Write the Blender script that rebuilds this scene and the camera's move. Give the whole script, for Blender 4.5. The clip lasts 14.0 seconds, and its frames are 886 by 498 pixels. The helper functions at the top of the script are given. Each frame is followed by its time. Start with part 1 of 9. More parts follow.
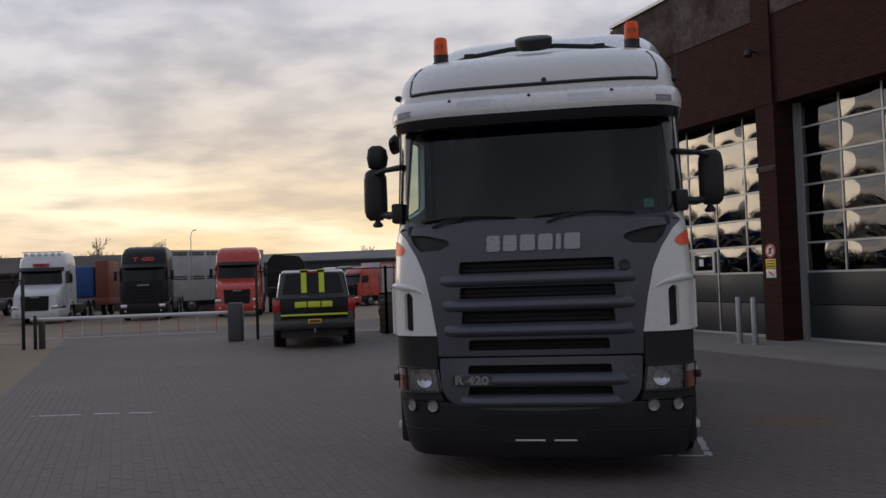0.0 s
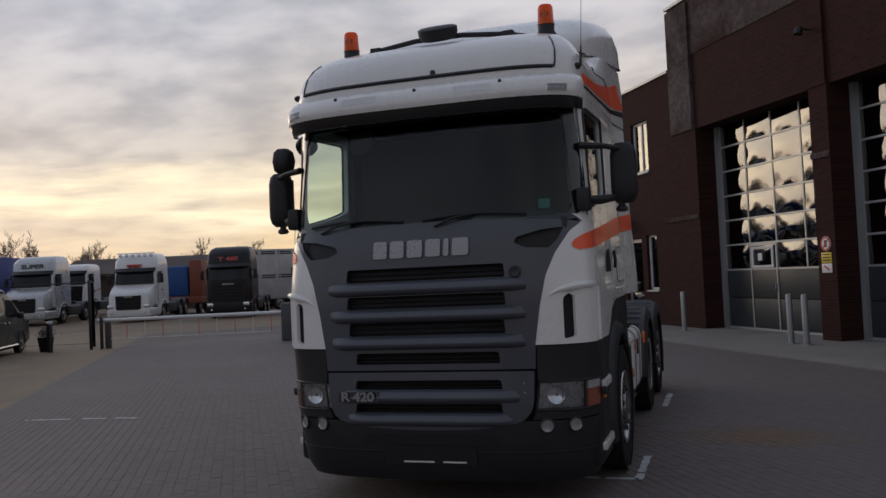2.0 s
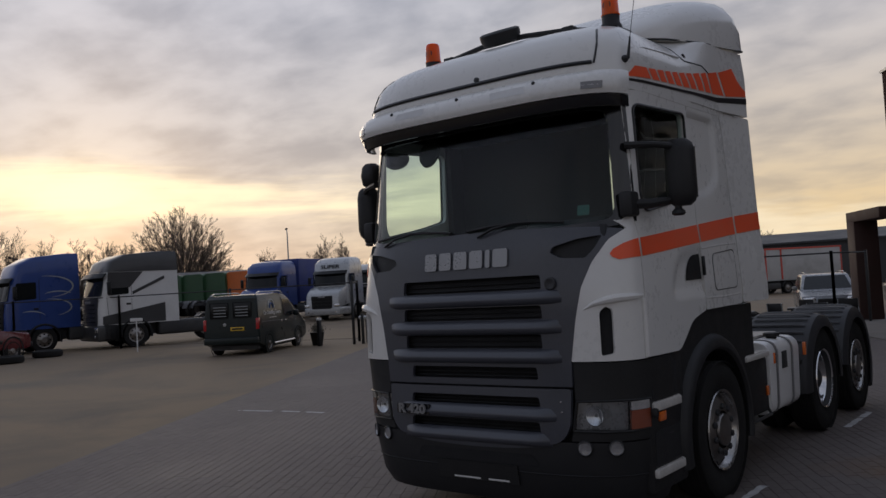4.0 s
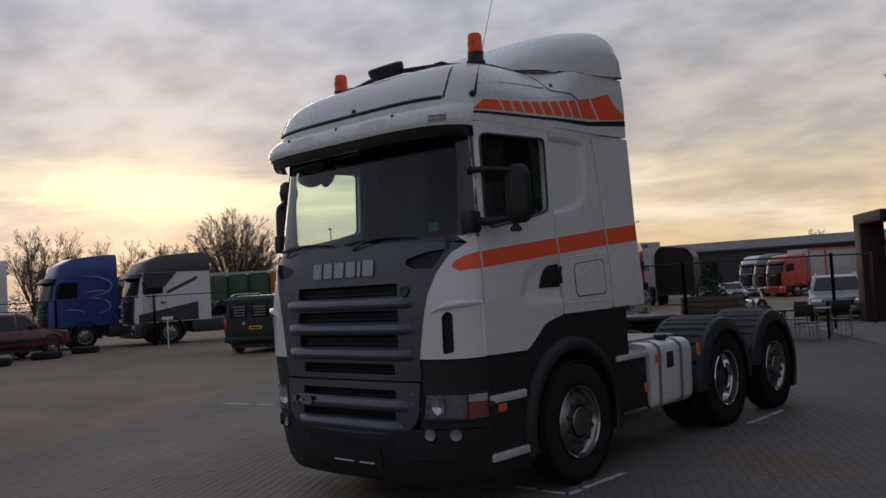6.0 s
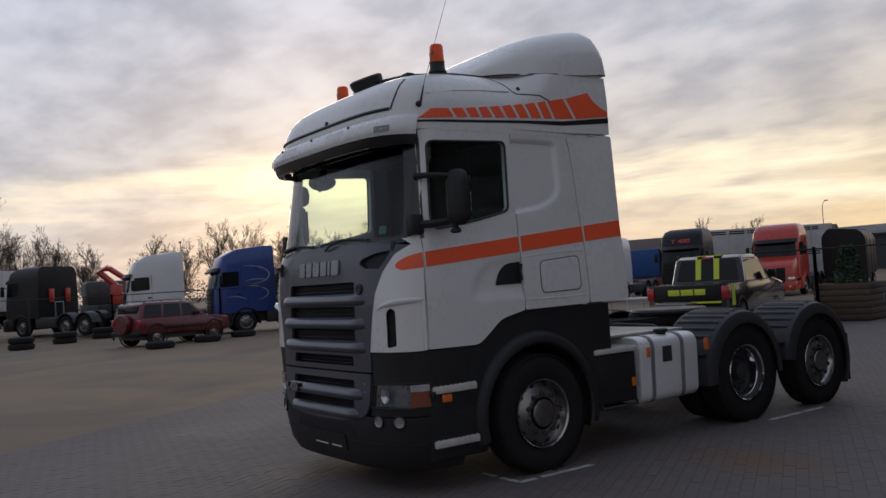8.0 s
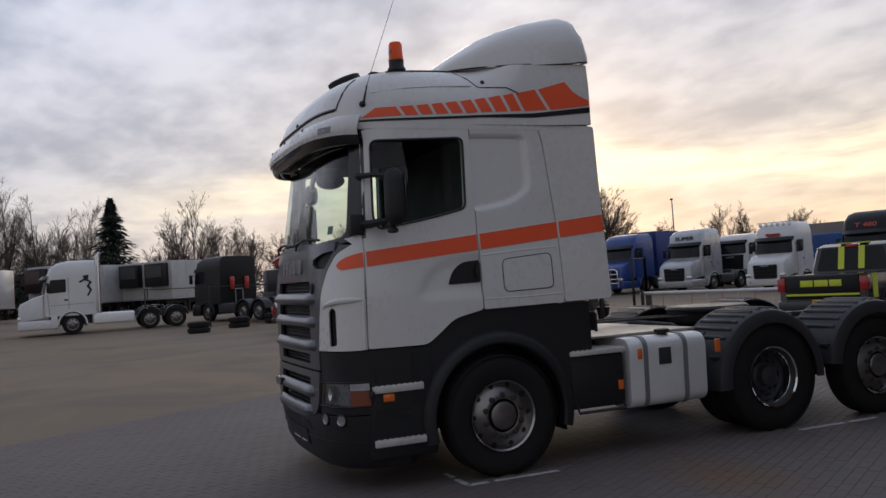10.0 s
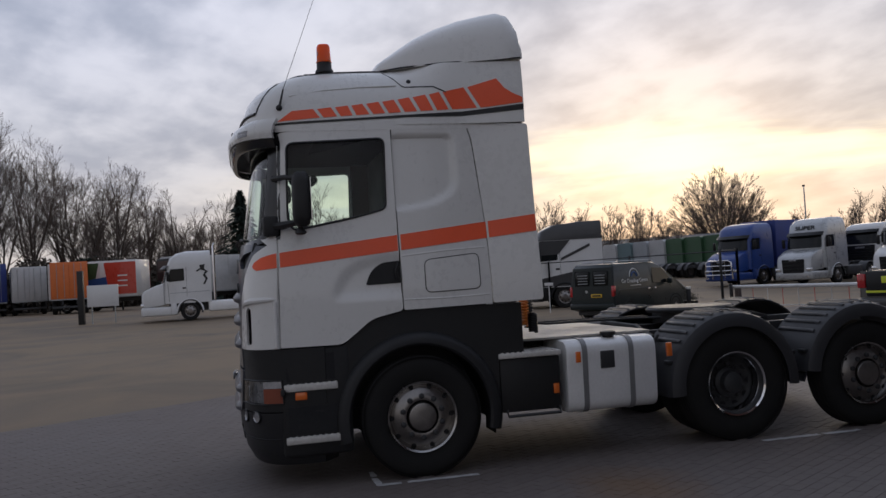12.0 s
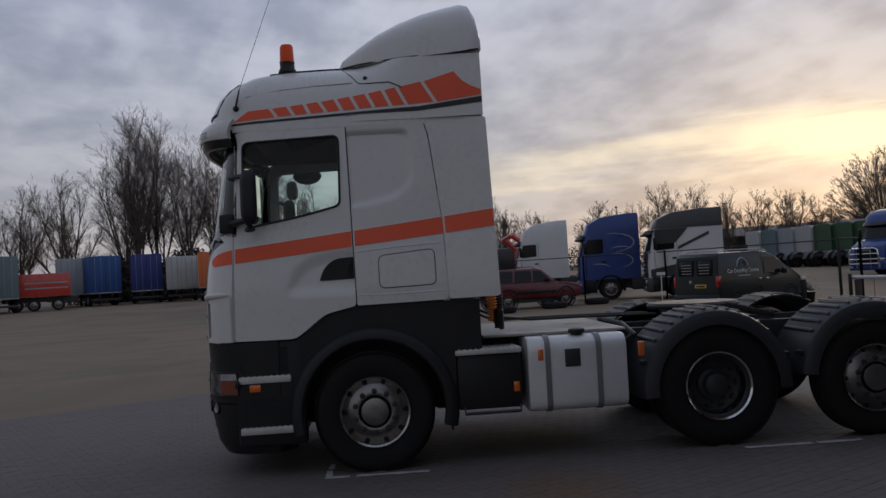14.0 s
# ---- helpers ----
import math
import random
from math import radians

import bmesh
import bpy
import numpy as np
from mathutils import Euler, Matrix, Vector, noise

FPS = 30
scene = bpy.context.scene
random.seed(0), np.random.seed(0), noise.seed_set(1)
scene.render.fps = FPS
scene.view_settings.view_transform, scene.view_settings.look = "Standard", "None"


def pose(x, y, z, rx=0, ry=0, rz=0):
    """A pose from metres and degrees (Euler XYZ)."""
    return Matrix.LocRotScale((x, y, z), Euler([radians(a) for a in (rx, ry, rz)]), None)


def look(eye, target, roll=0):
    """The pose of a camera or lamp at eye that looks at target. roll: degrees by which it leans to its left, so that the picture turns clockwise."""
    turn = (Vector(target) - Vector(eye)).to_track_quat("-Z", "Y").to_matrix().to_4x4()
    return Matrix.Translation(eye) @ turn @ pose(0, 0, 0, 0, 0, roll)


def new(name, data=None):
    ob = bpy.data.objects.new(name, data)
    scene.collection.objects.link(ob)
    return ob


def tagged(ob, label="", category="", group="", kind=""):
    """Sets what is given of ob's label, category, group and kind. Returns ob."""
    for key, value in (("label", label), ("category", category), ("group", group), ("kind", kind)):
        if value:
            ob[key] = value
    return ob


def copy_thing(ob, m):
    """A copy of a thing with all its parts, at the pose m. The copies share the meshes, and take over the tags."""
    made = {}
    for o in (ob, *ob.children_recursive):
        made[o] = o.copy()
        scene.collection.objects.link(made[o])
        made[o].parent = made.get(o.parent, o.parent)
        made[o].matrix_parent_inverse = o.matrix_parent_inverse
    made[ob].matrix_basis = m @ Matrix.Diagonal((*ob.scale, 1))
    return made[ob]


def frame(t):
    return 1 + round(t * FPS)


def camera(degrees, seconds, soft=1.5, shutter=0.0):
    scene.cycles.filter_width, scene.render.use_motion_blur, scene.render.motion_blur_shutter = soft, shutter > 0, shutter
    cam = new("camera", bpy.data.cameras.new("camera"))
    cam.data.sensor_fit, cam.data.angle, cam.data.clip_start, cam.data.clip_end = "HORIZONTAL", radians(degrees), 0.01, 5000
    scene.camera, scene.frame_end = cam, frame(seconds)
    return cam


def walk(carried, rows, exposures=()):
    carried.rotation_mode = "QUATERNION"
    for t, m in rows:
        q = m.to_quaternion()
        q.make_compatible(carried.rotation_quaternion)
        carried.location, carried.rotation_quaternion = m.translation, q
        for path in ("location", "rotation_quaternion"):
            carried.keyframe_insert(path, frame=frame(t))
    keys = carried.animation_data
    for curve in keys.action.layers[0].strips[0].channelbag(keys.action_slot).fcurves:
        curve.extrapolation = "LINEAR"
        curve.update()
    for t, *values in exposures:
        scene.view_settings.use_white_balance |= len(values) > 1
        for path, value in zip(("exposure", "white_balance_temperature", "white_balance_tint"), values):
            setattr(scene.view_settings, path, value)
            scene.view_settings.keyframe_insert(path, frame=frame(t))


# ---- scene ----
cam = camera(55.0, 14.0)
PATH = [
    (0, (-0.071, -0.654, 1.683), (-0.612, 1.271, 1.749), -2.0),
    (0.5, (0.113, -0.328, 1.693), (-0.424, 1.598, 1.745), -2.1),
    (1, (0.502, -0.12, 1.712), (-0.043, 1.803, 1.766), -2.3),
    (1.5, (0.968, 0.105, 1.715), (0.332, 2.0, 1.773), -2.5),
    (2, (1.429, 0.355, 1.73), (0.646, 2.195, 1.792), -2.7),
    (2.2, (1.614, 0.479, 1.737), (0.708, 2.261, 1.804), -2.9),
    (4.3, (3.183, 1.596, 1.771), (1.802, 3.04, 1.855), -3.3),
    (4.5, (3.34, 1.667, 1.772), (1.952, 3.104, 1.856), -3.3),
    (5, (3.759, 1.768, 1.762), (2.347, 3.183, 1.846), -3.3),
    (5.5, (4.149, 1.8, 1.748), (2.714, 3.19, 1.834), -3.2),
    (6, (4.602, 1.888, 1.751), (3.142, 3.252, 1.84), -3.2),
    (6.5, (4.966, 2.075, 1.758), (3.384, 3.295, 1.85), -3.4),
    (7, (5.361, 2.321, 1.759), (3.708, 3.444, 1.848), -3.4),
    (7.5, (5.754, 2.683, 1.762), (4.082, 3.778, 1.846), -3.4),
    (8, (6.119, 3.122, 1.755), (4.404, 4.148, 1.832), -3.5),
    (8.5, (6.42, 3.603, 1.745), (4.653, 4.538, 1.819), -3.6),
    (8.7, (6.469, 3.823, 1.737), (4.675, 4.704, 1.812), -3.6),
    (11, (7.229, 5.943, 1.751), (5.279, 6.381, 1.817), -3.5),
    (11.5, (7.274, 6.41, 1.75), (5.306, 6.758, 1.816), -3.4),
    (12, (7.348, 6.918, 1.739), (5.372, 7.217, 1.802), -3.3),
    (12.5, (7.403, 7.401, 1.738), (5.42, 7.655, 1.798), -3.3),
    (13, (7.406, 7.857, 1.753), (5.417, 8.062, 1.809), -3.3),
    (13.5, (7.382, 8.286, 1.736), (5.386, 8.382, 1.795), -3.3),
    (14, (7.413, 8.65, 1.713), (5.414, 8.598, 1.767), -3.3),
]
walk(cam, [(t, look(eye, target, roll)) for t, eye, target, roll in PATH],
     [(0, 0.34, 6200, 10), (1.5, 0.28, 6200, 10), (2.5, 0.15, 6250, 10), (4.3, 0.0, 6150, 10), (6.0, 0.0, 6100, 10), (7.0, 0.04, 6080, 10), (8.0, 0.22, 6050, 10), (11.0, 0.40, 6200, 10), (12.5, 0.26, 6050, 10), (14.0, -0.10, 5950, 10)])

from mathutils.geometry import delaunay_2d_cdt

# ---- world, sun ----
SUN_AZ, SUN_EL = 156.0, 7.0


def node(tree, kind, **values):
    n = tree.nodes.new(kind)
    for key, value in values.items():
        if key in n.inputs:
            n.inputs[key].default_value = value
    return n


def make_world():
    w = bpy.data.worlds.new("evening_sky")
    scene.world = w
    w.use_nodes = True
    t = w.node_tree
    t.nodes.clear()
    L = t.links.new
    out = t.nodes.new("ShaderNodeOutputWorld")
    sky = t.nodes.new("ShaderNodeTexSky")
    sky.sky_type, sky.sun_disc = "NISHITA", False
    sky.sun_elevation, sky.sun_rotation = radians(SUN_EL), radians(90 - SUN_AZ)
    sky.air_density, sky.dust_density = 1.2, 2.0
    co = t.nodes.new("ShaderNodeTexCoord")
    sep = t.nodes.new("ShaderNodeSeparateXYZ")
    L(co.outputs["Generated"], sep.inputs[0])

    def math_(op, a, b=None, c=None, clamp=False):
        n = t.nodes.new("ShaderNodeMath")
        n.operation, n.use_clamp = op, clamp
        for i, v in enumerate((a, b, c)):
            if v is None:
                continue
            if isinstance(v, (int, float)):
                n.inputs[i].default_value = v
            else:
                L(v, n.inputs[i])
        return n.outputs[0]

    def ramp(fac, stops, mode="EASE"):
        n = t.nodes.new("ShaderNodeValToRGB")
        n.color_ramp.interpolation = mode
        while len(n.color_ramp.elements) < len(stops):
            n.color_ramp.elements.new(0.5)
        for e, (p, c) in zip(n.color_ramp.elements, stops):
            e.position, e.color = p, (*c, 1)
        L(fac, n.inputs[0])
        return n.outputs[0]

    def mix(fac, a, b, blend="MIX"):
        n = t.nodes.new("ShaderNodeMix")
        n.data_type, n.blend_type = "RGBA", blend
        for sock, v in ((n.inputs[0], fac), (n.inputs[6], a), (n.inputs[7], b)):
            if isinstance(v, (int, float)):
                sock.default_value = v
            elif isinstance(v, tuple):
                sock.default_value = (*v, 1)
            else:
                L(v, sock)
        return n.outputs[2]

    up = math_("MAXIMUM", sep.outputs[2], 0.0)
    # a flat cloud sheet overhead, drawn together towards the horizon
    high = math_("ADD", up, 0.22)
    cx, cy = math_("DIVIDE", sep.outputs[0], high), math_("DIVIDE", sep.outputs[1], high)
    comb = t.nodes.new("ShaderNodeCombineXYZ")
    L(cx, comb.inputs[0]), L(cy, comb.inputs[1])
    turn = t.nodes.new("ShaderNodeMapping")
    turn.inputs["Rotation"].default_value = (0, 0, radians(-35))
    turn.inputs["Scale"].default_value = (1.0, 1.25, 1)
    L(comb.outputs[0], turn.inputs[0])
    big = node(t, "ShaderNodeTexNoise", Scale=1.6, Detail=3.0, Roughness=0.5, Distortion=0.2)
    fine = node(t, "ShaderNodeTexNoise", Scale=5.2, Detail=5.0, Roughness=0.5, Distortion=0.15)
    L(turn.outputs[0], big.inputs["Vector"]), L(turn.outputs[0], fine.inputs["Vector"])
    clump = math_("ADD", math_("MULTIPLY", big.outputs[0], 0.55), math_("MULTIPLY", fine.outputs[0], 0.45))
    cloud = ramp(clump, [(0.36, (0.0, 0.0, 0.0)), (0.64, (1.0, 1.0, 1.0))])
    # direction along the horizon, against the middle of the lit gap and against the sun
    flat = math_("SQRT", math_("MAXIMUM", math_("SUBTRACT", 1.0, math_("MULTIPLY", sep.outputs[2], sep.outputs[2])), 0.001))

    def toward(az):
        return math_("DIVIDE", math_("ADD", math_("MULTIPLY", sep.outputs[0], math.cos(radians(az))), math_("MULTIPLY", sep.outputs[1], math.sin(radians(az)))), flat)
    gap_side = toward(139.0)
    sun_side = toward(SUN_AZ)
    el = math_("MULTIPLY", math_("ARCSINE", sep.outputs[2]), 57.3)
    west = ramp(gap_side, [(0.0, (0, 0, 0)), (0.66, (0.06, 0.06, 0.06)), (0.84, (0.6, 0.6, 0.6)), (0.95, (1, 1, 1))])
    wide = ramp(gap_side, [(0.0, (0, 0, 0)), (0.95, (1, 1, 1))])
    # long torn streaks low over the horizon
    strip = t.nodes.new("ShaderNodeMapping")
    strip.inputs["Scale"].default_value = (2.6, 2.6, 26.0)
    L(co.outputs["Generated"], strip.inputs[0])
    tear = node(t, "ShaderNodeTexNoise", Scale=1.0, Detail=5.0, Roughness=0.6, Distortion=0.35)
    L(strip.outputs[0], tear.inputs["Vector"])
    veil = ramp(up, [(0.0, (0.50, 0.47, 0.47)), (0.10, (0.60, 0.59, 0.62)), (0.30, (0.69, 0.69, 0.76)), (0.7, (0.60, 0.62, 0.71)), (1.0, (0.52, 0.56, 0.66))], "LINEAR")
    dark = ramp(up, [(0.0, (0.37, 0.36, 0.38)), (0.12, (0.38, 0.385, 0.44)), (0.45, (0.385, 0.42, 0.52)), (1.0, (0.35, 0.39, 0.49))], "LINEAR")
    base = mix(cloud, dark, veil)
    dusk = ramp(math_("MULTIPLY_ADD", gap_side, 0.5, 0.5), [(0.0, (0.68, 0.655, 0.63)), (0.5, (0.86, 0.865, 0.89)), (0.8, (1.03, 1.03, 1.05)), (1.0, (1, 1, 1))])
    base = mix(1.0, base, dusk, "MULTIPLY")
    # cloud edges lit from below near the gap
    lit = math_("MULTIPLY", math_("MULTIPLY", wide, math_("POWER", math_("SUBTRACT", 1.0, up, None, True), 5.0)), math_("MULTIPLY", cloud, 0.28), None, True)
    base = mix(lit, base, (1.0, 0.86, 0.74))
    # the bright gap: climbs from the north-west towards the sun
    climb = math_("MULTIPLY_ADD", math_("MAXIMUM", math_("SUBTRACT", sun_side, 0.70), 0.0), 15.0, 2.4)
    off = math_("ADD", math_("SUBTRACT", el, climb), math_("MULTIPLY", math_("SUBTRACT", tear.outputs[0], 0.5), 9.0))
    half_ = math_("MULTIPLY_ADD", math_("MAXIMUM", math_("SUBTRACT", sun_side, 0.70), 0.0), 1.9, 1.05)
    rel = math_("DIVIDE", off, half_)
    band = math_("POWER", 2.718, math_("MULTIPLY", math_("MULTIPLY", rel, rel), -1.0))
    band = math_("MULTIPLY", math_("MULTIPLY", band, west), math_("MULTIPLY_ADD", cloud, 0.35, 0.75), None, True)
    north = ramp(toward(108.0), [(0.76, (0.08, 0.08, 0.08)), (0.92, (0.50, 0.50, 0.50)), (0.985, (1, 1, 1))])
    haze = math_("MULTIPLY", math_("POWER", 2.718, math_("MULTIPLY", el, -0.125)), math_("MULTIPLY", north, math_("MULTIPLY_ADD", cloud, 0.40, 0.78)), None, True)
    warm = mix(haze, base, (1.16, 0.80, 0.36))
    warm = mix(band, warm, (1.24, 1.03, 0.72))
    near = math_("POWER", math_("MAXIMUM", math_("ADD", math_("ADD", math_("MULTIPLY", sep.outputs[0], math.cos(radians(SUN_AZ)) * math.cos(radians(SUN_EL))), math_("MULTIPLY", sep.outputs[1], math.sin(radians(SUN_AZ)) * math.cos(radians(SUN_EL)))), math_("MULTIPLY", sep.outputs[2], math.sin(radians(SUN_EL)))), 0.0), 520.0)
    flare = mix(math_("MULTIPLY", near, math_("MULTIPLY_ADD", band, 0.95, 0.05), None, True), warm, (1.38, 1.16, 0.76))
    # clear air behind the cloud
    sk = mix(1.0, sky.outputs[0], (0.10, 0.10, 0.10), "MULTIPLY")
    whole = mix(0.10, flare, sk)
    bg = t.nodes.new("ShaderNodeBackground")
    L(whole, bg.inputs[0])
    bg.inputs[1].default_value = SKY
    L(bg.outputs[0], out.inputs[0])


SKY = 0.86
make_world()
sun = new("sun", bpy.data.lights.new("sun", "SUN"))
sun.data.energy, sun.data.angle, sun.data.color = 0.4, radians(30), (1.0, 0.80, 0.58)
sx, sy = math.cos(radians(SUN_AZ)), math.sin(radians(SUN_AZ))
sun.matrix_world = look((sx * 60, sy * 60, 60 * math.tan(radians(SUN_EL))), (0, 0, 0))

# ---- materials ----


def make(name, rgb, rough=0.5, metal=0.0, var=0.12, scale=3.0, fine=60.0, bump=0.0, coat=0.0, dirt=0.0, random_=0.0, spec=0.5, emit=0.0):
    """Painted, moulded or mineral surface: base colour, two scales of variation, relief and grime."""
    m = bpy.data.materials.new(name)
    m.use_nodes = True
    t = m.node_tree
    L = t.links.new
    b = t.nodes["Principled BSDF"]
    b.inputs["Metallic"].default_value = metal
    b.inputs["Coat Weight"].default_value = coat
    b.inputs["Coat Roughness"].default_value = 0.06
    b.inputs["Specular IOR Level"].default_value = spec
    co = t.nodes.new("ShaderNodeTexCoord")
    n1 = node(t, "ShaderNodeTexNoise", Scale=scale, Detail=4.0, Roughness=0.6)
    n2 = node(t, "ShaderNodeTexNoise", Scale=fine, Detail=3.0, Roughness=0.6)
    L(co.outputs["Object"], n1.inputs["Vector"]), L(co.outputs["Object"], n2.inputs["Vector"])
    add = node(t, "ShaderNodeMath")
    add.operation = "MULTIPLY_ADD"
    L(n1.outputs[0], add.inputs[0])
    add.inputs[1].default_value = 0.6
    half = node(t, "ShaderNodeMath")
    half.operation = "MULTIPLY"
    L(n2.outputs[0], half.inputs[0])
    half.inputs[1].default_value = 0.4
    L(half.outputs[0], add.inputs[2])
    rng = t.nodes.new("ShaderNodeMapRange")
    rng.inputs["From Min"].default_value, rng.inputs["From Max"].default_value = 0.3, 0.7
    rng.inputs["To Min"].default_value, rng.inputs["To Max"].default_value = 1 - var, 1 + var
    L(add.outputs[0], rng.inputs[0])
    mul = t.nodes.new("ShaderNodeMix")
    mul.data_type, mul.blend_type = "RGBA", "MULTIPLY"
    mul.inputs[0].default_value = 1.0
    mul.inputs[6].default_value = (*rgb, 1)
    L(rng.outputs[0], mul.inputs[7])
    colour = mul.outputs[2]
    if random_:
        info = t.nodes.new("ShaderNodeObjectInfo")
        r2 = t.nodes.new("ShaderNodeMapRange")
        r2.inputs["To Min"].default_value, r2.inputs["To Max"].default_value = 1 - random_, 1 + random_
        L(info.outputs["Random"], r2.inputs[0])
        m2 = t.nodes.new("ShaderNodeMix")
        m2.data_type, m2.blend_type = "RGBA", "MULTIPLY"
        m2.inputs[0].default_value = 1.0
        L(colour, m2.inputs[6]), L(r2.outputs[0], m2.inputs[7])
        colour = m2.outputs[2]
    if dirt:
        n3 = node(t, "ShaderNodeTexNoise", Scale=scale * 0.7, Detail=7.0, Roughness=0.68, Distortion=0.6)
        L(co.outputs["Object"], n3.inputs["Vector"])
        r3 = t.nodes.new("ShaderNodeMapRange")
        r3.inputs["From Min"].default_value, r3.inputs["From Max"].default_value = 0.48, 0.75
        r3.inputs["To Max"].default_value = dirt
        L(n3.outputs[0], r3.inputs[0])
        m3 = t.nodes.new("ShaderNodeMix")
        m3.data_type = "RGBA"
        L(r3.outputs[0], m3.inputs[0]), L(colour, m3.inputs[6])
        m3.inputs[7].default_value = (0.075, 0.066, 0.055, 1)
        colour = m3.outputs[2]
    L(colour, b.inputs["Base Color"])
    rr = t.nodes.new("ShaderNodeMapRange")
    rr.inputs["From Min"].default_value, rr.inputs["From Max"].default_value = 0.3, 0.7
    rr.inputs["To Min"].default_value, rr.inputs["To Max"].default_value = max(rough * 0.75, 0.02), min(rough * 1.25, 1)
    L(add.outputs[0], rr.inputs[0]), L(rr.outputs[0], b.inputs["Roughness"])
    if bump:
        bn = node(t, "ShaderNodeBump", Strength=0.5, Distance=bump)
        L(n2.outputs[0], bn.inputs["Height"]), L(bn.outputs[0], b.inputs["Normal"])
    if emit:
        b.inputs["Emission Color"].default_value = (*rgb, 1)
        b.inputs["Emission Strength"].default_value = emit
    return m


def make_glass(name, tint, gloss=0.0, rough=0.01, wave=0.0):
    """A pane: clear or tinted, with a Fresnel sheen; gloss is a reflecting coat."""
    m = bpy.data.materials.new(name)
    m.use_nodes = True
    t = m.node_tree
    t.nodes.clear()
    L = t.links.new
    out = t.nodes.new("ShaderNodeOutputMaterial")
    mx = t.nodes.new("ShaderNodeMixShader")
    tr = t.nodes.new("ShaderNodeBsdfTransparent")
    tr.inputs[0].default_value = (*tint, 1)
    gl = t.nodes.new("ShaderNodeBsdfGlossy")
    gl.inputs["Roughness"].default_value = rough
    fr = node(t, "ShaderNodeLayerWeight", Blend=0.5)
    pw = t.nodes.new("ShaderNodeMath")
    pw.operation = "POWER"
    pw.inputs[1].default_value = 4.0
    L(fr.outputs["Facing"], pw.inputs[0])
    ad = t.nodes.new("ShaderNodeMath")
    ad.operation, ad.use_clamp = "ADD", True
    ad.inputs[1].default_value = gloss + 0.035
    L(pw.outputs[0], ad.inputs[0]), L(ad.outputs[0], mx.inputs[0])
    L(tr.outputs[0], mx.inputs[1]), L(gl.outputs[0], mx.inputs[2]), L(mx.outputs[0], out.inputs[0])
    if wave:
        co = t.nodes.new("ShaderNodeTexCoord")
        n = node(t, "ShaderNodeTexNoise", Scale=1.3, Detail=1.0)
        L(co.outputs["Object"], n.inputs["Vector"])
        bn = node(t, "ShaderNodeBump", Strength=1.0, Distance=wave)
        L(n.outputs[0], bn.inputs["Height"]), L(bn.outputs[0], gl.inputs["Normal"])
    return m


M_WHITE = make("white_lacquer", (0.74, 0.73, 0.71), 0.30, var=0.03, scale=1.2, fine=18, coat=0.6, dirt=0.012)
M_WHITE2 = make("soiled_white_lacquer", (0.66, 0.66, 0.66), 0.35, var=0.08, scale=0.9, fine=14, coat=0.4, dirt=0.25)
M_GREY = make("dark_grey_lacquer", (0.056, 0.060, 0.076), 0.38, var=0.12, scale=2, fine=30, coat=0.35, dirt=0.18)
M_BLACKP = make("black_plastic", (0.0102, 0.0102, 0.0112), 0.58, var=0.2, scale=4, fine=90, bump=0.0006, dirt=0.05)
M_BUMPER = make("grained_bumper_plastic", (0.0125, 0.0128, 0.0150), 0.55, var=0.2, scale=3, fine=120, bump=0.0006, dirt=0.08)
M_BLACK = make("black_gloss", (0.010, 0.010, 0.012), 0.18, var=0.1, coat=0.5)
# near-black for dark parts, and for hollows whose shade is put into the colour
M_VOID = make("dark_parts_and_shade", (0.012, 0.012, 0.014), 0.8, var=0.3)
M_RUBBER = make("tyre_rubber", (0.015, 0.0146, 0.0146), 0.85, var=0.25, scale=5, fine=70, bump=0.001, dirt=0.06, spec=0.25)
M_MUD = make("mudguard_plastic", (0.029, 0.0292, 0.033), 0.53, var=0.2, scale=3, fine=60, bump=0.0008, dirt=0.12)
M_ALLOY = make("polished_alloy", (0.27, 0.255, 0.245), 0.36, 1.0, var=0.15, scale=6, fine=50, dirt=0.25)
M_CHROME = make("chrome", (0.78, 0.78, 0.80), 0.08, 1.0, var=0.05)
M_TANK = make("brushed_aluminium", (0.82, 0.82, 0.82), 0.40, 0.25, var=0.08, scale=2, fine=40, dirt=0.10)
M_TREAD = make("aluminium_tread", (0.60, 0.58, 0.55), 0.5, 0.2, var=0.2, fine=40, dirt=0.3)
M_STEEL = make("chassis_steel", (0.030, 0.031, 0.034), 0.55, 0.0, var=0.25, scale=5, fine=40, dirt=0.35)
M_ORANGE = make("orange_foil", (0.95, 0.12, 0.038), 0.42, var=0.05, coat=0.1)
M_INK = make("black_foil", (0.012, 0.012, 0.014), 0.35, var=0.1)
M_AMBER = make("amber_lens", (0.75, 0.16, 0.02), 0.15, var=0.06, coat=0.8)
M_BEACON = make("beacon_lens", (0.95, 0.20, 0.012), 0.12, var=0.08, coat=0.8)


def see_through(m, rgb, share):
    """Lets light shine through a coloured lens."""
    t = m.node_tree
    b, out = t.nodes["Principled BSDF"], t.nodes["Material Output"]
    tl = t.nodes.new("ShaderNodeBsdfTranslucent")
    tl.inputs[0].default_value = (*rgb, 1)
    mx = t.nodes.new("ShaderNodeMixShader")
    mx.inputs[0].default_value = share
    t.links.new(b.outputs[0], mx.inputs[1]), t.links.new(tl.outputs[0], mx.inputs[2]), t.links.new(mx.outputs[0], out.inputs[0])


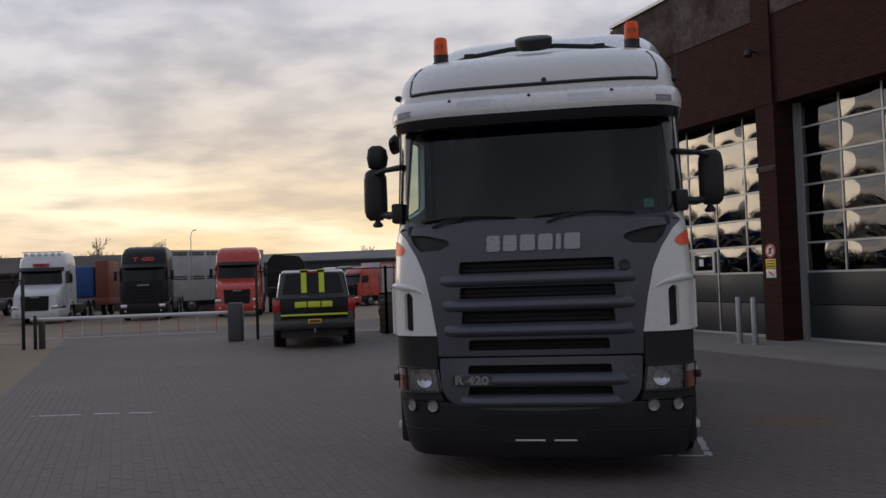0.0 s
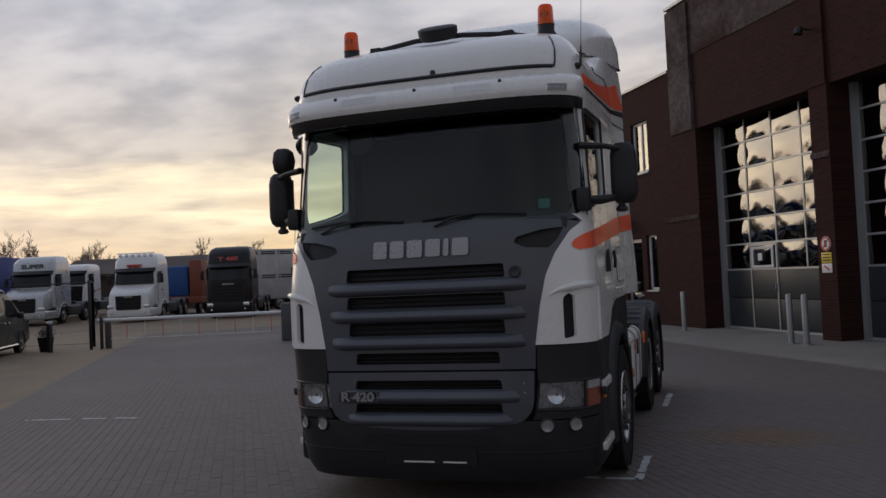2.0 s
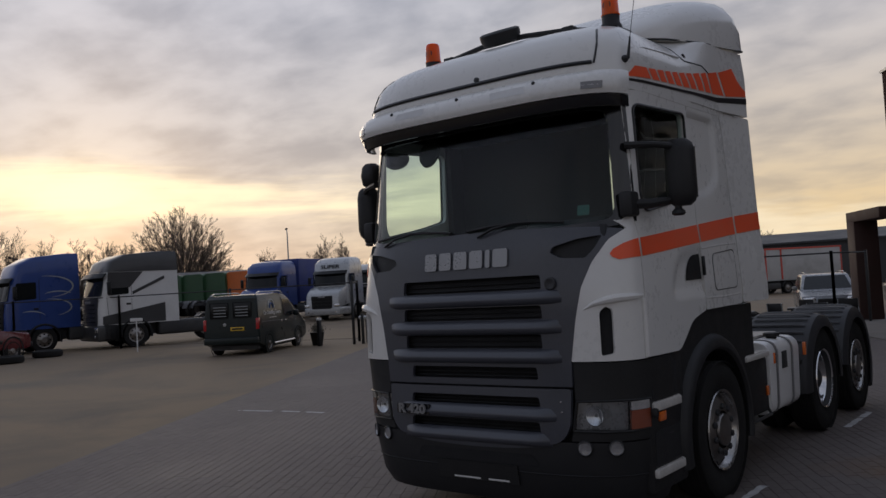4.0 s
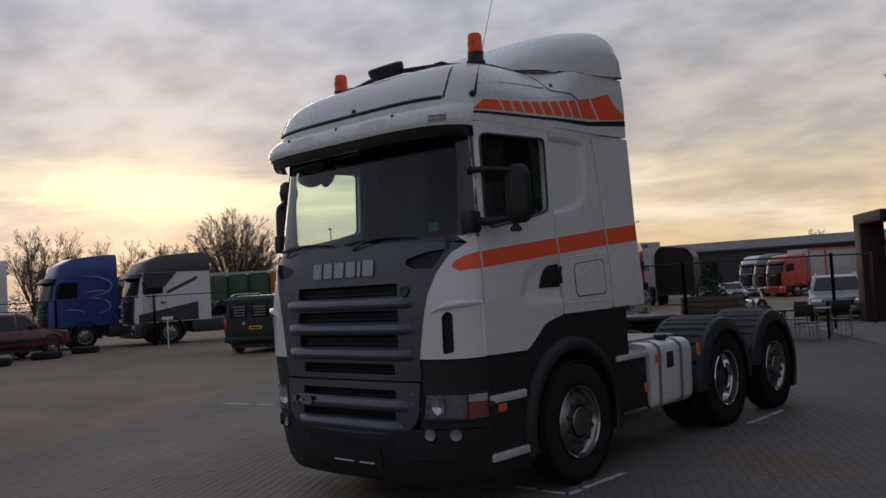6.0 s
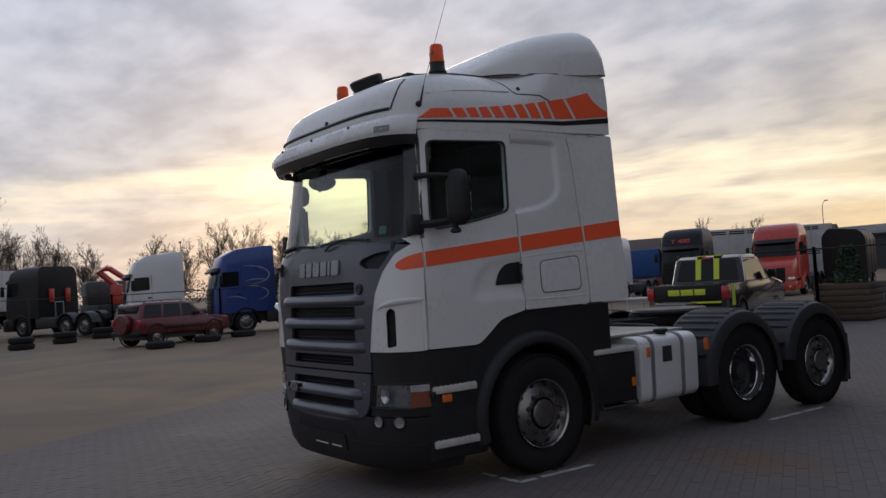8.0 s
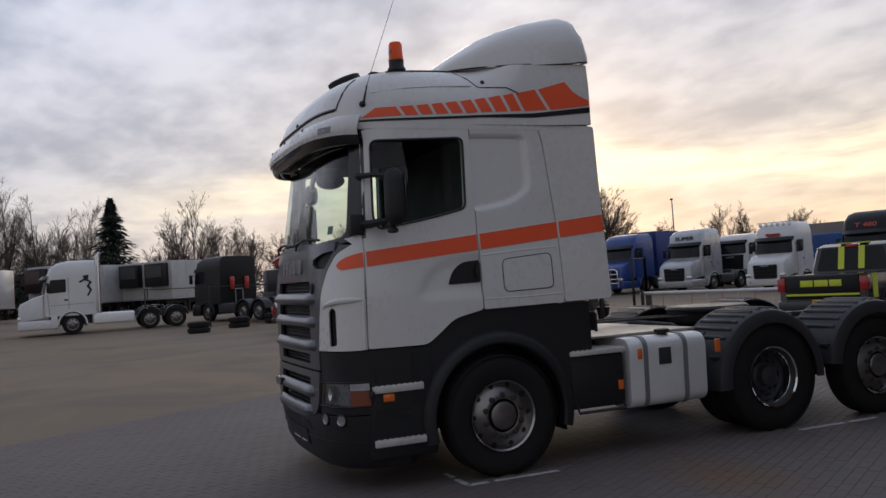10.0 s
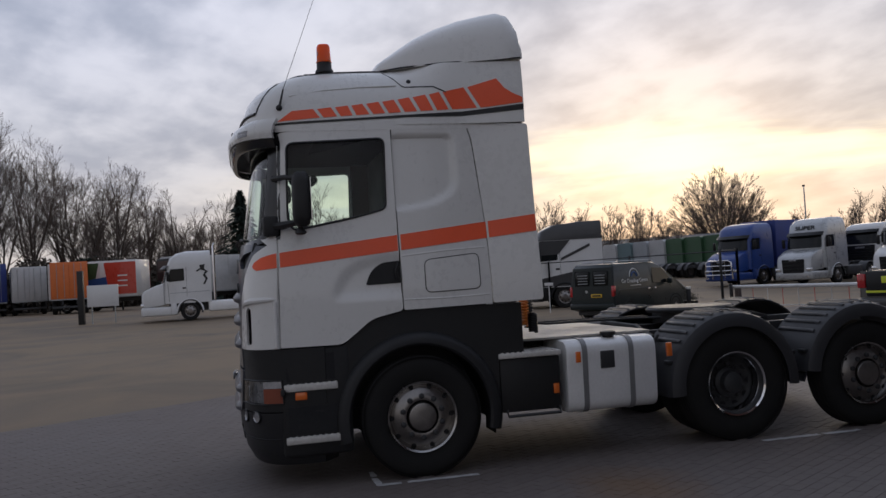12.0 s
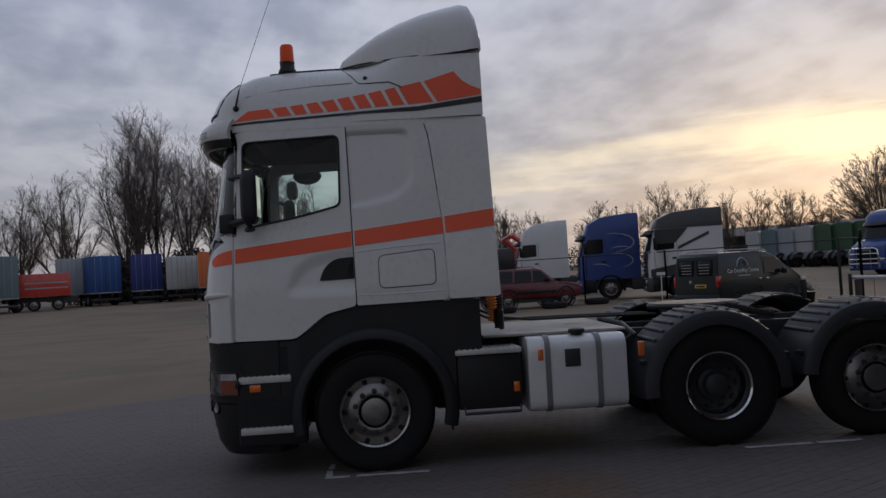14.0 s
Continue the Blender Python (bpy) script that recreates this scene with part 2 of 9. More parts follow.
see_through(M_BEACON, (1.0, 0.20, 0.01), 0.6)
M_SMOKE = make("smoked_lamp_lens", (0.20, 0.20, 0.21), 0.2, var=0.15, scale=20, coat=0.6)
M_LENS = make("lamp_reflector", (0.78, 0.79, 0.80), 0.16, 0.8, var=0.25, scale=14, fine=60)
M_DIMREF = make("dim_lamp_housing", (0.30, 0.30, 0.305), 0.28, 0.6, var=0.3, scale=12, fine=50)
M_FOG = make("fog_lamp_glass", (0.42, 0.42, 0.43), 0.14, 0.6, var=0.3, scale=22, fine=60)
M_RIMLIP = make("dull_rim_lip", (0.42, 0.41, 0.40), 0.24, 1.0, var=0.2, scale=8, fine=40, dirt=0.2)
M_REDLENS = make("red_lens", (0.45, 0.015, 0.02), 0.18, var=0.06, coat=0.8)
M_SILVER = make("silver_letter", (0.29, 0.295, 0.31), 0.30, 0.6, var=0.06)
M_SEAT = make("seat_cloth", (0.030, 0.032, 0.036), 0.9, var=0.3, fine=80)
M_TRIM = make("cab_trim", (0.022, 0.022, 0.023), 0.7, var=0.15)
M_GLASS = make_glass("tinted_screen", (0.78, 0.89, 0.86), 0.0)
M_CARGLASS = make_glass("car_glass", (0.16, 0.19, 0.19), 0.05)
M_COVER = make_glass("lamp_cover", (0.86, 0.88, 0.90), 0.04)
M_PANE = make_glass("coated_pane", (0.26, 0.27, 0.27), 0.13, 0.012, 0.0026)
M_MIRROR = make("mirror", (0.85, 0.86, 0.87), 0.02, 1.0, var=0.01)

# ---- mesh helpers ----


def thing(name, m, label, category, group="", kind=""):
    ob = new(name)
    ob.empty_display_size = 0.3
    ob.matrix_world = m
    return tagged(ob, label, category, group, kind)


def part(name, bm, material, parent=None, label="", smooth=40.0):
    me = bpy.data.meshes.new(name)
    bmesh.ops.recalc_face_normals(bm, faces=bm.faces)
    if smooth:
        for f in bm.faces:
            f.smooth = True
        cut = radians(smooth)
        for e in bm.edges:
            e.smooth = len(e.link_faces) == 2 and e.calc_face_angle(3.2) < cut
    bm.to_mesh(me)
    bm.free()
    me.materials.append(material)
    ob = new(name, me)
    if parent is not None:
        ob.parent = parent
    if label:
        ob["label"] = label
    return ob


def lone(name, bm, material, label, category, group="", kind="", m=None, smooth=40.0):
    ob = part(name, bm, material, None, "", smooth)
    if m is not None:
        ob.matrix_world = m
    return tagged(ob, label, category, group, kind)


def B():
    return bmesh.new()


def box(bm, x0, x1, y0, y1, z0, z1, r=0.0, seg=2):
    v = [bm.verts.new(p) for p in ((x0, y0, z0), (x1, y0, z0), (x1, y1, z0), (x0, y1, z0), (x0, y0, z1), (x1, y0, z1), (x1, y1, z1), (x0, y1, z1))]
    fs = [bm.faces.new([v[i] for i in q]) for q in ((0, 3, 2, 1), (4, 5, 6, 7), (0, 1, 5, 4), (1, 2, 6, 5), (2, 3, 7, 6), (3, 0, 4, 7))]
    if r:
        es = list({e for f in fs for e in f.edges})
        bmesh.ops.bevel(bm, geom=es, offset=r, segments=seg, profile=0.5, affect="EDGES")
    return bm


def ring(bm, pts):
    return [bm.verts.new(p) for p in pts]


def skin(bm, a, b, closed=True):
    n = len(a)
    for i in range(n if closed else n - 1):
        j = (i + 1) % n
        bm.faces.new((a[i], a[j], b[j], b[i]))


def loft(bm, rings, closed=True, caps=True):
    """A skin over rings of equally many points."""
    rows = [ring(bm, r) for r in rings]
    for a, b in zip(rows, rows[1:]):
        skin(bm, a, b, closed)
    if caps and closed:
        bm.faces.new(rows[0][::-1]), bm.faces.new(rows[-1])
    return bm


def frame_of(d):
    d = Vector(d).normalized()
    u = d.cross(Vector((0, 0, 1)) if abs(d.z) < 0.9 else Vector((1, 0, 0))).normalized()
    return u, d.cross(u)


def tube(bm, pts, r, seg=8, caps=True):
    """A round bar along points; r one radius or one for each point."""
    pts = [Vector(p) for p in pts]
    rs = r if isinstance(r, (list, tuple)) else [r] * len(pts)
    rows, u = [], None
    for i, p in enumerate(pts):
        d = (pts[min(i + 1, len(pts) - 1)] - pts[max(i - 1, 0)]).normalized()
        if u is None:
            u, w = frame_of(d)
        else:
            u = (u - d * u.dot(d)).normalized()
            w = d.cross(u)
        rows.append([p + (u * math.cos(a) + w * math.sin(a)) * rs[i] for a in (2 * math.pi * k / seg for k in range(seg))])
    return loft(bm, rows, True, caps)


def lathe(bm, centre, axis, profile, seg=24, caps=True):
    """Rings of (radius, way along the axis) round the axis."""
    c, d = Vector(centre), Vector(axis).normalized()
    u, w = frame_of(d)
    rows = [[c + d * h + (u * math.cos(a) + w * math.sin(a)) * max(r, 0.0005) for a in (2 * math.pi * k / seg for k in range(seg))] for r, h in profile]
    return loft(bm, rows, True, caps)


def slab(bm, outline, x0, x1, r=0.0, taper=None, axis="x"):
    """An outline in (y, z) drawn out from x0 to x1; taper(y, z) scales x."""
    def at(x, p):
        s = taper(*p) if taper else 1.0
        return (x * s, p[0], p[1]) if axis == "x" else (p[0], x * s, p[1])
    a, b = ring(bm, [at(x0, p) for p in outline]), ring(bm, [at(x1, p) for p in outline])
    fs = [bm.faces.new(a), bm.faces.new(b[::-1])]
    skin(bm, a, b)
    if r:
        es = [e for f in fs for e in f.edges]
        bmesh.ops.bevel(bm, geom=es, offset=r, segments=2, profile=0.5, affect="EDGES")
    return bm


def fillet(pts, r, seg=4):
    """The polygon with its corners rounded; r one radius or one a corner."""
    out, n = [], len(pts)
    for i in range(n):
        p, a, b = Vector(pts[i]), Vector(pts[i - 1]), Vector(pts[(i + 1) % n])
        rad = r[i] if isinstance(r, (list, tuple)) else r
        la, lb = (a - p).length, (b - p).length
        k = min(rad, la * 0.48, lb * 0.48)
        if k < 1e-4:
            out.append(tuple(p))
            continue
        s, e = p + (a - p) / la * k, p + (b - p) / lb * k
        for j in range(seg + 1):
            q = j / seg
            out.append(tuple(s * (1 - q) ** 2 + p * 2 * q * (1 - q) + e * q * q))
    return out


def inside(p, poly):
    x, y = p
    hit, j = False, len(poly) - 1
    for i in range(len(poly)):
        (xi, yi), (xj, yj) = poly[i], poly[j]
        if (yi > y) != (yj > y) and x < (xj - xi) * (y - yi) / (yj - yi) + xi:
            hit = not hit
        j = i
    return hit


def near_edge(p, poly, d):
    p = Vector(p)
    for i in range(len(poly)):
        a, b = Vector(poly[i - 1]), Vector(poly[i])
        ab = b - a
        k = max(0.0, min(1.0, (p - a).dot(ab) / max(ab.length_squared, 1e-12)))
        if (a + ab * k - p).length < d:
            return True
    return False


def sheet(bm, outline, f, step=0.1, holes=(), thick=0.0, inward=None):
    """A panel: the outline (with holes) in a flat (u, v) domain, laid on the surface f(u, v) -> point. thick: its depth along inward(u, v)."""
    from_ = mathutils_cdt
    loops = []
    for poly in (outline, *holes):
        dense = []
        for i in range(len(poly)):
            a, b = Vector(poly[i]), Vector(poly[(i + 1) % len(poly)])
            k = max(1, math.ceil((b - a).length / step))
            dense += [tuple(a + (b - a) * (j / k)) for j in range(k)]
        loops.append(dense)
    pts, edges = [], []
    for lp in loops:
        o = len(pts)
        pts += lp
        edges += [(o + i, o + (i + 1) % len(lp)) for i in range(len(lp))]
    us, vs = [p[0] for p in outline], [p[1] for p in outline]
    u = min(us) + step * 0.5
    while u < max(us):
        v = min(vs) + step * 0.5
        while v < max(vs):
            if inside((u, v), loops[0]) and not any(inside((u, v), h) for h in loops[1:]) and not any(near_edge((u, v), lp, step * 0.35) for lp in loops):
                pts.append((u, v))
            v += step
        u += step
    vv, _, ff, _, _, _ = from_([Vector(p) for p in pts], edges, [], 0, 1e-5)
    keep = []
    for t in ff:
        c = (sum(vv[i][0] for i in t) / 3, sum(vv[i][1] for i in t) / 3)
        if inside(c, loops[0]) and not any(inside(c, h) for h in loops[1:]):
            keep.append(t)
    front = [bm.verts.new(f(p[0], p[1])) for p in vv]
    for t in keep:
        try:
            bm.faces.new([front[i] for i in t])
        except ValueError:
            pass
    if thick:
        back = [bm.verts.new(Vector(f(p[0], p[1])) + Vector(inward(p[0], p[1])) * thick) for p in vv]
        count = {}
        for t in keep:
            try:
                bm.faces.new([back[i] for i in reversed(t)])
            except ValueError:
                pass
            for i in range(3):
                e = (t[i], t[(i + 1) % 3])
                count[e] = count.get(e, 0) + 1
        for (i, j), c in count.items():
            if (j, i) not in count:
                try:
                    bm.faces.new((front[j], front[i], back[i], back[j]))
                except ValueError:
                    pass
    bmesh.ops.delete(bm, geom=[v for v in bm.verts if not v.link_faces], context="VERTS")
    return bm


def words(name, text, size, depth, material, parent, m, bold=0.0, stretch=1.0, label=""):
    """Raised lettering in the built-in typeface, turned into a mesh."""
    cu = bpy.data.curves.new(name, "FONT")
    cu.body, cu.size, cu.extrude, cu.offset = text, size, depth, bold
    cu.align_x, cu.align_y = "CENTER", "CENTER"
    tmp = bpy.data.objects.new(name, cu)
    me = bpy.data.meshes.new_from_object(tmp)
    bpy.data.objects.remove(tmp)
    bpy.data.curves.remove(cu)
    me.name = name
    me.transform(m @ Matrix.Diagonal((stretch, 1, 1, 1)))
    me.materials.clear()
    me.materials.append(material)
    ob = new(name, me)
    ob.parent = parent
    if label:
        ob["label"] = label
    return ob


mathutils_cdt = delaunay_2d_cdt


def lerp(table, z):
    """Values between the rows of a table keyed by its first column."""
    if z <= table[0][0]:
        return table[0][1:]
    for a, b in zip(table, table[1:]):
        if z <= b[0]:
            k = (z - a[0]) / (b[0] - a[0])
            return tuple(p + (q - p) * k for p, q in zip(a[1:], b[1:]))
    return table[-1][1:]

# ---- the yard ----
# s runs along the workshop front, q away from the yard into the workshop
FS, FQ = Vector((-0.5948, 0.8039, 0)), Vector((0.8039, 0.5948, 0))
P0 = Vector((1.82, 19.61, 0))


def sq(s, q, z=0.0):
    return P0 + FS * s + FQ * q + Vector((0, 0, z))


def rise(x, y):
    """The yard climbs a little towards its far western side."""
    k = max(0.0, min(1.0, (-x - 33.0) / 24.0))
    j = max(0.0, min(1.0, (y - 45.0) / 25.0))
    fall = 0.55 * j * j * (3 - 2 * j) * max(0.0, min(1.0, (x + 60) / 20))
    return 0.50 * k * k * (3 - 2 * k) - fall - 0.004 * max(0.0, min(y - 24.0, 38.0)) * max(0.0, min(1.0, (x + 60) / 25)) - 0.012


def make_yard_material():
    m = make("yard_asphalt", (0.204, 0.150, 0.093), 0.88, var=0.22, scale=0.10, fine=30, bump=0.006, dirt=0.0)
    t = m.node_tree
    L = t.links.new
    b = t.nodes["Principled BSDF"]
    co = t.nodes.new("ShaderNodeTexCoord")
    n = node(t, "ShaderNodeTexNoise", Scale=0.22, Detail=8.0, Roughness=0.62, Distortion=0.8)
    L(co.outputs["Object"], n.inputs["Vector"])
    r = t.nodes.new("ShaderNodeMapRange")
    r.inputs["From Min"].default_value, r.inputs["From Max"].default_value = 0.45, 0.72
    L(n.outputs[0], r.inputs[0])
    mx = t.nodes.new("ShaderNodeMix")
    mx.data_type = "RGBA"
    src = b.inputs["Base Color"].links[0].from_socket
    L(r.outputs[0], mx.inputs[0]), L(src, mx.inputs[6])
    mx.inputs[7].default_value = (0.120, 0.096, 0.074, 1)
    L(mx.outputs[2], b.inputs["Base Color"])
    return m


M_YARD = make_yard_material()
M_CONC = make("apron_concrete", (0.22, 0.20, 0.18), 0.85, var=0.22, scale=0.8, fine=40, bump=0.002, dirt=0.35)
M_LINE = make("worn_line_paint", (0.52, 0.52, 0.52), 0.8, var=0.3, scale=8, fine=50, dirt=0.5)


def ground():
    bm = B()
    xs = [-1500, -600, -250, -140, -100, -85] + list(range(-76, -8, 3)) + [-8, 0, 10, 25, 60, 140, 300, 800, 1500]
    ys = [-1500, -500, -150, -90] + list(range(-60, 93, 4)) + [100, 150, 400, 1500]
    g = [[bm.verts.new((x, y, rise(x, y))) for x in xs] for y in ys]
    for a, b in zip(g, g[1:]):
        for i in range(len(xs) - 1):
            bm.faces.new((a[i], a[i + 1], b[i + 1], b[i]))
    lone("ground", bm, M_YARD, "brown-grey sandy asphalt of a lorry yard", "ground", kind="structure")


ground()


def make_paver_material():
    m = make("clay_paver", (0.128, 0.107, 0.098), 0.76, var=0.16, scale=0.35, fine=45, bump=0.002, dirt=0.0)
    t = m.node_tree
    L = t.links.new
    b = t.nodes["Principled BSDF"]
    src = b.inputs["Base Color"].links[0].from_socket
    geo = t.nodes.new("ShaderNodeNewGeometry")
    info = t.nodes.new("ShaderNodeObjectInfo")
    ad = t.nodes.new("ShaderNodeMath")
    ad.operation = "ADD"
    L(geo.outputs["Random Per Island"], ad.inputs[0]), L(info.outputs["Random"], ad.inputs[1])
    fr = t.nodes.new("ShaderNodeMath")
    fr.operation = "FRACT"
    L(ad.outputs[0], fr.inputs[0])
    rg = t.nodes.new("ShaderNodeMapRange")
    rg.inputs["To Min"].default_value, rg.inputs["To Max"].default_value = 0.94, 1.06
    L(fr.outputs[0], rg.inputs[0])
    mx = t.nodes.new("ShaderNodeMix")
    mx.data_type, mx.blend_type = "RGBA", "MULTIPLY"
    mx.inputs[0].default_value = 1.0
    L(src, mx.inputs[6]), L(rg.outputs[0], mx.inputs[7])
    # a rusty spill beside the tractor, with a ragged edge
    pos = t.nodes.new("ShaderNodeVectorMath")
    pos.operation = "SUBTRACT"
    L(geo.outputs["Position"], pos.inputs[0])
    pos.inputs[1].default_value = (0.95, 9.3, 0)
    sc = t.nodes.new("ShaderNodeVectorMath")
    sc.operation = "MULTIPLY"
    L(pos.outputs[0], sc.inputs[0])
    sc.inputs[1].default_value = (1.0, 1.5, 0)
    ln = t.nodes.new("ShaderNodeVectorMath")
    ln.operation = "LENGTH"
    L(sc.outputs[0], ln.inputs[0])
    nz = node(t, "ShaderNodeTexNoise", Scale=3.0, Detail=6.0, Roughness=0.7)
    L(geo.outputs["Position"], nz.inputs["Vector"])
    sm = t.nodes.new("ShaderNodeMath")
    sm.operation = "MULTIPLY_ADD"
    L(nz.outputs[0], sm.inputs[0])
    sm.inputs[1].default_value = 1.3
    L(ln.outputs["Value"], sm.inputs[2])
    rs = t.nodes.new("ShaderNodeMapRange")
    rs.inputs["From Min"].default_value, rs.inputs["From Max"].default_value = 0.85, 1.6
    rs.inputs["To Min"].default_value, rs.inputs["To Max"].default_value = 0.9, 0.0
    L(sm.outputs[0], rs.inputs[0])
    m2 = t.nodes.new("ShaderNodeMix")
    m2.data_type = "RGBA"
    L(rs.outputs[0], m2.inputs[0]), L(mx.outputs[2], m2.inputs[6])
    m2.inputs[7].default_value = (0.150, 0.092, 0.052, 1)
    L(m2.outputs[2], b.inputs["Base Color"])
    return m


M_PAVER = make_paver_material()
PAVE_Q = (-15.4, -2.54)


def worn_line(a, b, width, seed):
    """A strip of chipped road paint from a to b on the paving."""
    rnd = random.Random(seed)
    a, b = Vector(a), Vector(b)
    d = (b - a).normalized()
    w = Vector((-d.y, d.x, 0)) * width * 0.5
    n = max(2, int((b - a).length / 0.05))
    bm = B()
    rows = []
    for i in range(n + 1):
        p = a + (b - a) * (i / n)
        l, r = 1 - rnd.random() * 0.45, 1 - rnd.random() * 0.45
        rows.append([p + w * l + Vector((0, 0, 0.0045)), p - w * r + Vector((0, 0, 0.0045))])
    vs = [ring(bm, r) for r in rows]
    for p, q in zip(vs, vs[1:]):
        if rnd.random() > 0.06:
            skin(bm, p, q, False)
    bmesh.ops.delete(bm, geom=[v for v in bm.verts if not v.link_faces], context="VERTS")
    return lone("parking_line", bm, M_LINE, "worn white painted parking line on dark pavers", "line marking", "white parking lines", "structure", smooth=0)


for k, (a, b, w) in enumerate([((0.08, 7.34, 0), (0.01, 8.23, 0), 0.09), ((-0.26, 11.03, 0), (-0.35, 12.1, 0), 0.09), ((-8.6, 8.92, 0), (-7.95, 9.10, 0), 0.08),
                               ((-7.8, 9.16, 0), (-7.45, 9.24, 0), 0.08), ((-7.33, 9.27, 0), (-7.0, 9.33, 0), 0.08), ((-0.45, 7.32, 0), (0.08, 7.36, 0), 0.07)]):
    worn_line(a, b, w, k)

# ---- the workshop ----


def make_brick_material(name, rgb, pale):
    m = bpy.data.materials.new(name)
    m.use_nodes = True
    t = m.node_tree
    L = t.links.new
    b = t.nodes["Principled BSDF"]
    co = t.nodes.new("ShaderNodeTexCoord")
    mp = t.nodes.new("ShaderNodeMapping")
    mp.inputs["Rotation"].default_value = (radians(90), 0, 0)
    L(co.outputs["Object"], mp.inputs[0])
    br = t.nodes.new("ShaderNodeTexBrick")
    br.inputs["Scale"].default_value = 1.0
    br.inputs["Brick Width"].default_value, br.inputs["Row Height"].default_value, br.inputs["Mortar Size"].default_value = 0.22, 0.0625, 0.006
    br.inputs["Color1"].default_value = (*rgb, 1)
    br.inputs["Color2"].default_value = (rgb[0] * 0.62, rgb[1] * 0.6, rgb[2] * 0.62, 1)
    br.inputs["Mortar"].default_value = (0.034, 0.026, 0.024, 1)
    L(mp.outputs[0], br.inputs["Vector"])
    n = node(t, "ShaderNodeTexNoise", Scale=0.45, Detail=9.0, Roughness=0.7, Distortion=0.4)
    L(co.outputs["Object"], n.inputs["Vector"])
    r = t.nodes.new("ShaderNodeMapRange")
    r.inputs["From Min"].default_value, r.inputs["From Max"].default_value = (0.40, 0.58) if pale > 1 else (0.58, 0.74)
    r.inputs["To Max"].default_value = pale
    L(n.outputs[0], r.inputs[0])
    # pale bloom of salts on single bricks
    n2 = node(t, "ShaderNodeTexNoise", Scale=9.0, Detail=2.0)
    L(co.outputs["Object"], n2.inputs["Vector"])
    ml = t.nodes.new("ShaderNodeMath")
    ml.operation = "MULTIPLY"
    L(r.outputs[0], ml.inputs[0]), L(n2.outputs[0], ml.inputs[1])
    mx = t.nodes.new("ShaderNodeMix")
    mx.data_type = "RGBA"
    L(ml.outputs[0], mx.inputs[0]), L(br.outputs[0], mx.inputs[6])
    mx.inputs[7].default_value = (0.135, 0.112, 0.108, 1)
    L(mx.outputs[2], b.inputs["Base Color"])
    b.inputs["Roughness"].default_value = 0.85
    b.inputs["Specular IOR Level"].default_value = 0.2
    bn = node(t, "ShaderNodeBump", Strength=0.8, Distance=0.006)
    L(br.outputs["Fac"], bn.inputs["Height"])
    bn.invert = True
    L(bn.outputs[0], b.inputs["Normal"])
    return m


M_BRICK = make_brick_material("red_brown_brick", (0.050, 0.015, 0.011), 0.10)
M_BRICKP = make_brick_material("salt_stained_brick", (0.060, 0.026, 0.022), 1.6)
M_DOORG = make("slate_grey_door_panel", (0.026, 0.030, 0.034), 0.5, var=0.12, scale=1.0, fine=30, dirt=0.15)
M_DOORF = make("grey_door_frame", (0.42, 0.43, 0.43), 0.4, 0.4, var=0.08)
M_FRAMEW = make("white_window_frame", (0.62, 0.62, 0.60), 0.45, var=0.06)
M_ZINC = make("galvanised_steel", (0.34, 0.36, 0.37), 0.45, 0.7, var=0.15, scale=6)
M_CORTEN = make("rust_brown_steel", (0.048, 0.022, 0.017), 0.7, var=0.25, scale=1.2, fine=30, dirt=0.1)
M_SIGNW = make("sign_white", (0.70, 0.70, 0.69), 0.4, var=0.04)
M_SIGNR = make("sign_red", (0.55, 0.03, 0.03), 0.4, var=0.05)
M_SIGNY = make("sign_yellow", (0.75, 0.52, 0.03), 0.4, var=0.05)
M_SIGNK = make("sign_black", (0.02, 0.02, 0.02), 0.5)
# floor colour darkened: the dimness behind the doors is put into it
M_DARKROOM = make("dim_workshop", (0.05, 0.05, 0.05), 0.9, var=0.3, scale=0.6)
WM = Matrix(((FS.x, FQ.x, 0, P0.x), (FS.y, FQ.y, 0, P0.y), (0, 0, 1, 0), (0, 0, 0, 1)))
WTURN = math.degrees(math.atan2(FS.y, FS.x))


def wbox(name, s0, s1, q0, q1, z0, z1, mat, parent, label="", r=0.0):
    return part(name, box(B(), s0, s1, q0, q1, z0, z1, r), mat, parent, label, 0 if not r else 40)


MW = pose(P0.x, P0.y, 0.012, 0, 0, WTURN)   # local x along the front, local y = -q


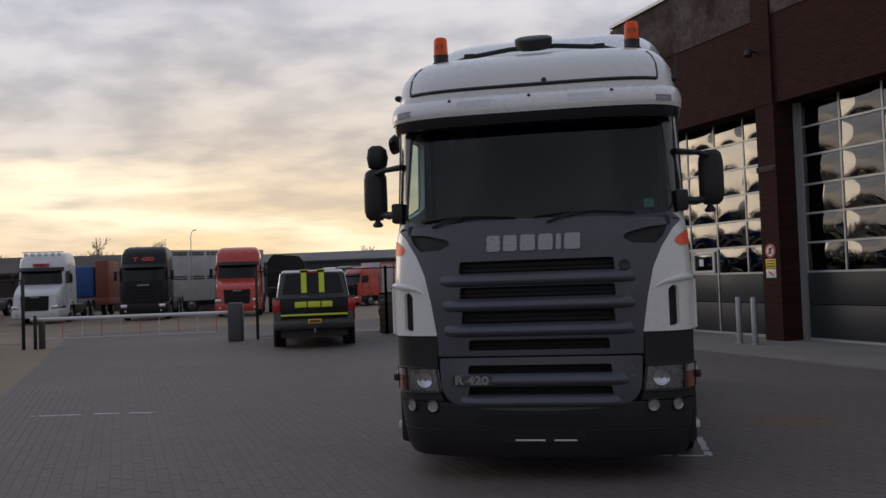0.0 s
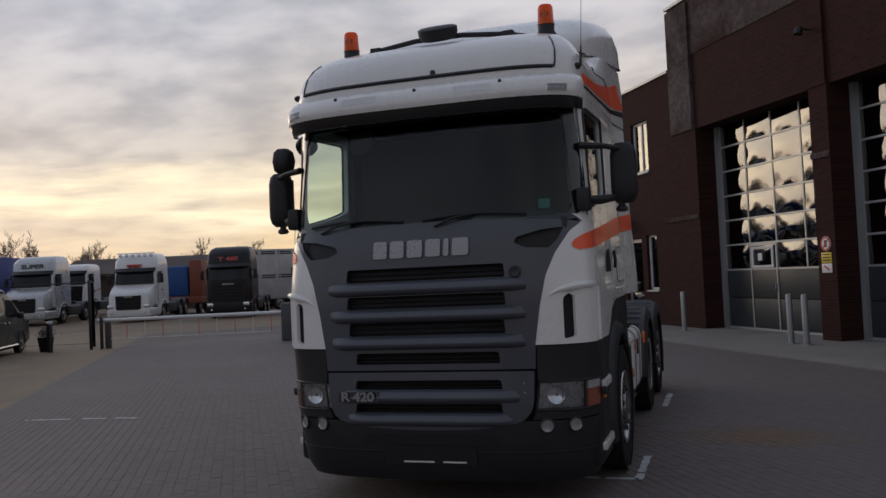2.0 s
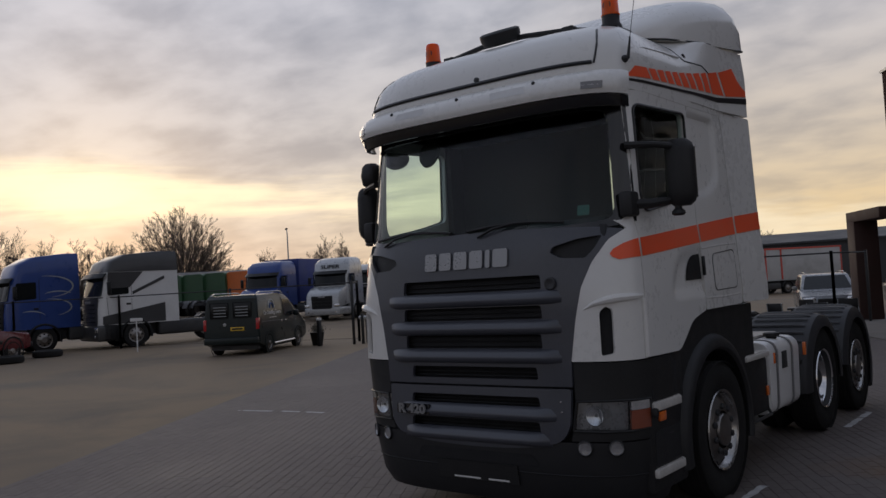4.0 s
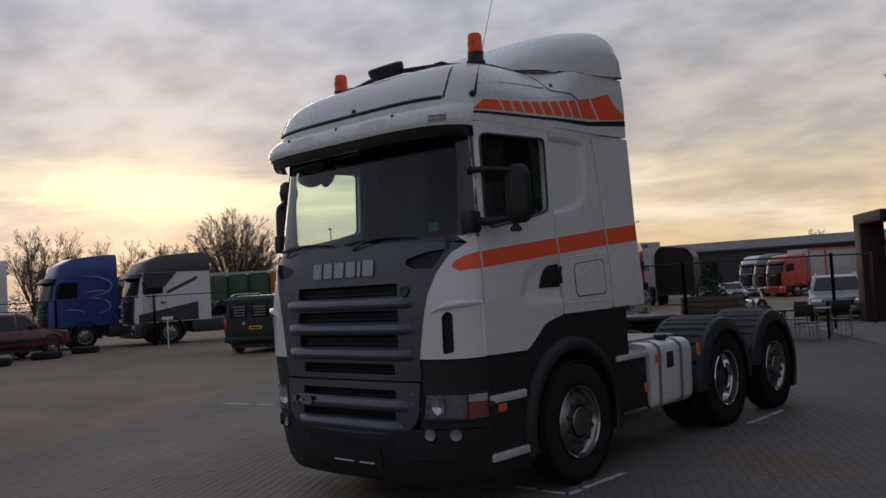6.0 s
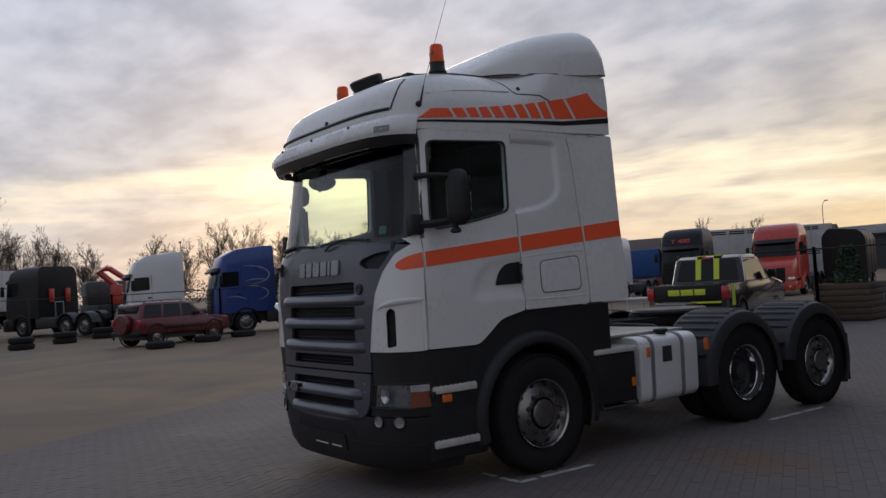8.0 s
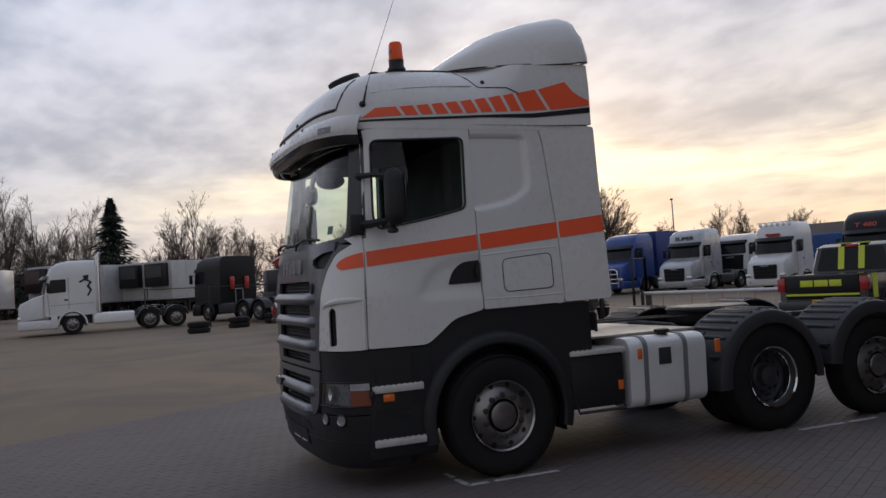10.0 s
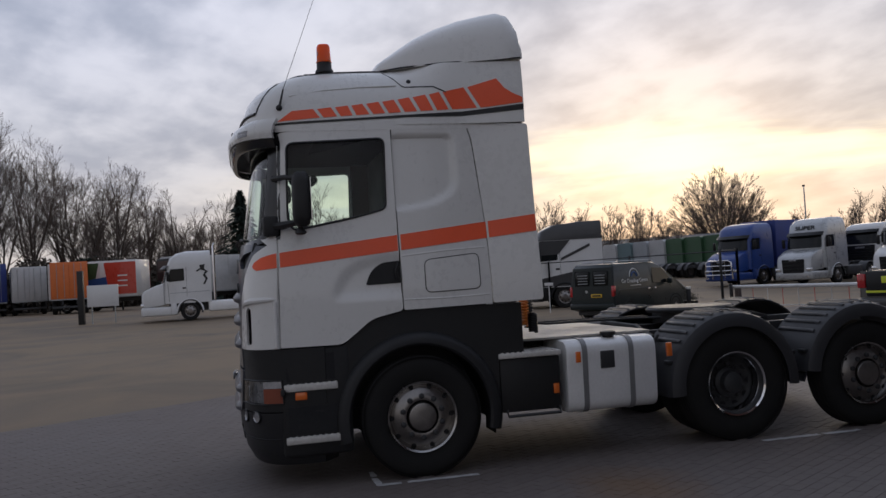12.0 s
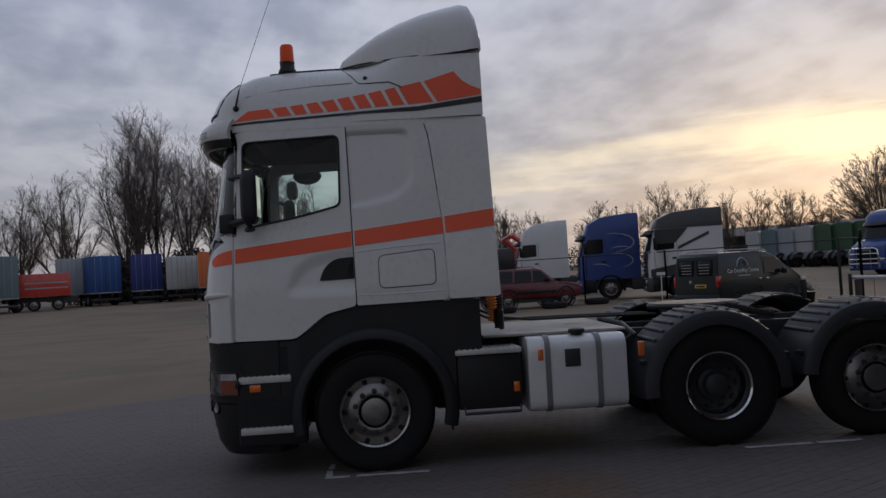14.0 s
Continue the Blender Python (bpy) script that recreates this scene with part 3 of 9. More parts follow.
def workshop():
    wall = thing("wall_workshop", MW, "dark red-brown brick workshop front with salt-stained parapet", "building", kind="structure")
    # local: x = s, y = -q (towards the yard is positive y)
    def W(name, s0, s1, q0, q1, z0, z1, mat, label="", r=0.0):
        return part(name, box(B(), s0, s1, -q1, -q0, z0, z1, r), mat, wall, label, 0 if not r else 40)
    for s0, s1 in ((-0.29, 0.27), (4.86, 6.05), (-5.44, -4.88), (-10.60, -10.03)):
        W("pier", s0, s1, 0.0, 0.85, 0.0, 5.27, M_BRICK)
    W("lintel_wall", -10.6, 6.05, 0.05, 0.85, 5.27, 7.25, M_BRICK)
    W("parapet", -10.6, 6.05, 0.03, 0.55, 7.25, 8.75, M_BRICKP, "salt-bleached brick parapet")
    W("pier_upper", -0.29, 0.27, -0.02, 0.05, 5.27, 8.60, M_BRICK)
    W("pier_upper", 4.95, 6.08, -0.04, 0.05, 5.27, 8.67, M_BRICKP)
    W("coping", -10.6, 6.13, -0.04, 0.62, 8.75, 8.83, M_ZINC)
    W("band", -0.30, 0.29, -0.03, 0.0, 3.78, 3.90, M_BRICKP)
    W("band", 4.90, 6.70, -0.03, 0.0, 2.90, 3.02, M_BRICKP)
    # the lower wing
    W("wing_wall", 6.05, 7.30, 0.0, 0.5, 0.0, 7.05, M_BRICK)
    W("wing_wall", 7.30, 7.95, 0.0, 0.5, 0.0, 1.0, M_BRICK)
    W("wing_wall", 7.30, 7.95, 0.0, 0.5, 2.62, 4.50, M_BRICK)
    W("wing_wall", 7.95, 8.25, 0.0, 0.5, 0.0, 4.50, M_BRICK)
    W("wing_wall", 8.25, 9.40, 0.0, 0.5, 2.54, 4.50, M_BRICK)
    W("wing_wall", 9.40, 10.1, 0.0, 0.5, 0.0, 4.50, M_BRICK)
    W("wing_wall", 7.30, 7.55, 0.0, 0.5, 4.50, 6.02, M_BRICK)
    W("wing_wall", 8.60, 10.1, 0.0, 0.5, 4.50, 6.02, M_BRICK)
    W("wing_wall", 7.30, 10.1, 0.0, 0.5, 6.02, 7.05, M_BRICK)
    W("wing_coping", 6.13, 10.14, -0.05, 0.56, 7.05, 7.12, M_ZINC)
    W("end_wall", 9.70, 10.1, 0.52, 9.0, 0.0, 7.05, M_BRICK)
    W("end_wall", 5.65, 6.05, 0.85, 9.0, 7.10, 8.75, M_BRICK)
    W("back_wall", -10.6, 10.1, 9.0, 9.4, 0.0, 8.80, M_BRICK)
    W("side_wall", -11.0, -10.6, 0.0, 9.4, 0.0, 8.75, M_BRICK)
    W("roof", -10.6, 6.05, 0.86, 9.0, 8.2, 8.4, M_STEEL)
    W("roof", 6.05, 9.7, 0.5, 9.0, 6.8, 7.0, M_STEEL)
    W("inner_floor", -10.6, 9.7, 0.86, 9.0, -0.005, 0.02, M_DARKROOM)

    # sectional doors
    def door(n, s0, s1, wicket):
        d = thing("door_%d" % n, MW, "glazed sectional workshop door with slate-grey bottom panels and grey bars", "door", "workshop doors", "structure")
        def D(name, a, b, q0, q1, z0, z1, mat, label="", r=0.0):
            return part(name, box(B(), a, b, -q1, -q0, z0, z1, r), mat, d, label, 0 if not r else 40)
        q = 0.64
        D("guide", s0, s0 + 0.12, q - 0.10, q + 0.05, 0.0, 5.27, M_DOORF)
        D("guide", s1 - 0.12, s1, q - 0.10, q + 0.05, 0.0, 5.27, M_DOORF)
        a, b = s0 + 0.12, s1 - 0.12
        for z in (0.06, 0.80):
            D("panel", a, b, q, q + 0.05, z, z + 0.725, M_DOORG, "slate-grey insulated panel", 0.006)
        D("bottom_seal", a, b, q - 0.01, q + 0.05, 0.0, 0.055, M_DOORF)
        rows = [1.51 + 0.64 * i for i in range(6)] + [5.31]
        cols = [a + (b - a) * i / 4 for i in range(5)]
        for z in rows[:-1]:
            D("rail", a, b, q - 0.012, q + 0.05, z - 0.022, z + 0.022, M_DOORF)
        for c in cols:
            D("mullion", max(c - 0.02, a), min(c + 0.02, b), q - 0.006, q + 0.05, 1.53, 5.27, M_DOORF)
        for i in range(4):
            for j in range(6):
                c0, c1, z0, z1 = cols[i] + 0.02, cols[i + 1] - 0.02, rows[j] + 0.022, min(rows[j + 1] - 0.022, 5.26)
                rnd = random.Random(n * 100 + i * 10 + j)
                amp, tx, tz = 0.010 + rnd.random() * 0.016, rnd.uniform(-0.004, 0.004), rnd.uniform(-0.006, 0.006)
                bm = B()
                N = 8
                g = []
                for u in range(N + 1):
                    row = []
                    for v in range(N + 1):
                        x, z = c0 + (c1 - c0) * u / N, z0 + (z1 - z0) * v / N
                        p = (1 - (2 * u / N - 1) ** 2) * (1 - (2 * v / N - 1) ** 2)
                        row.append(bm.verts.new((x, -q - 0.012 + amp * p + tx * (2 * u / N - 1) + tz * (2 * v / N - 1), z)))
                    g.append(row)
                for u in range(N):
                    for v in range(N):
                        bm.faces.new((g[u][v], g[u + 1][v], g[u + 1][v + 1], g[u][v + 1]))
                part("pane", bm, M_PANE, d, smooth=180)
        if wicket:
            w0, w1 = cols[2] + 0.02, cols[3] - 0.02
            D("wicket_stile", w0 - 0.02, w0 + 0.02, q - 0.022, q, 0.06, 2.12, M_DOORF)
            D("wicket_stile", w1 - 0.02, w1 + 0.02, q - 0.022, q, 0.06, 2.12, M_DOORF)
            D("wicket_head", w0, w1, q - 0.024, q, 2.08, 2.14, M_DOORF)
            D("wicket_light_frame", w0 + 0.12, w1 - 0.05, q - 0.03, q, 1.54, 1.60, M_FRAMEW)
            D("wicket_light_frame", w0 + 0.12, w1 - 0.05, q - 0.03, q, 2.0, 2.06, M_FRAMEW)
            D("wicket_light_frame", w0 + 0.12, w0 + 0.19, q - 0.03, q, 1.60, 2.0, M_FRAMEW)
            D("wicket_light_frame", w1 - 0.12, w1 - 0.05, q - 0.03, q, 1.60, 2.0, M_FRAMEW)
            D("notice", w0 + 0.55, w0 + 0.72, q - 0.034, q - 0.03, 1.72, 1.90, M_SIGNW)
            D("handle", w0 + 0.05, w0 + 0.08, q - 0.07, q - 0.02, 1.02, 1.16, M_CHROME)
    door(1, 0.27, 4.86, True)
    door(2, -4.88, -0.29, False)
    door(3, -10.03, -5.44, False)

    # wing windows and door
    def window(n, s0, s1, z0, z1, bars):
        w = thing("window_%d" % n, MW, "white-framed window in a dark brick wall", "window", "wing windows", "structure")
        def D(name, a, b, c, d, mat):
            return part(name, box(B(), a, b, -0.16, -0.09, c, d, 0.004), mat, w)
        D("window_frame", s0, s1, z0, z0 + 0.07, M_FRAMEW), D("window_frame", s0, s1, z1 - 0.07, z1, M_FRAMEW)
        D("window_frame", s0, s0 + 0.07, z0, z1, M_FRAMEW), D("window_frame", s1 - 0.07, s1, z0, z1, M_FRAMEW)
        for b in bars:
            D("glazing_bar", b - 0.03, b + 0.03, z0, z1, M_FRAMEW)
        edges = [s0 + 0.07, *bars, s1 - 0.07]
        for a, b in zip(edges, edges[1:]):
            part("pane", box(B(), a, b, -0.135, -0.125, z0 + 0.06, z1 - 0.06), M_PANE, w, smooth=0)
        part("window_sill", box(B(), s0 - 0.04, s1 + 0.04, -0.2, 0.05, z0 - 0.06, z0, 0.01), M_ZINC, w)
    window(1, 7.55, 8.60, 4.50, 6.02, [8.07])
    window(2, 7.30, 7.95, 1.0, 2.62, [])
    g = thing("door_4", MW, "glazed side door in a dark brick wall", "door", kind="structure")
    part("door_frame", box(B(), 8.25, 9.40, -0.2, -0.1, 2.44, 2.54), M_DOORF, g)
    part("door_frame", box(B(), 8.25, 8.35, -0.2, -0.1, 0.0, 2.44), M_DOORF, g)
    part("door_frame", box(B(), 9.30, 9.40, -0.2, -0.1, 0.0, 2.44), M_DOORF, g)
    part("door_leaf", box(B(), 8.35, 9.30, -0.19, -0.13, 0.0, 2.44), M_PANE, g)

    # concrete apron
    bm = box(B(), -16.0, 12.8, 0.0, 2.52, -0.08, 0.002)
    box(bm, -16.0, 12.8, -0.80, 0.0, -0.08, 0.002)
    lone("pavement", bm, M_CONC, "pale stained concrete apron before the workshop doors", "pavement", kind="structure", m=MW, smooth=0)


workshop()


def bollard(s, q, tilt):
    b = thing("bollard", MW @ pose(s, q, 0.002, tilt, 0, 0), "grey galvanised steel bollard on the concrete apron", "bollard", "bollards by the doors")
    part("post", lathe(B(), (0, 0, 0), (0, 0, 1), [(0.062, 0), (0.062, 0.97), (0.056, 1.0), (0.03, 1.012)], 20), M_ZINC, b)
    part("base_plate", lathe(B(), (0, 0, 0), (0, 0, 1), [(0.12, 0.0), (0.12, 0.012), (0.065, 0.014)], 20), M_ZINC, b)


for s, q in ((0.02, 0.93), (-0.45, 0.92), (4.75, 0.68)):
    bollard(s, q, 0)


def wall_signs():
    s = thing("warning_sign", MW @ pose(0.0, 0.003, 0.0), "round red-ringed ban sign over small yellow and white plates", "sign")
    part("disc", lathe(B(), (0, 0, 2.0), (0, 1, 0), [(0.155, 0.0), (0.155, 0.008)], 32), M_SIGNW, s)
    part("red_ring", lathe(B(), (0, 0.009, 2.0), (0, 1, 0), [(0.15, 0), (0.15, 0.003), (0.115, 0.003), (0.115, 0)], 32, False), M_SIGNR, s)
    bm = box(B(), -0.12, 0.12, 0.009, 0.012, -0.014, 0.014)
    bmesh.ops.transform(bm, matrix=pose(0, 0, 2.0, 0, 45, 0), verts=bm.verts)
    part("red_bar", bm, M_SIGNR, s)
    part("pictogram", box(B(), -0.04, 0.04, 0.0085, 0.010, 1.93, 2.07), M_SIGNK, s)
    part("yellow_plate", box(B(), -0.155, 0.155, 0, 0.006, 1.60, 1.82, 0.004), M_SIGNY, s)
    for i in range(3):
        part("text_bar", box(B(), -0.12, 0.12, 0.0065, 0.008, 1.765 - i * 0.06, 1.79 - i * 0.06), M_SIGNK, s)
    part("white_plate", box(B(), -0.155, 0.155, 0, 0.006, 1.40, 1.59, 0.004), M_SIGNW, s)
    bm = box(B(), -0.09, 0.09, 0.0065, 0.008, -0.02, 0.02)
    bmesh.ops.transform(bm, matrix=pose(0, 0, 1.5, 0, -30, 0), verts=bm.verts)
    part("red_mark", bm, M_SIGNR, s)
    c = thing("wall_lamp", MW @ pose(0.13, 0.02, 6.5), "small dark lamp fixed to the brick pier", "lamp")
    part("arm", tube(B(), [(0, 0, 0), (0, 0.15, 0.02)], 0.02), M_BLACKP, c)
    part("housing", lathe(B(), (0, 0.2, 0.05), (0, 0.3, -1), [(0.05, 0), (0.09, 0.05), (0.09, 0.16)], 16), M_BLACKP, c)


wall_signs()


def portal():
    p = thing("steel_portal", MW @ pose(0, 0, 0), "rust-brown steel portal standing before the wing", "gateway", kind="structure")
    part("post", box(B(), 11.27, 11.87, 0.0, 0.68, -0.04, 2.92, 0.01), M_CORTEN, p)
    part("beam", box(B(), 9.3, 11.87, 0.0, 0.68, 2.92, 3.22, 0.01), M_CORTEN, p)


portal()

# ---- the white tractor unit ----
TM = pose(-1.351, 7.666, 0, 0, 0, 5.06)   # local: x to its left side, y to its tail, origin under the front axle
tractor = thing("tractor_unit", TM, "white lorry tractor unit with orange stripes and dark grey grille", "lorry")
YC = -0.85
# height, half width, front, squareness of the plan
CAB = [(0.18, 1.16, -1.44, 3.4), (0.30, 1.21, -1.50, 3.6), (0.55, 1.235, -1.54, 3.8), (0.75, 1.245, -1.535, 4.2), (1.0, 1.25, -1.515, 4.6), (1.20, 1.252, -1.515, 5.0),
       (1.65, 1.252, -1.51, 5.0), (2.00, 1.235, -1.485, 4.4), (2.15, 1.22, -1.455, 3.8), (2.95, 1.205, -1.33, 3.2), (3.20, 1.20, -1.36, 3.2)]


def cab_level(z):
    return lerp(CAB, z)


def cab_point(a, z, out=0.0):
    """A point of the cab's skin: a runs from 0 at the nose's middle to 1 where the flank turns straight, then on in metres; its sign picks the side."""
    hw, yf, n = cab_level(z)
    s, a = (1 if a >= 0 else -1), abs(a)
    if a >= 1:
        return Vector((s * (hw + out), YC + a - 1, z))
    th = a * math.pi / 2
    x, y = hw * math.sin(th) ** (2 / n), YC - (YC - yf) * math.cos(th) ** (2 / n)
    nx, ny = (x / hw) ** (n - 1) / hw, -((YC - y) / (YC - yf)) ** (n - 1) / (YC - yf)
    k = math.hypot(nx, ny) or 1
    return Vector((s * (x + out * nx / k), y + out * ny / k, z))


def by_x(x, z):
    hw, yf, n = cab_level(z)
    return math.copysign(math.asin(min(1.0, abs(x) / hw) ** (n / 2)) / (math.pi / 2), x)


def by_y(y, z, s=1):
    hw, yf, n = cab_level(z)
    if y >= YC:
        return s * (1 + y - YC)
    return s * math.acos(min(1.0, (YC - y) / (YC - yf)) ** (n / 2)) / (math.pi / 2)


def nose(out=0.0):
    """Surface over (x, z)."""
    def f(x, z):
        hw, yf, n = cab_level(z)
        xx = min(abs(x) / hw, 0.999)
        return Vector((x, YC - (YC - yf) * (1 - xx ** n) ** (1 / n) - out, z))
    return f


def flank(s, out=0.0):
    """Surface over (y, z), for the sides behind the nose's corners."""
    def f(y, z):
        hw, yf, n = cab_level(z)
        if y >= YC:
            return Vector((s * (hw + out), y, z))
        k = min((YC - y) / (YC - yf), 0.999)
        return Vector((s * (hw * (1 - k ** n) ** (1 / n) + out), y, z))
    return f


def corner(out=0.0):
    """Surface over (a * 2, z): wraps round the nose's corners."""
    return lambda u, z: cab_point(u / 2, z, out)


def inx(s):
    return lambda u, v: (-s, 0, 0)


iny = lambda u, v: (0, 1, 0)


def curvein(u, v):
    p = cab_point(u / 2, v)
    return (-p.x * 0.6, 0.6, 0)


def pressed(s, poly, depth, width):
    """The flank's surface, sunk inside poly with soft shoulders."""
    lo, hi = Vector((min(p[0] for p in poly), min(p[1] for p in poly))), Vector((max(p[0] for p in poly), max(p[1] for p in poly)))

    def f(y, z):
        d = 0.0
        if lo.x < y < hi.x and lo.y < z < hi.y and inside((y, z), poly):
            d = width
            for i in range(len(poly)):
                a, b = Vector(poly[i - 1]), Vector(poly[i])
                k = max(0.0, min(1.0, (Vector((y, z)) - a).dot(b - a) / max((b - a).length_squared, 1e-12)))
                d = min(d, (a + (b - a) * k - Vector((y, z))).length)
        k = d / width
        return flank(s, -depth * k * k * (3 - 2 * k))(y, z)
    return f


DOOR_WIN = fillet([(-1.03, 2.20), (-1.07, 2.30), (-1.05, 2.955), (-0.20, 2.985), (-0.215, 2.36), (-0.55, 2.28)], [0.08, 0.05, 0.06, 0.06, 0.05, 0.3])
# backing inside the skin; the cab's unlit depth is put into its colour
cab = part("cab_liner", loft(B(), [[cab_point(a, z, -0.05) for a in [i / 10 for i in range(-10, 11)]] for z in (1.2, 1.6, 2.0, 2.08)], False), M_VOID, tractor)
for s in (1, -1):
    # door, with the dish behind its handle
    dish = fillet([(-0.74, 1.58), (-0.66, 1.78), (-0.52, 1.90), (-0.30, 1.945), (0.10, 1.96), (0.10, 1.57)], [0.05, 0.15, 0.15, 0.1, 0, 0])
    door_ = [(-1.185, 1.205), (-1.16, 2.12), (-1.125, 3.055), (-0.137, 3.095), (-0.115, 1.46), (-0.40, 1.40), (-0.52, 1.30), (-0.66, 1.20)]
    d = part("cab_door", sheet(B(), fillet(door_, [0.02, 0.02, 0.05, 0.02, 0.03, 0.1, 0.1, 0.05]), pressed(s, dish, 0.026, 0.06), 0.04, [DOOR_WIN], 0.05, inx(s)), M_WHITE, tractor)
    part("window_pane", sheet(B(), DOOR_WIN, flank(s, -0.022), 0.3), M_GLASS, d, smooth=180)
    rim = [flank(s, 0.002)(*p) for p in DOOR_WIN]
    part("window_seal", tube(B(), rim + rim[:1], 0.011, 6), M_INK, d)
    # handle recess and grip
    hd = fillet([(-0.43, 1.695), (-0.385, 1.81), (-0.29, 1.885), (-0.122, 1.895), (-0.120, 1.70)], [0.02, 0.08, 0.06, 0.01, 0.01])
    part("handle_recess", sheet(B(), hd, flank(s, -0.019), 0.1), M_BLACKP, d)
    part("door_handle", tube(B(), [flank(s, 0.02)(-0.14, 1.87), flank(s, 0.03)(-0.17, 1.80), flank(s, 0.02)(-0.15, 1.73)], 0.014, 8), M_BLACKP, d)
    # rear side of the cab
    rear = [(-0.105, 1.46), (-0.127, 3.095), (0.55, 3.115), (0.60, 2.95), (0.685, 2.15), (0.705, 1.55), (0.70, 1.47)]
    blank = fillet([(-0.20, 2.31), (-0.20, 3.02), (0.435, 3.02), (0.455, 2.50), (0.22, 2.375)], [0.01, 0.01, 0.07, 0.16, 0.1], 6)
    r_ = part("cab_side", sheet(B(), fillet(rear, [0.02, 0.02, 0.05, 0.1, 0.1, 0.05, 0.03]), pressed(s, blank, 0.030, 0.042), 0.026, (), 0.05, inx(s)), M_WHITE, tractor)
    hatch = fillet([(0.10, 1.60), (0.10, 1.89), (0.60, 1.93), (0.605, 1.61)], 0.06, 5)
    line = [flank(s, 0.0)(*p) for p in hatch]
    part("locker_seam", tube(B(), line + line[:1], 0.0045, 5), M_INK, r_)
    part("locker_lid", sheet(B(), [(0.35 + (y - 0.35) * 0.975, 1.76 + (z - 1.76) * 0.96) for y, z in hatch], flank(s, 0.004), 0.2, (), 0.01, inx(s)), M_WHITE, r_)
    part("pressed_line", tube(B(), [flank(s, -0.007)(*p) for p in [(-0.10, 1.935), (0.3, 1.965), (0.66, 1.98)]], 0.011, 8), M_WHITE, r_)
    part("pressed_line", tube(B(), [flank(s, -0.007)(*p) for p in [(-0.10, 1.55), (0.3, 1.545), (0.68, 1.555)]], 0.011, 8), M_WHITE, r_)
    # side fairing behind the cab
    fair = [(0.712, 1.475), (0.712, 1.6), (0.693, 2.15), (0.608, 2.95), (0.566, 3.093), (1.125, 3.088), (1.165, 1.48)]
    part("side_fairing", sheet(B(), fillet(fair, 0.03), lambda y, z, s=s: flank(s, 0.004 + 0.15 * max(0, y - 0.7))(y, z), 0.13, (), 0.03, inx(s)), M_WHITE, tractor)
    # belt stripe, piece by piece
    def stripe(pts, out, parent):
        part("belt_stripe", sheet(B(), pts, lambda y, z, s=s: flank(s, out + (0.15 * max(0, y - 0.7) if y > 0.71 else 0))(y, z), 0.1), M_ORANGE, parent, "orange belt stripe")
    top = lambda y: 2.012 + (y + 1.18) * 0.1048
    bot = lambda y: 1.886 + (y + 1.18) * 0.0930
    stripe([(-1.155, bot(-1.155)), (-1.155, top(-1.155)), (-0.128, top(-0.128)), (-0.128, bot(-0.128))], 0.004, d)
    stripe([(-0.10, bot(-0.10)), (-0.10, top(-0.10)), (0.690, top(0.690)), (0.694, bot(0.694))], 0.004, r_)
    stripe([(0.712, bot(0.712)), (0.708, top(0.708)), (1.14, top(1.14)), (1.145, bot(1.145))], 0.010, tractor)
    # white corner panel with its air duct
    U = lambda q, z, k="x": 2 * (by_x(q, z) if k == "x" else by_y(q, z))
    cp = [(U(0.823, 1.20), 1.20), (U(0.87, 1.48), 1.48), (U(0.92, 1.70), 1.70), (U(0.99, 1.86), 1.86), (U(1.09, 2.01), 2.01), (U(1.17, 2.085), 2.085), (U(-1.30, 2.14, "y"), 2.14),
          (U(-1.175, 2.17, "y"), 2.17), (U(-1.172, 2.0, "y"), 2.0), (U(-1.195, 1.6, "y"), 1.6), (U(-1.20, 1.20, "y"), 1.20)]
    duct = fillet([(U(1.035, 1.235), 1.235), (U(1.035, 1.53), 1.53), (U(1.075, 1.565), 1.565), (U(1.115, 1.54), 1.54), (U(1.115, 1.25), 1.25)], 0.03)
    flip = (lambda pl: [(-u, z) for u, z in pl]) if s < 0 else (lambda pl: pl)
    c_ = part("corner_panel", sheet(B(), flip(cp), corner(0.004), 0.07, [flip(duct)], 0.03, curvein), M_WHITE, tractor)
    # shallow dark sheet in place of the duct's shaded depth
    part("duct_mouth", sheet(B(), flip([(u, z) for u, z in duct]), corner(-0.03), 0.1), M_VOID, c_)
    # raised housing over the duct
    hump = [cab_point(s * by_x(0.93, 1.55), 1.545, -0.004), cab_point(s * by_x(1.0, 1.58), 1.585, 0.008), cab_point(s * by_x(1.08, 1.60), 1.605, 0.016), cab_point(s * by_y(-1.40, 1.61), 1.615, 0.016), cab_point(s * by_y(-1.30, 1.61), 1.62, 0.012), cab_point(s * by_y(-1.215, 1.6), 1.62, 0.002)]
    part("duct_housing", tube(B(), hump, [0.008, 0.016, 0.026, 0.028, 0.024, 0.012], 8), M_WHITE, c_)
    back = [cab_point(s * by_y(-1.215, z), z, 0.014) for z in (1.21, 1.35, 1.5, 1.6)]
    part("duct_housing", tube(B(), back, 0.018, 8), M_WHITE, c_)
    part("duct_slot", tube(B(), [cab_point(s * by_y(-1.212, z), z, 0.010) for z in (1.23, 1.38, 1.58)], 0.009, 6), M_VOID, c_)
    tip = [(U(-1.345, 1.872, "y"), 1.872), (U(-1.372, 1.892, "y"), 1.892), (U(-1.378, 1.915, "y"), 1.915), (U(-1.36, 1.945, "y"), 1.945), (U(-1.31, 1.978, "y"), 1.978), (U(-1.25, 1.998, "y"), 1.998), (U(-1.18, 2.01, "y"), 2.012), (U(-1.18, 1.887, "y"), 1.887)]
    part("belt_stripe", sheet(B(), flip(tip), corner(0.009), 0.05), M_ORANGE, c_, "orange belt stripe")

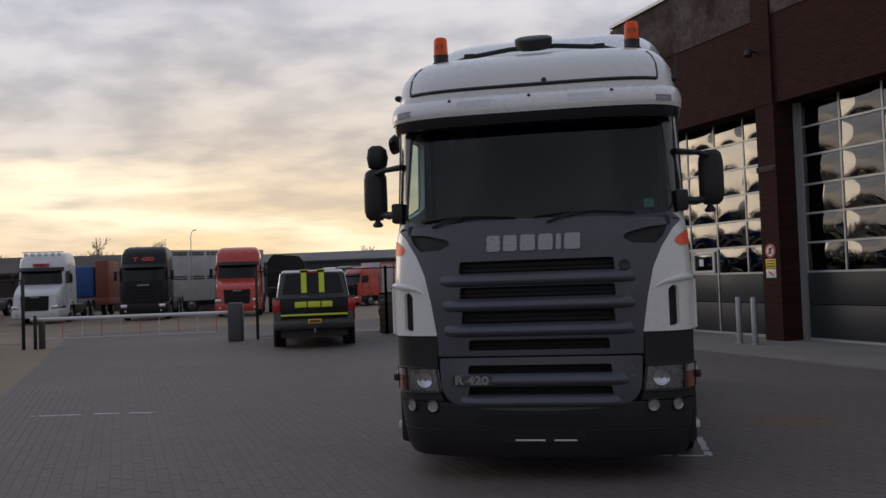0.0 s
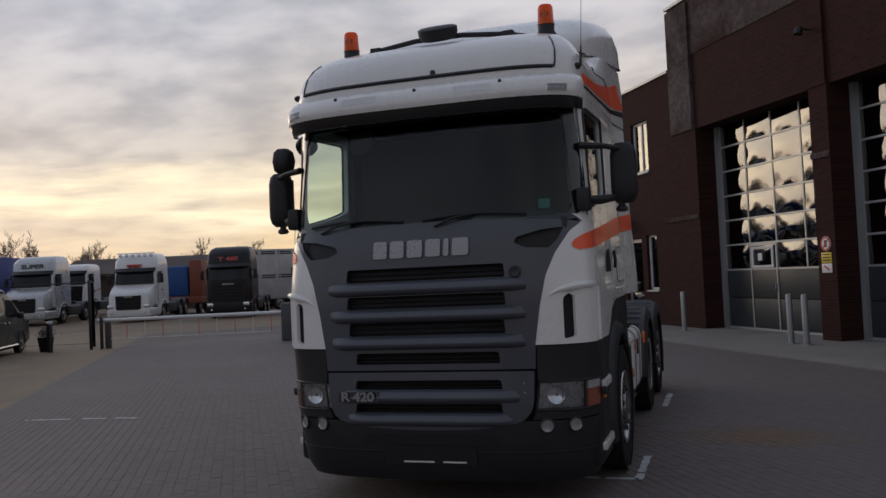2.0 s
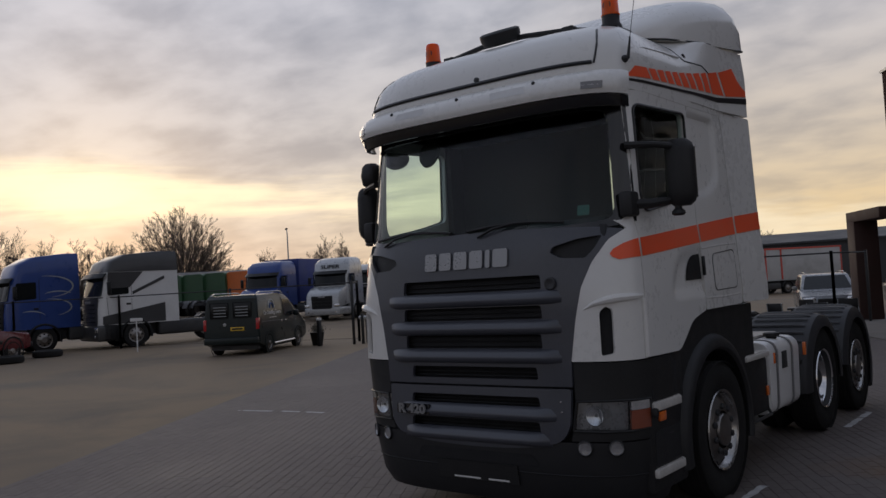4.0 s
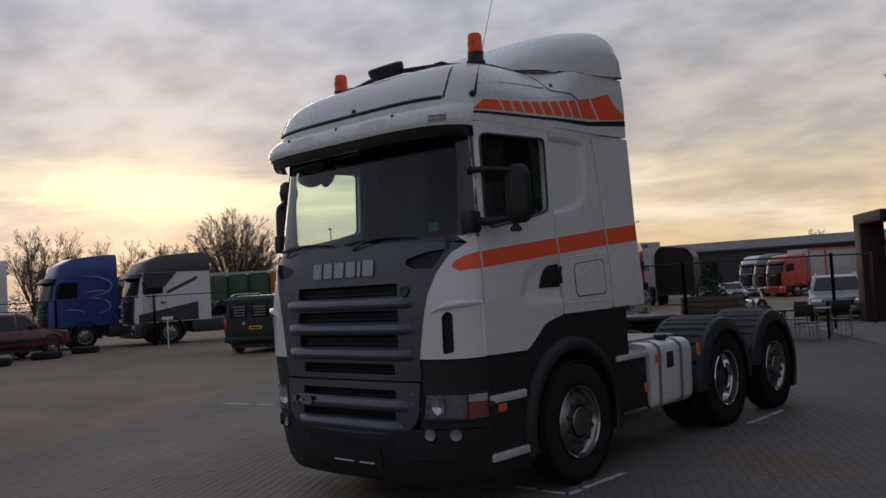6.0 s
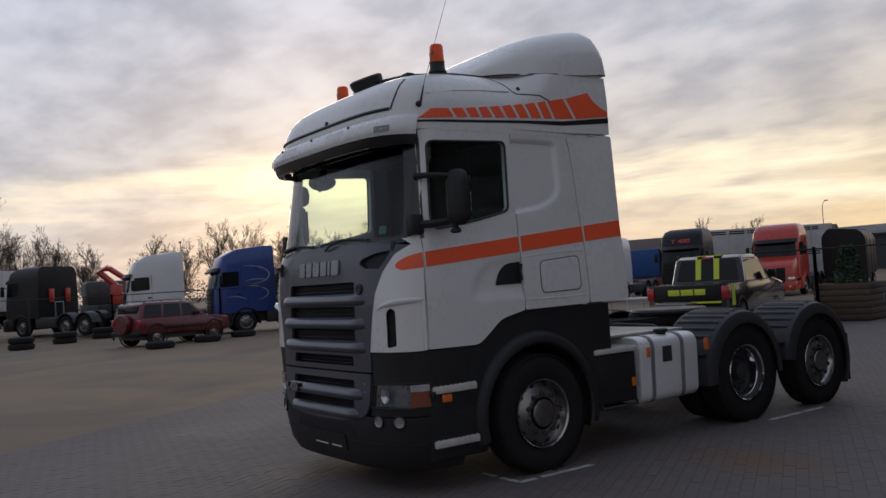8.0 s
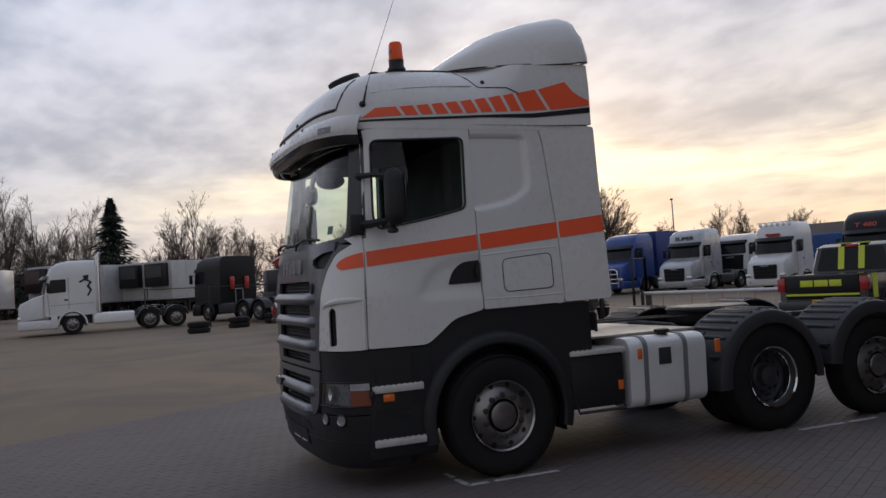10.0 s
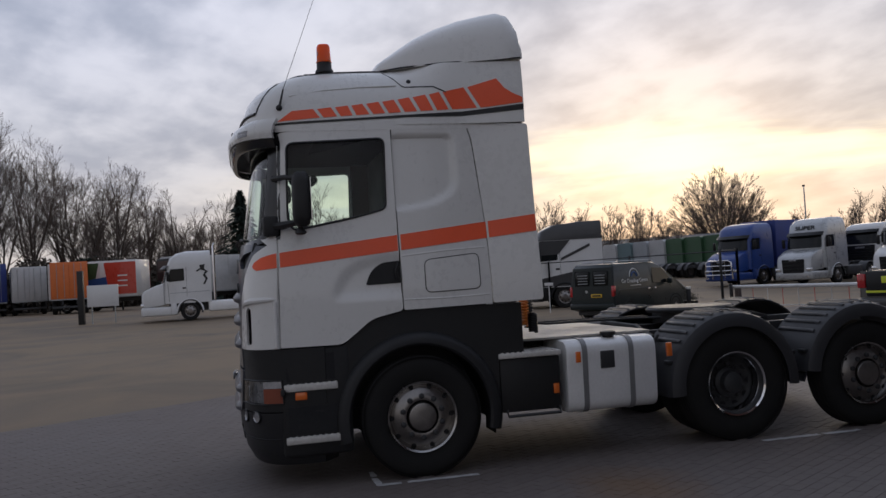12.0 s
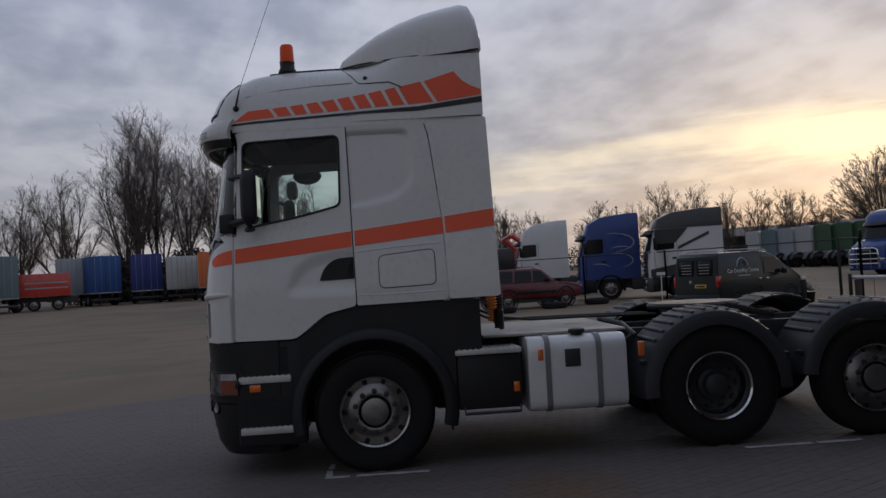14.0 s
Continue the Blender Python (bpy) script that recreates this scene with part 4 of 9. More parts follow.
# the grille
ROW_SLOTS = [(1.70, 1.80, 0.63), (1.495, 1.59, 0.63), (1.29, 1.39, 0.62), (1.075, 1.16, 0.57)]
LOW_SLOTS = [(0.885, 0.955, 0.58), (0.705, 0.785, 0.58)]
up = [(-0.823, 1.03), (-0.83, 1.20), (-0.875, 1.48), (-0.925, 1.70), (-0.995, 1.86), (-1.095, 2.01), (-1.165, 2.08), (-1.0, 2.105), (-0.5, 2.13), (0, 2.14), (0.5, 2.13), (1.0, 2.105), (1.165, 2.08), (1.095, 2.01), (0.995, 1.86), (0.925, 1.70), (0.875, 1.48), (0.83, 1.20), (0.823, 1.03)]
holes = [fillet([(-w, a), (-w + 0.01, b), (w - 0.01, b), (w, a)], 0.02) for a, b, w in ROW_SLOTS]
for s in (1, -1):
    eye = [(0.70, 1.945), (0.72, 1.985), (0.90, 2.03), (1.06, 2.045), (1.02, 1.965), (0.955, 1.895), (0.78, 1.905)]
    holes.append(fillet([(s * x, z) for x, z in eye], 0.02))
g_up = part("grille_upper", sheet(B(), up, nose(0.006), 0.10, holes, 0.03, iny), M_GREY, tractor, "dark grey front grille panel")
low = fillet([(-0.815, 1.015), (0.815, 1.015), (0.80, 0.75), (0.73, 0.655), (0.45, 0.600), (0, 0.585), (-0.45, 0.600), (-0.73, 0.655), (-0.80, 0.75)], [0.02, 0.02, 0.1, 0.1, 0.2, 0.2, 0.2, 0.1, 0.1])
holes = [fillet([(-w, a), (-w + 0.01, b), (w - 0.01, b), (w, a)], 0.02) for a, b, w in LOW_SLOTS]
g_low = part("grille_lower", sheet(B(), low, nose(0.012), 0.10, holes, 0.03, iny), M_GREY, tractor, "dark grey lower grille panel with two slots")
# dark backing sheet: shade behind the slots put into its colour
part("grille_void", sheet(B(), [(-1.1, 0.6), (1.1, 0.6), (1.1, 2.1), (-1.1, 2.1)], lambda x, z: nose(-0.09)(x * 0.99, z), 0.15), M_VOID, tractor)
for zc, w, par in ((1.645, 0.79, g_up), (1.44, 0.78, g_up), (1.235, 0.77, g_up), (0.835, 0.72, g_low), (0.665, 0.66, g_low)):
    bm = B()
    rows = []
    for i in range(25):
        x = -w + 2 * w * i / 24
        k = min(1.0, (w - abs(x)) / 0.09)
        prof = [(0.0, 0.054), (0.012, 0.050), (0.050, 0.004), (0.052, -0.012), (0.040, -0.034), (0.0, -0.052)]
        rows.append([nose(0.002 + o * k)(x, zc + dz * (0.80 + 0.20 * k)) for o, dz in prof])
    part("grille_bar", loft(bm, rows), M_GREY, par)
# mesh behind the slots
for a, b, w in ROW_SLOTS + LOW_SLOTS:
    bm = B()
    for k in range(3):
        z = a + (b - a) * (k + 0.5) / 3
        tube(bm, [nose(-0.045)(x * w, z) for x in (-1, -0.5, 0, 0.5, 1)], 0.006, 5)
    part("slot_mesh", bm, M_BLACKP, g_up if a > 1 else g_low)
for s in (1, -1):
    part("air_inlet", sheet(B(), [(s * x, z) for x, z in ((0.66, 1.87), (0.7, 2.06), (1.1, 2.08), (1.0, 1.87))], nose(-0.03), 0.1), M_BLACKP, g_up)
# the maker's name as six plain silver blocks
lx = -0.395
for wd in (0.125, 0.125, 0.135, 0.130, 0.055, 0.140):
    part("name_block", sheet(B(), fillet([(lx, 1.875), (lx + 0.008, 2.005), (lx + wd - 0.008, 2.005), (lx + wd - 0.012, 1.875)], 0.02), nose(0.022), 0.06, (), 0.018, iny), M_SILVER, g_up)
    lx += wd + 0.012
part("round_badge", lathe(B(), nose(0.008)(0.705, 1.735), (0, -1, 0), [(0.045, 0), (0.045, 0.012), (0.036, 0.016), (0.02, 0.010)], 24), M_STEEL, g_up, "small dark round badge")
mp_ = part("model_plate", sheet(B(), fillet([(-0.705, 0.800), (-0.705, 0.875), (-0.375, 0.875), (-0.375, 0.800)], 0.012), nose(0.052), 0.08, (), 0.02, iny), M_BLACK, g_low, "black model plate")
words("model_badge", "R 420", 0.092, 0.005, M_SILVER, mp_, pose(-0.54, nose(0.052)(-0.54, 0.838).y - 0.012, 0.838, 90, 0, -3.5), 0.004, 1.28, "raised silver model figures")
for x, z in ((-0.12, 0.63), (0.2, 0.62), (0.74, 0.86), (0.735, 0.93)):
    part("rivet", lathe(B(), nose(0.012)(x, z), (0, -1, 0), [(0.006, 0), (0.004, 0.003)], 8), M_CHROME, g_low)

# windscreen in its black surround
GL = fillet([(-1.115, 2.15), (-1.06, 2.93), (1.06, 2.93), (1.115, 2.15), (0.6, 2.115), (0, 2.105), (-0.6, 2.115)], [0.08, 0.1, 0.1, 0.08, 0.1, 0.1, 0.1])
gu = [(2 * by_x(x, z), z) for x, z in GL]
su = [(-2 * by_y(-1.15, 2.10), 2.13), (-2 * by_y(-1.11, 3.04), 3.04), (2 * by_y(-1.11, 3.04), 3.04), (2 * by_y(-1.15, 2.10), 2.13), (2 * by_x(1.05, 2.07), 2.09), (0.6, 2.085), (0, 2.08), (-0.6, 2.085), (-2 * by_x(1.05, 2.07), 2.09)]
scr = part("windscreen_surround", sheet(B(), su, corner(0.0), 0.09, [gu], 0.03, curvein), M_BLACK, tractor, "black windscreen surround and pillars")
part("windscreen", sheet(B(), gu, corner(-0.008), 0.12), M_GLASS, tractor, "tinted curved windscreen", 180)
for x0, x1 in ((-0.95, -0.15), (0.0, 0.8)):
    w = part("wiper", tube(B(), [nose(0.02)(x0 + (x1 - x0) * k / 8, 2.15 + 0.028 * math.sin(k / 8 * 3.1)) for k in range(9)], 0.012, 6), M_BLACKP, tractor)
    part("wiper_arm", tube(B(), [nose(0.02)(x0 + 0.1, 2.10), nose(0.05)(x0 + 0.25, 2.15), nose(0.03)((x0 + x1) / 2, 2.175)], 0.010, 6), M_BLACKP, w)
part("toll_sticker", sheet(B(), fillet([(0.88, 2.19), (0.88, 2.26), (0.96, 2.26), (0.96, 2.19)], 0.01), nose(-0.012), 0.1), make("green_sticker", (0.03, 0.12, 0.10), 0.5), tractor)
# sun visor: black shade under a white band
VIS = [(2.89, 1.205, -1.47, 3.4), (2.95, 1.215, -1.51, 3.6), (3.04, 1.225, -1.535, 3.8), (3.05, 1.23, -1.54, 3.8), (3.13, 1.225, -1.51, 3.6), (3.185, 1.205, -1.44, 3.4)]


def visor_point(a, z, out=0.0, tab=VIS):
    hw, yf, n = lerp(tab, z)
    th = abs(a) * math.pi / 2
    yc = -0.95
    x, y = (hw + out) * math.sin(th) ** (2 / n), yc - (yc - yf + out) * math.cos(th) ** (2 / n)
    return Vector((math.copysign(x, a), y, z))


AA = [i / 24 * 0.90 for i in range(-24, 25)]
def shell(zs, out, depth, mat, name, label=""):
    bm = B()
    rows = [[visor_point(a, z, out) for z in zs] + [visor_point(a, z, out - depth) for z in reversed(zs)] for a in AA]
    return part(name, loft(bm, rows), mat, tractor, label)
vis = shell([2.925, 2.95, 2.975, 2.998], 0.0, 0.03, M_BLACK, "sun_visor", "black sun visor")
band = shell([3.004, 3.03, 3.06, 3.09, 3.12, 3.15, 3.175], 0.006, 0.05, M_WHITE, "visor_band", "white band over the visor")
for s in (1, -1):
    part("marker_lamp", loft(B(), [[visor_point(s * a, z, o) for z, o in ((3.035, 0.012), (3.085, 0.012), (3.085, -0.02), (3.035, -0.02))] for a in (0.475, 0.52, 0.58, 0.64)]), M_SMOKE, band)
    part("panel_mark", sheet(B(), [(s * 0.30, 3.07), (s * 0.30, 3.125), (s * 0.58, 3.125), (s * 0.58, 3.07)], lambda x, z: visor_point(math.copysign(math.asin((abs(x) / 1.225) ** 1.8) / 1.5708, x), z, 0.008), 0.1), M_WHITE2, band)
for x in (-0.66, 0.0, 0.66):
    part("bolt", lathe(B(), visor_point(math.copysign(math.asin((abs(x) / 1.225) ** 1.8) / 1.5708, x), 3.135, 0.006), (0, -1, 0.5), [(0.014, 0), (0.012, 0.008), (0.006, 0.010)], 12), M_BLACKP, band)

# high roof
ROOF = [(3.06, 1.205, -1.35, 4.0), (3.18, 1.203, -1.42, 4.0), (3.3, 1.19, -1.4, 3.8), (3.4, 1.165, -1.36, 3.6), (3.47, 1.13, -1.305, 3.4), (3.53, 1.085, -1.22, 3.2), (3.58, 1.03, -1.105, 3.0), (3.62, 0.97, -0.935, 2.8), (3.655, 0.88, -0.675, 2.6), (3.685, 0.72, -0.265, 2.6), (3.7, 0.5, 0.085, 2.6)]


def roof_ring(z, out=0.0):
    hw, yf, n = lerp(ROOF, z)
    yc = max(-0.75, yf + 0.35)
    pts = []
    for i in range(-24, 25):
        th = i / 24 * math.pi / 2
        pts.append(Vector((math.copysign((hw + out) * abs(math.sin(th)) ** (2 / n), th), yc - (yc - yf + out) * math.cos(th) ** (2 / n), z)))
    top = max(0.0, (z - 3.4) / 0.3)
    yr = 1.10 - 0.02 * top
    return [Vector((-hw - out, yr, z))] + pts + [Vector((hw + out, yr, z))]


zs = [3.06, 3.12, 3.18, 3.24, 3.30, 3.35, 3.40, 3.435, 3.47, 3.50, 3.53, 3.555, 3.58, 3.60, 3.62, 3.64, 3.655, 3.67, 3.685, 3.695, 3.70]
roof = part("high_roof", loft(B(), [roof_ring(z) for z in zs]), M_WHITE, tractor, "white moulded high roof", 50)


def roof_side(s, y, z, out=0.0):
    hw, yf, n = lerp(ROOF, z)
    k = max(0.0, min(1.0, (y + 0.10) / 0.55))
    hw += (1.205 - 0.10 * max(0, z - 3.45) - hw) * k * k * (3 - 2 * k) + (0.006 if y > -0.1 else 0) + 0.11 * max(0.0, y - 0.55)
    yc = max(-0.75, yf + 0.35)
    k = max(0.0, min((yc - y) / (yc - yf), 0.999))
    return Vector((s * (hw + out) * (1 - k ** n) ** (1 / n), y, z))


def roof_front(x, z, out=0.0):
    hw, yf, n = lerp(ROOF, z)
    yc = max(-0.75, yf + 0.35)
    k = min(abs(x) / hw, 0.999)
    return Vector((x, yc - (yc - yf + out) * (1 - k ** n) ** (1 / n), z))


# the rear of the roof stays wide, up to the deflector
for s in (1, -1):
    rows = [[roof_side(s, y, z) for z in (3.105, 3.2, 3.3, 3.4, 3.47, 3.53, 3.58, 3.62, 3.655, 3.67)] + [Vector((s * 0.5, y, 3.675)), Vector((s * 0.5, y, 3.105))] for y in (-0.10, 0.0, 0.1, 0.2, 0.3, 0.4, 0.5, 0.7, 0.9, 1.09, 1.105)]
    part("roof_shoulder", loft(B(), rows), M_WHITE, roof)
part("roof_gap", tube(B(), [roof_front(x, 3.245, 0.003) for x in [i / 10 * 1.02 for i in range(-10, 11)]], 0.016, 6), M_INK, roof)
for s in (1, -1):
    seam = [roof_front(s * x, z, 0.002) for x, z in ((1.03, 3.24), (1.035, 3.29), (1.03, 3.38), (1.005, 3.46), (0.97, 3.52))]
    part("roof_seam", tube(B(), seam + [roof_side(s, -0.80, 3.60, 0.0) + Vector((-s * 0.08, 0, 0.01))], 0.008, 6), M_INK, roof)
    seam = [roof_side(s, y, z, 0.001) for y, z in ((-0.14, 3.625), (-0.06, 3.54), (0.0, 3.462), (0.03, 3.449), (0.15, 3.449), (0.28, 3.447), (0.367, 3.407), (0.392, 3.391))]
    part("roof_seam", tube(B(), seam, 0.006, 5), M_INK, roof)
    part("roof_edge", tube(B(), [roof_side(s, y, z, 0.002) for y, z in ((-0.80, 3.60), (-0.55, 3.625), (-0.3, 3.645), (-0.12, 3.65))], 0.012, 6), M_BLACKP, roof)
    part("swage", tube(B(), [roof_side(s, y, z, -0.004) for y, z in ((-1.0, 3.375), (-0.7, 3.425), (-0.4, 3.452), (-0.05, 3.468))], 0.012, 6), M_WHITE, roof)
    part("bolt", lathe(B(), roof_side(s, 0.07, 3.503, 0), (s, 0, 0.4), [(0.022, -0.01), (0.02, 0.008), (0.008, 0.010)], 12), M_BLACKP, roof)
    # orange foils on the roof's side
    ylow = lambda y: 3.150 + (y + 1.1) * 0.072 - 0.011 * (y + 1.1) ** 2
    yhi = lambda y: 3.237 + (y + 0.986) * 0.070 + 0.036 * (y + 0.986) ** 2
    f = lambda y, z, s=s: roof_side(s, y, z, 0.004)
    edges = [(-1.115, 3.146), (-0.986, 3.237)]
    cuts = ((-0.732, -0.786), (-0.581, -0.630), (-0.443, -0.484), (-0.293, -0.352), (-0.152, -0.207), (-0.009, -0.068), (0.136, 0.071), (0.287, 0.219), (0.428, 0.346), (0.690, 0.576))
    for lo_, hi_ in cuts:
        part("roof_foil", sheet(B(), [edges[0], edges[1], (hi_ - 0.017, yhi(hi_)), (lo_ - 0.017, ylow(lo_))], f, 0.1), M_ORANGE, roof, "orange foil flash")
        edges = [(lo_ + 0.017, ylow(lo_)), (hi_ + 0.017, yhi(hi_))]
    part("roof_foil", sheet(B(), [edges[0], edges[1], (0.864, 3.509), (0.897, 3.467), (0.935, 3.419), (1.008, 3.370), (1.097, 3.330), (1.095, 3.284)], f, 0.1), M_ORANGE, roof, "orange foil flash")
    part("roof_foil_line", sheet(B(), [(-1.167, 3.112), (-1.116, 3.134), (0.013, 3.191), (0.543, 3.214), (1.104, 3.270), (1.101, 3.218), (0.541, 3.172), (0.012, 3.168)], f, 0.1), M_INK, roof, "black foil line")
part("gap_plate", box(B(), -1.14, 1.14, 0.60, 0.84, 3.085, 3.118), M_INK, tractor)
for s in (1, -1):
    part("fairing_rim", box(B(), s * 1.215 - 0.03, s * 1.215 + 0.03, 0.84, 1.11, 3.084, 3.094), M_WHITE, tractor)
# wind deflector
ST = [(-0.22, 3.655, 3.675, 0.60), (-0.14, 3.655, 3.78, 0.88), (0.03, 3.655, 3.895, 1.01), (0.20, 3.66, 4.005, 1.09), (0.38, 3.665, 4.09, 1.14), (0.60, 3.67, 4.165, 1.20), (0.82, 3.68, 4.215, 1.235), (0.97, 3.69, 4.24, 1.26), (1.04, 3.69, 4.22, 1.265), (1.09, 3.69, 4.11, 1.27), (1.12, 3.69, 3.88, 1.265)]
rows = []
for y, z0, z1, w in ST:
    h = z1 - z0
    prof = []
    for i in range(17):
        th = math.pi * i / 16
        c, sn = math.cos(th), math.sin(th)
        prof.append(Vector((w * math.copysign(abs(c) ** 0.40, c), y, z0 + h * abs(sn) ** 0.55)))
    rows.append(prof)
part("wind_deflector", loft(B(), rows), M_WHITE, tractor, "white roof wind deflector", 60)
part("deflector_edge", tube(B(), [(1.272, 1.10, 3.694), (1.155, 0.4, 3.672), (1.015, 0.03, 3.662), (0.885, -0.14, 3.660), (0, -0.24, 3.688), (-0.885, -0.14, 3.660), (-1.015, 0.03, 3.662), (-1.145, 0.4, 3.672), (-1.272, 1.10, 3.694)], 0.008, 6), M_BLACKP, tractor)


def beacon(x, y, z):
    b = thing("beacon", TM @ pose(x, y, z), "orange rotating beacon with a black base on the roof bar", "beacon lamp", "roof beacons")
    part("base", lathe(B(), (0, 0, 0), (0, 0, 1), [(0.085, 0), (0.082, 0.02), (0.068, 0.04), (0.068, 0.10)], 20), M_BLACKP, b)
    part("dome", lathe(B(), (0, 0, 0.095), (0, 0, 1), [(0.071, 0), (0.071, 0.01), (0.066, 0.02), (0.061, 0.145), (0.05, 0.165), (0.02, 0.172)], 24), M_BEACON, b, "orange lens")
    part("reflector", lathe(B(), (0.0, -0.045, 0.17), (0, -1, 0), [(0.03, 0), (0.036, 0.012), (0.030, 0.014)], 14), make("beacon_shade", (0.25, 0.05, 0.01), 0.3), b)


for x in (-0.87, 0.87):
    beacon(x, -0.65, 3.645)
bar = part("roof_bar", tube(B(), [(-0.78, -0.70, 3.635), (-0.58, -0.78, 3.675), (-0.2, -0.84, 3.70), (0.2, -0.84, 3.70), (0.58, -0.78, 3.675), (0.80, -0.70, 3.635)], 0.022, 8), M_BLACKP, tractor)
for x in (-0.58, 0.58):
    part("bar_clamp", box(B(), x - 0.05, x + 0.05, -0.82, -0.74, 3.61, 3.70, 0.012), M_BLACKP, bar)
part("air_horn_cover", lathe(B(), (0.01, -0.86, 3.675), (0, -0.38, 1), [(0.12, 0), (0.15, 0.015), (0.165, 0.06), (0.165, 0.10), (0.14, 0.112), (0.05, 0.115)], 28), M_BLACKP, tractor, "round black roof unit")
part("hatch_bolt", lathe(B(), roof_front(0.12, 3.275, 0.0), (0, -1, 0.2), [(0.022, 0), (0.02, 0.012), (0.008, 0.014)], 12), M_BLACKP, roof)
an = part("aerial_mount", lathe(B(), roof_side(1, -1.09, 3.27, 0), (1, -0.4, 0.2), [(0.028, -0.01), (0.026, 0.015), (0.012, 0.03)], 14), M_BLACKP, roof)
p = roof_side(1, -1.09, 3.27, 0.03)
part("aerial_stub", tube(B(), [p, p + Vector((0.005, 0.04, 0.16))], [0.012, 0.006], 6), M_BLACKP, an)
part("aerial", tube(B(), [p + Vector((0.005, 0.04, 0.16)), p + Vector((0.0, 0.38, 1.05)), p + Vector((-0.02, 0.92, 2.1))], [0.0026, 0.002, 0.0012], 5), M_BLACKP, an)
part("aerial_mount", lathe(B(), roof_side(-1, -1.09, 3.27, 0), (-1, -0.4, 0.2), [(0.028, -0.01), (0.026, 0.03), (0.012, 0.05)], 14), M_BLACKP, roof)

# mirrors
for s in (1, -1):
    arm = part("mirror_arm", tube(B(), [(s * 1.16, -1.17, 2.655), (s * 1.34, -1.09, 2.645), (s * 1.47, -0.99, 2.62)], [0.028, 0.022, 0.022], 8), M_BLACKP, tractor)
    part("mirror_arm", tube(B(), [(s * 1.16, -1.22, 2.245), (s * 1.30, -1.12, 2.24), (s * 1.40, -1.0, 2.26)], [0.03, 0.035, 0.025], 8), M_BLACKP, tractor)
    body = B()
    zz = [2.215, 2.245, 2.30, 2.43, 2.58, 2.645, 2.672]
    sc = [0.55, 0.85, 1, 1, 0.98, 0.85, 0.55]
    rows = []
    for z, k in zip(zz, sc):
        rows.append([Vector((s * (1.46 + dx * k), -0.96 + dy * k, z)) for dx, dy in fillet([(-0.105, 0.065), (0.105, 0.065), (0.10, -0.05), (0.03, -0.09), (-0.09, -0.06)], 0.04, 3)])
    part("mirror_housing", loft(body, rows), M_BLACKP, arm, "black wing mirror")
    part("mirror_knob", lathe(B(), (s * 1.44, -0.98, 2.15), (0, 0, 1), [(0.03, 0), (0.048, 0.012), (0.045, 0.03), (0.025, 0.05), (0.025, 0.09)], 14), M_BLACKP, arm)
    part("mirror_glass", box(B(), s * 1.46 - 0.09, s * 1.46 + 0.09, -0.892, -0.888, 2.27, 2.62), M_MIRROR, arm)
    rows = [[Vector((s * (1.45 + dx * k), -0.92 + dy * k, z)) for dx, dy in fillet([(-0.095, 0.06), (0.095, 0.06), (0.07, -0.06), (-0.07, -0.06)], 0.04, 3)] for z, k in ((2.68, 0.55), (2.705, 0.95), (2.785, 1.12), (2.865, 0.95), (2.895, 0.55))]
    if s < 0:
        part("upper_mirror", loft(B(), rows), M_BLACKP, arm, "small upper mirror")
        part("kerb_mirror", loft(B(), [[Vector((-1.31 + dx, -0.72 + 0.17 * k * math.cos(th), 2.935 + dx * 0.5 + 0.085 * k * math.sin(th))) for th in [6.2832 * i / 20 for i in range(20)]] for dx, k in ((-0.045, 0.6), (-0.035, 0.9), (0.0, 1.0), (0.03, 0.9), (0.035, 0.6))]), M_BLACKP, tractor, "oval kerb mirror")
        part("mirror_arm", tube(B(), [(-1.20, -0.86, 3.02), (-1.28, -0.80, 2.99), (-1.30, -0.74, 2.95)], 0.016, 6), M_BLACKP, tractor)
    part("mirror_bracket", box(B(), s * 1.19 - 0.05, s * 1.19 + 0.05, -1.28, -1.15, 2.16, 2.33, 0.02), M_BLACKP, tractor)

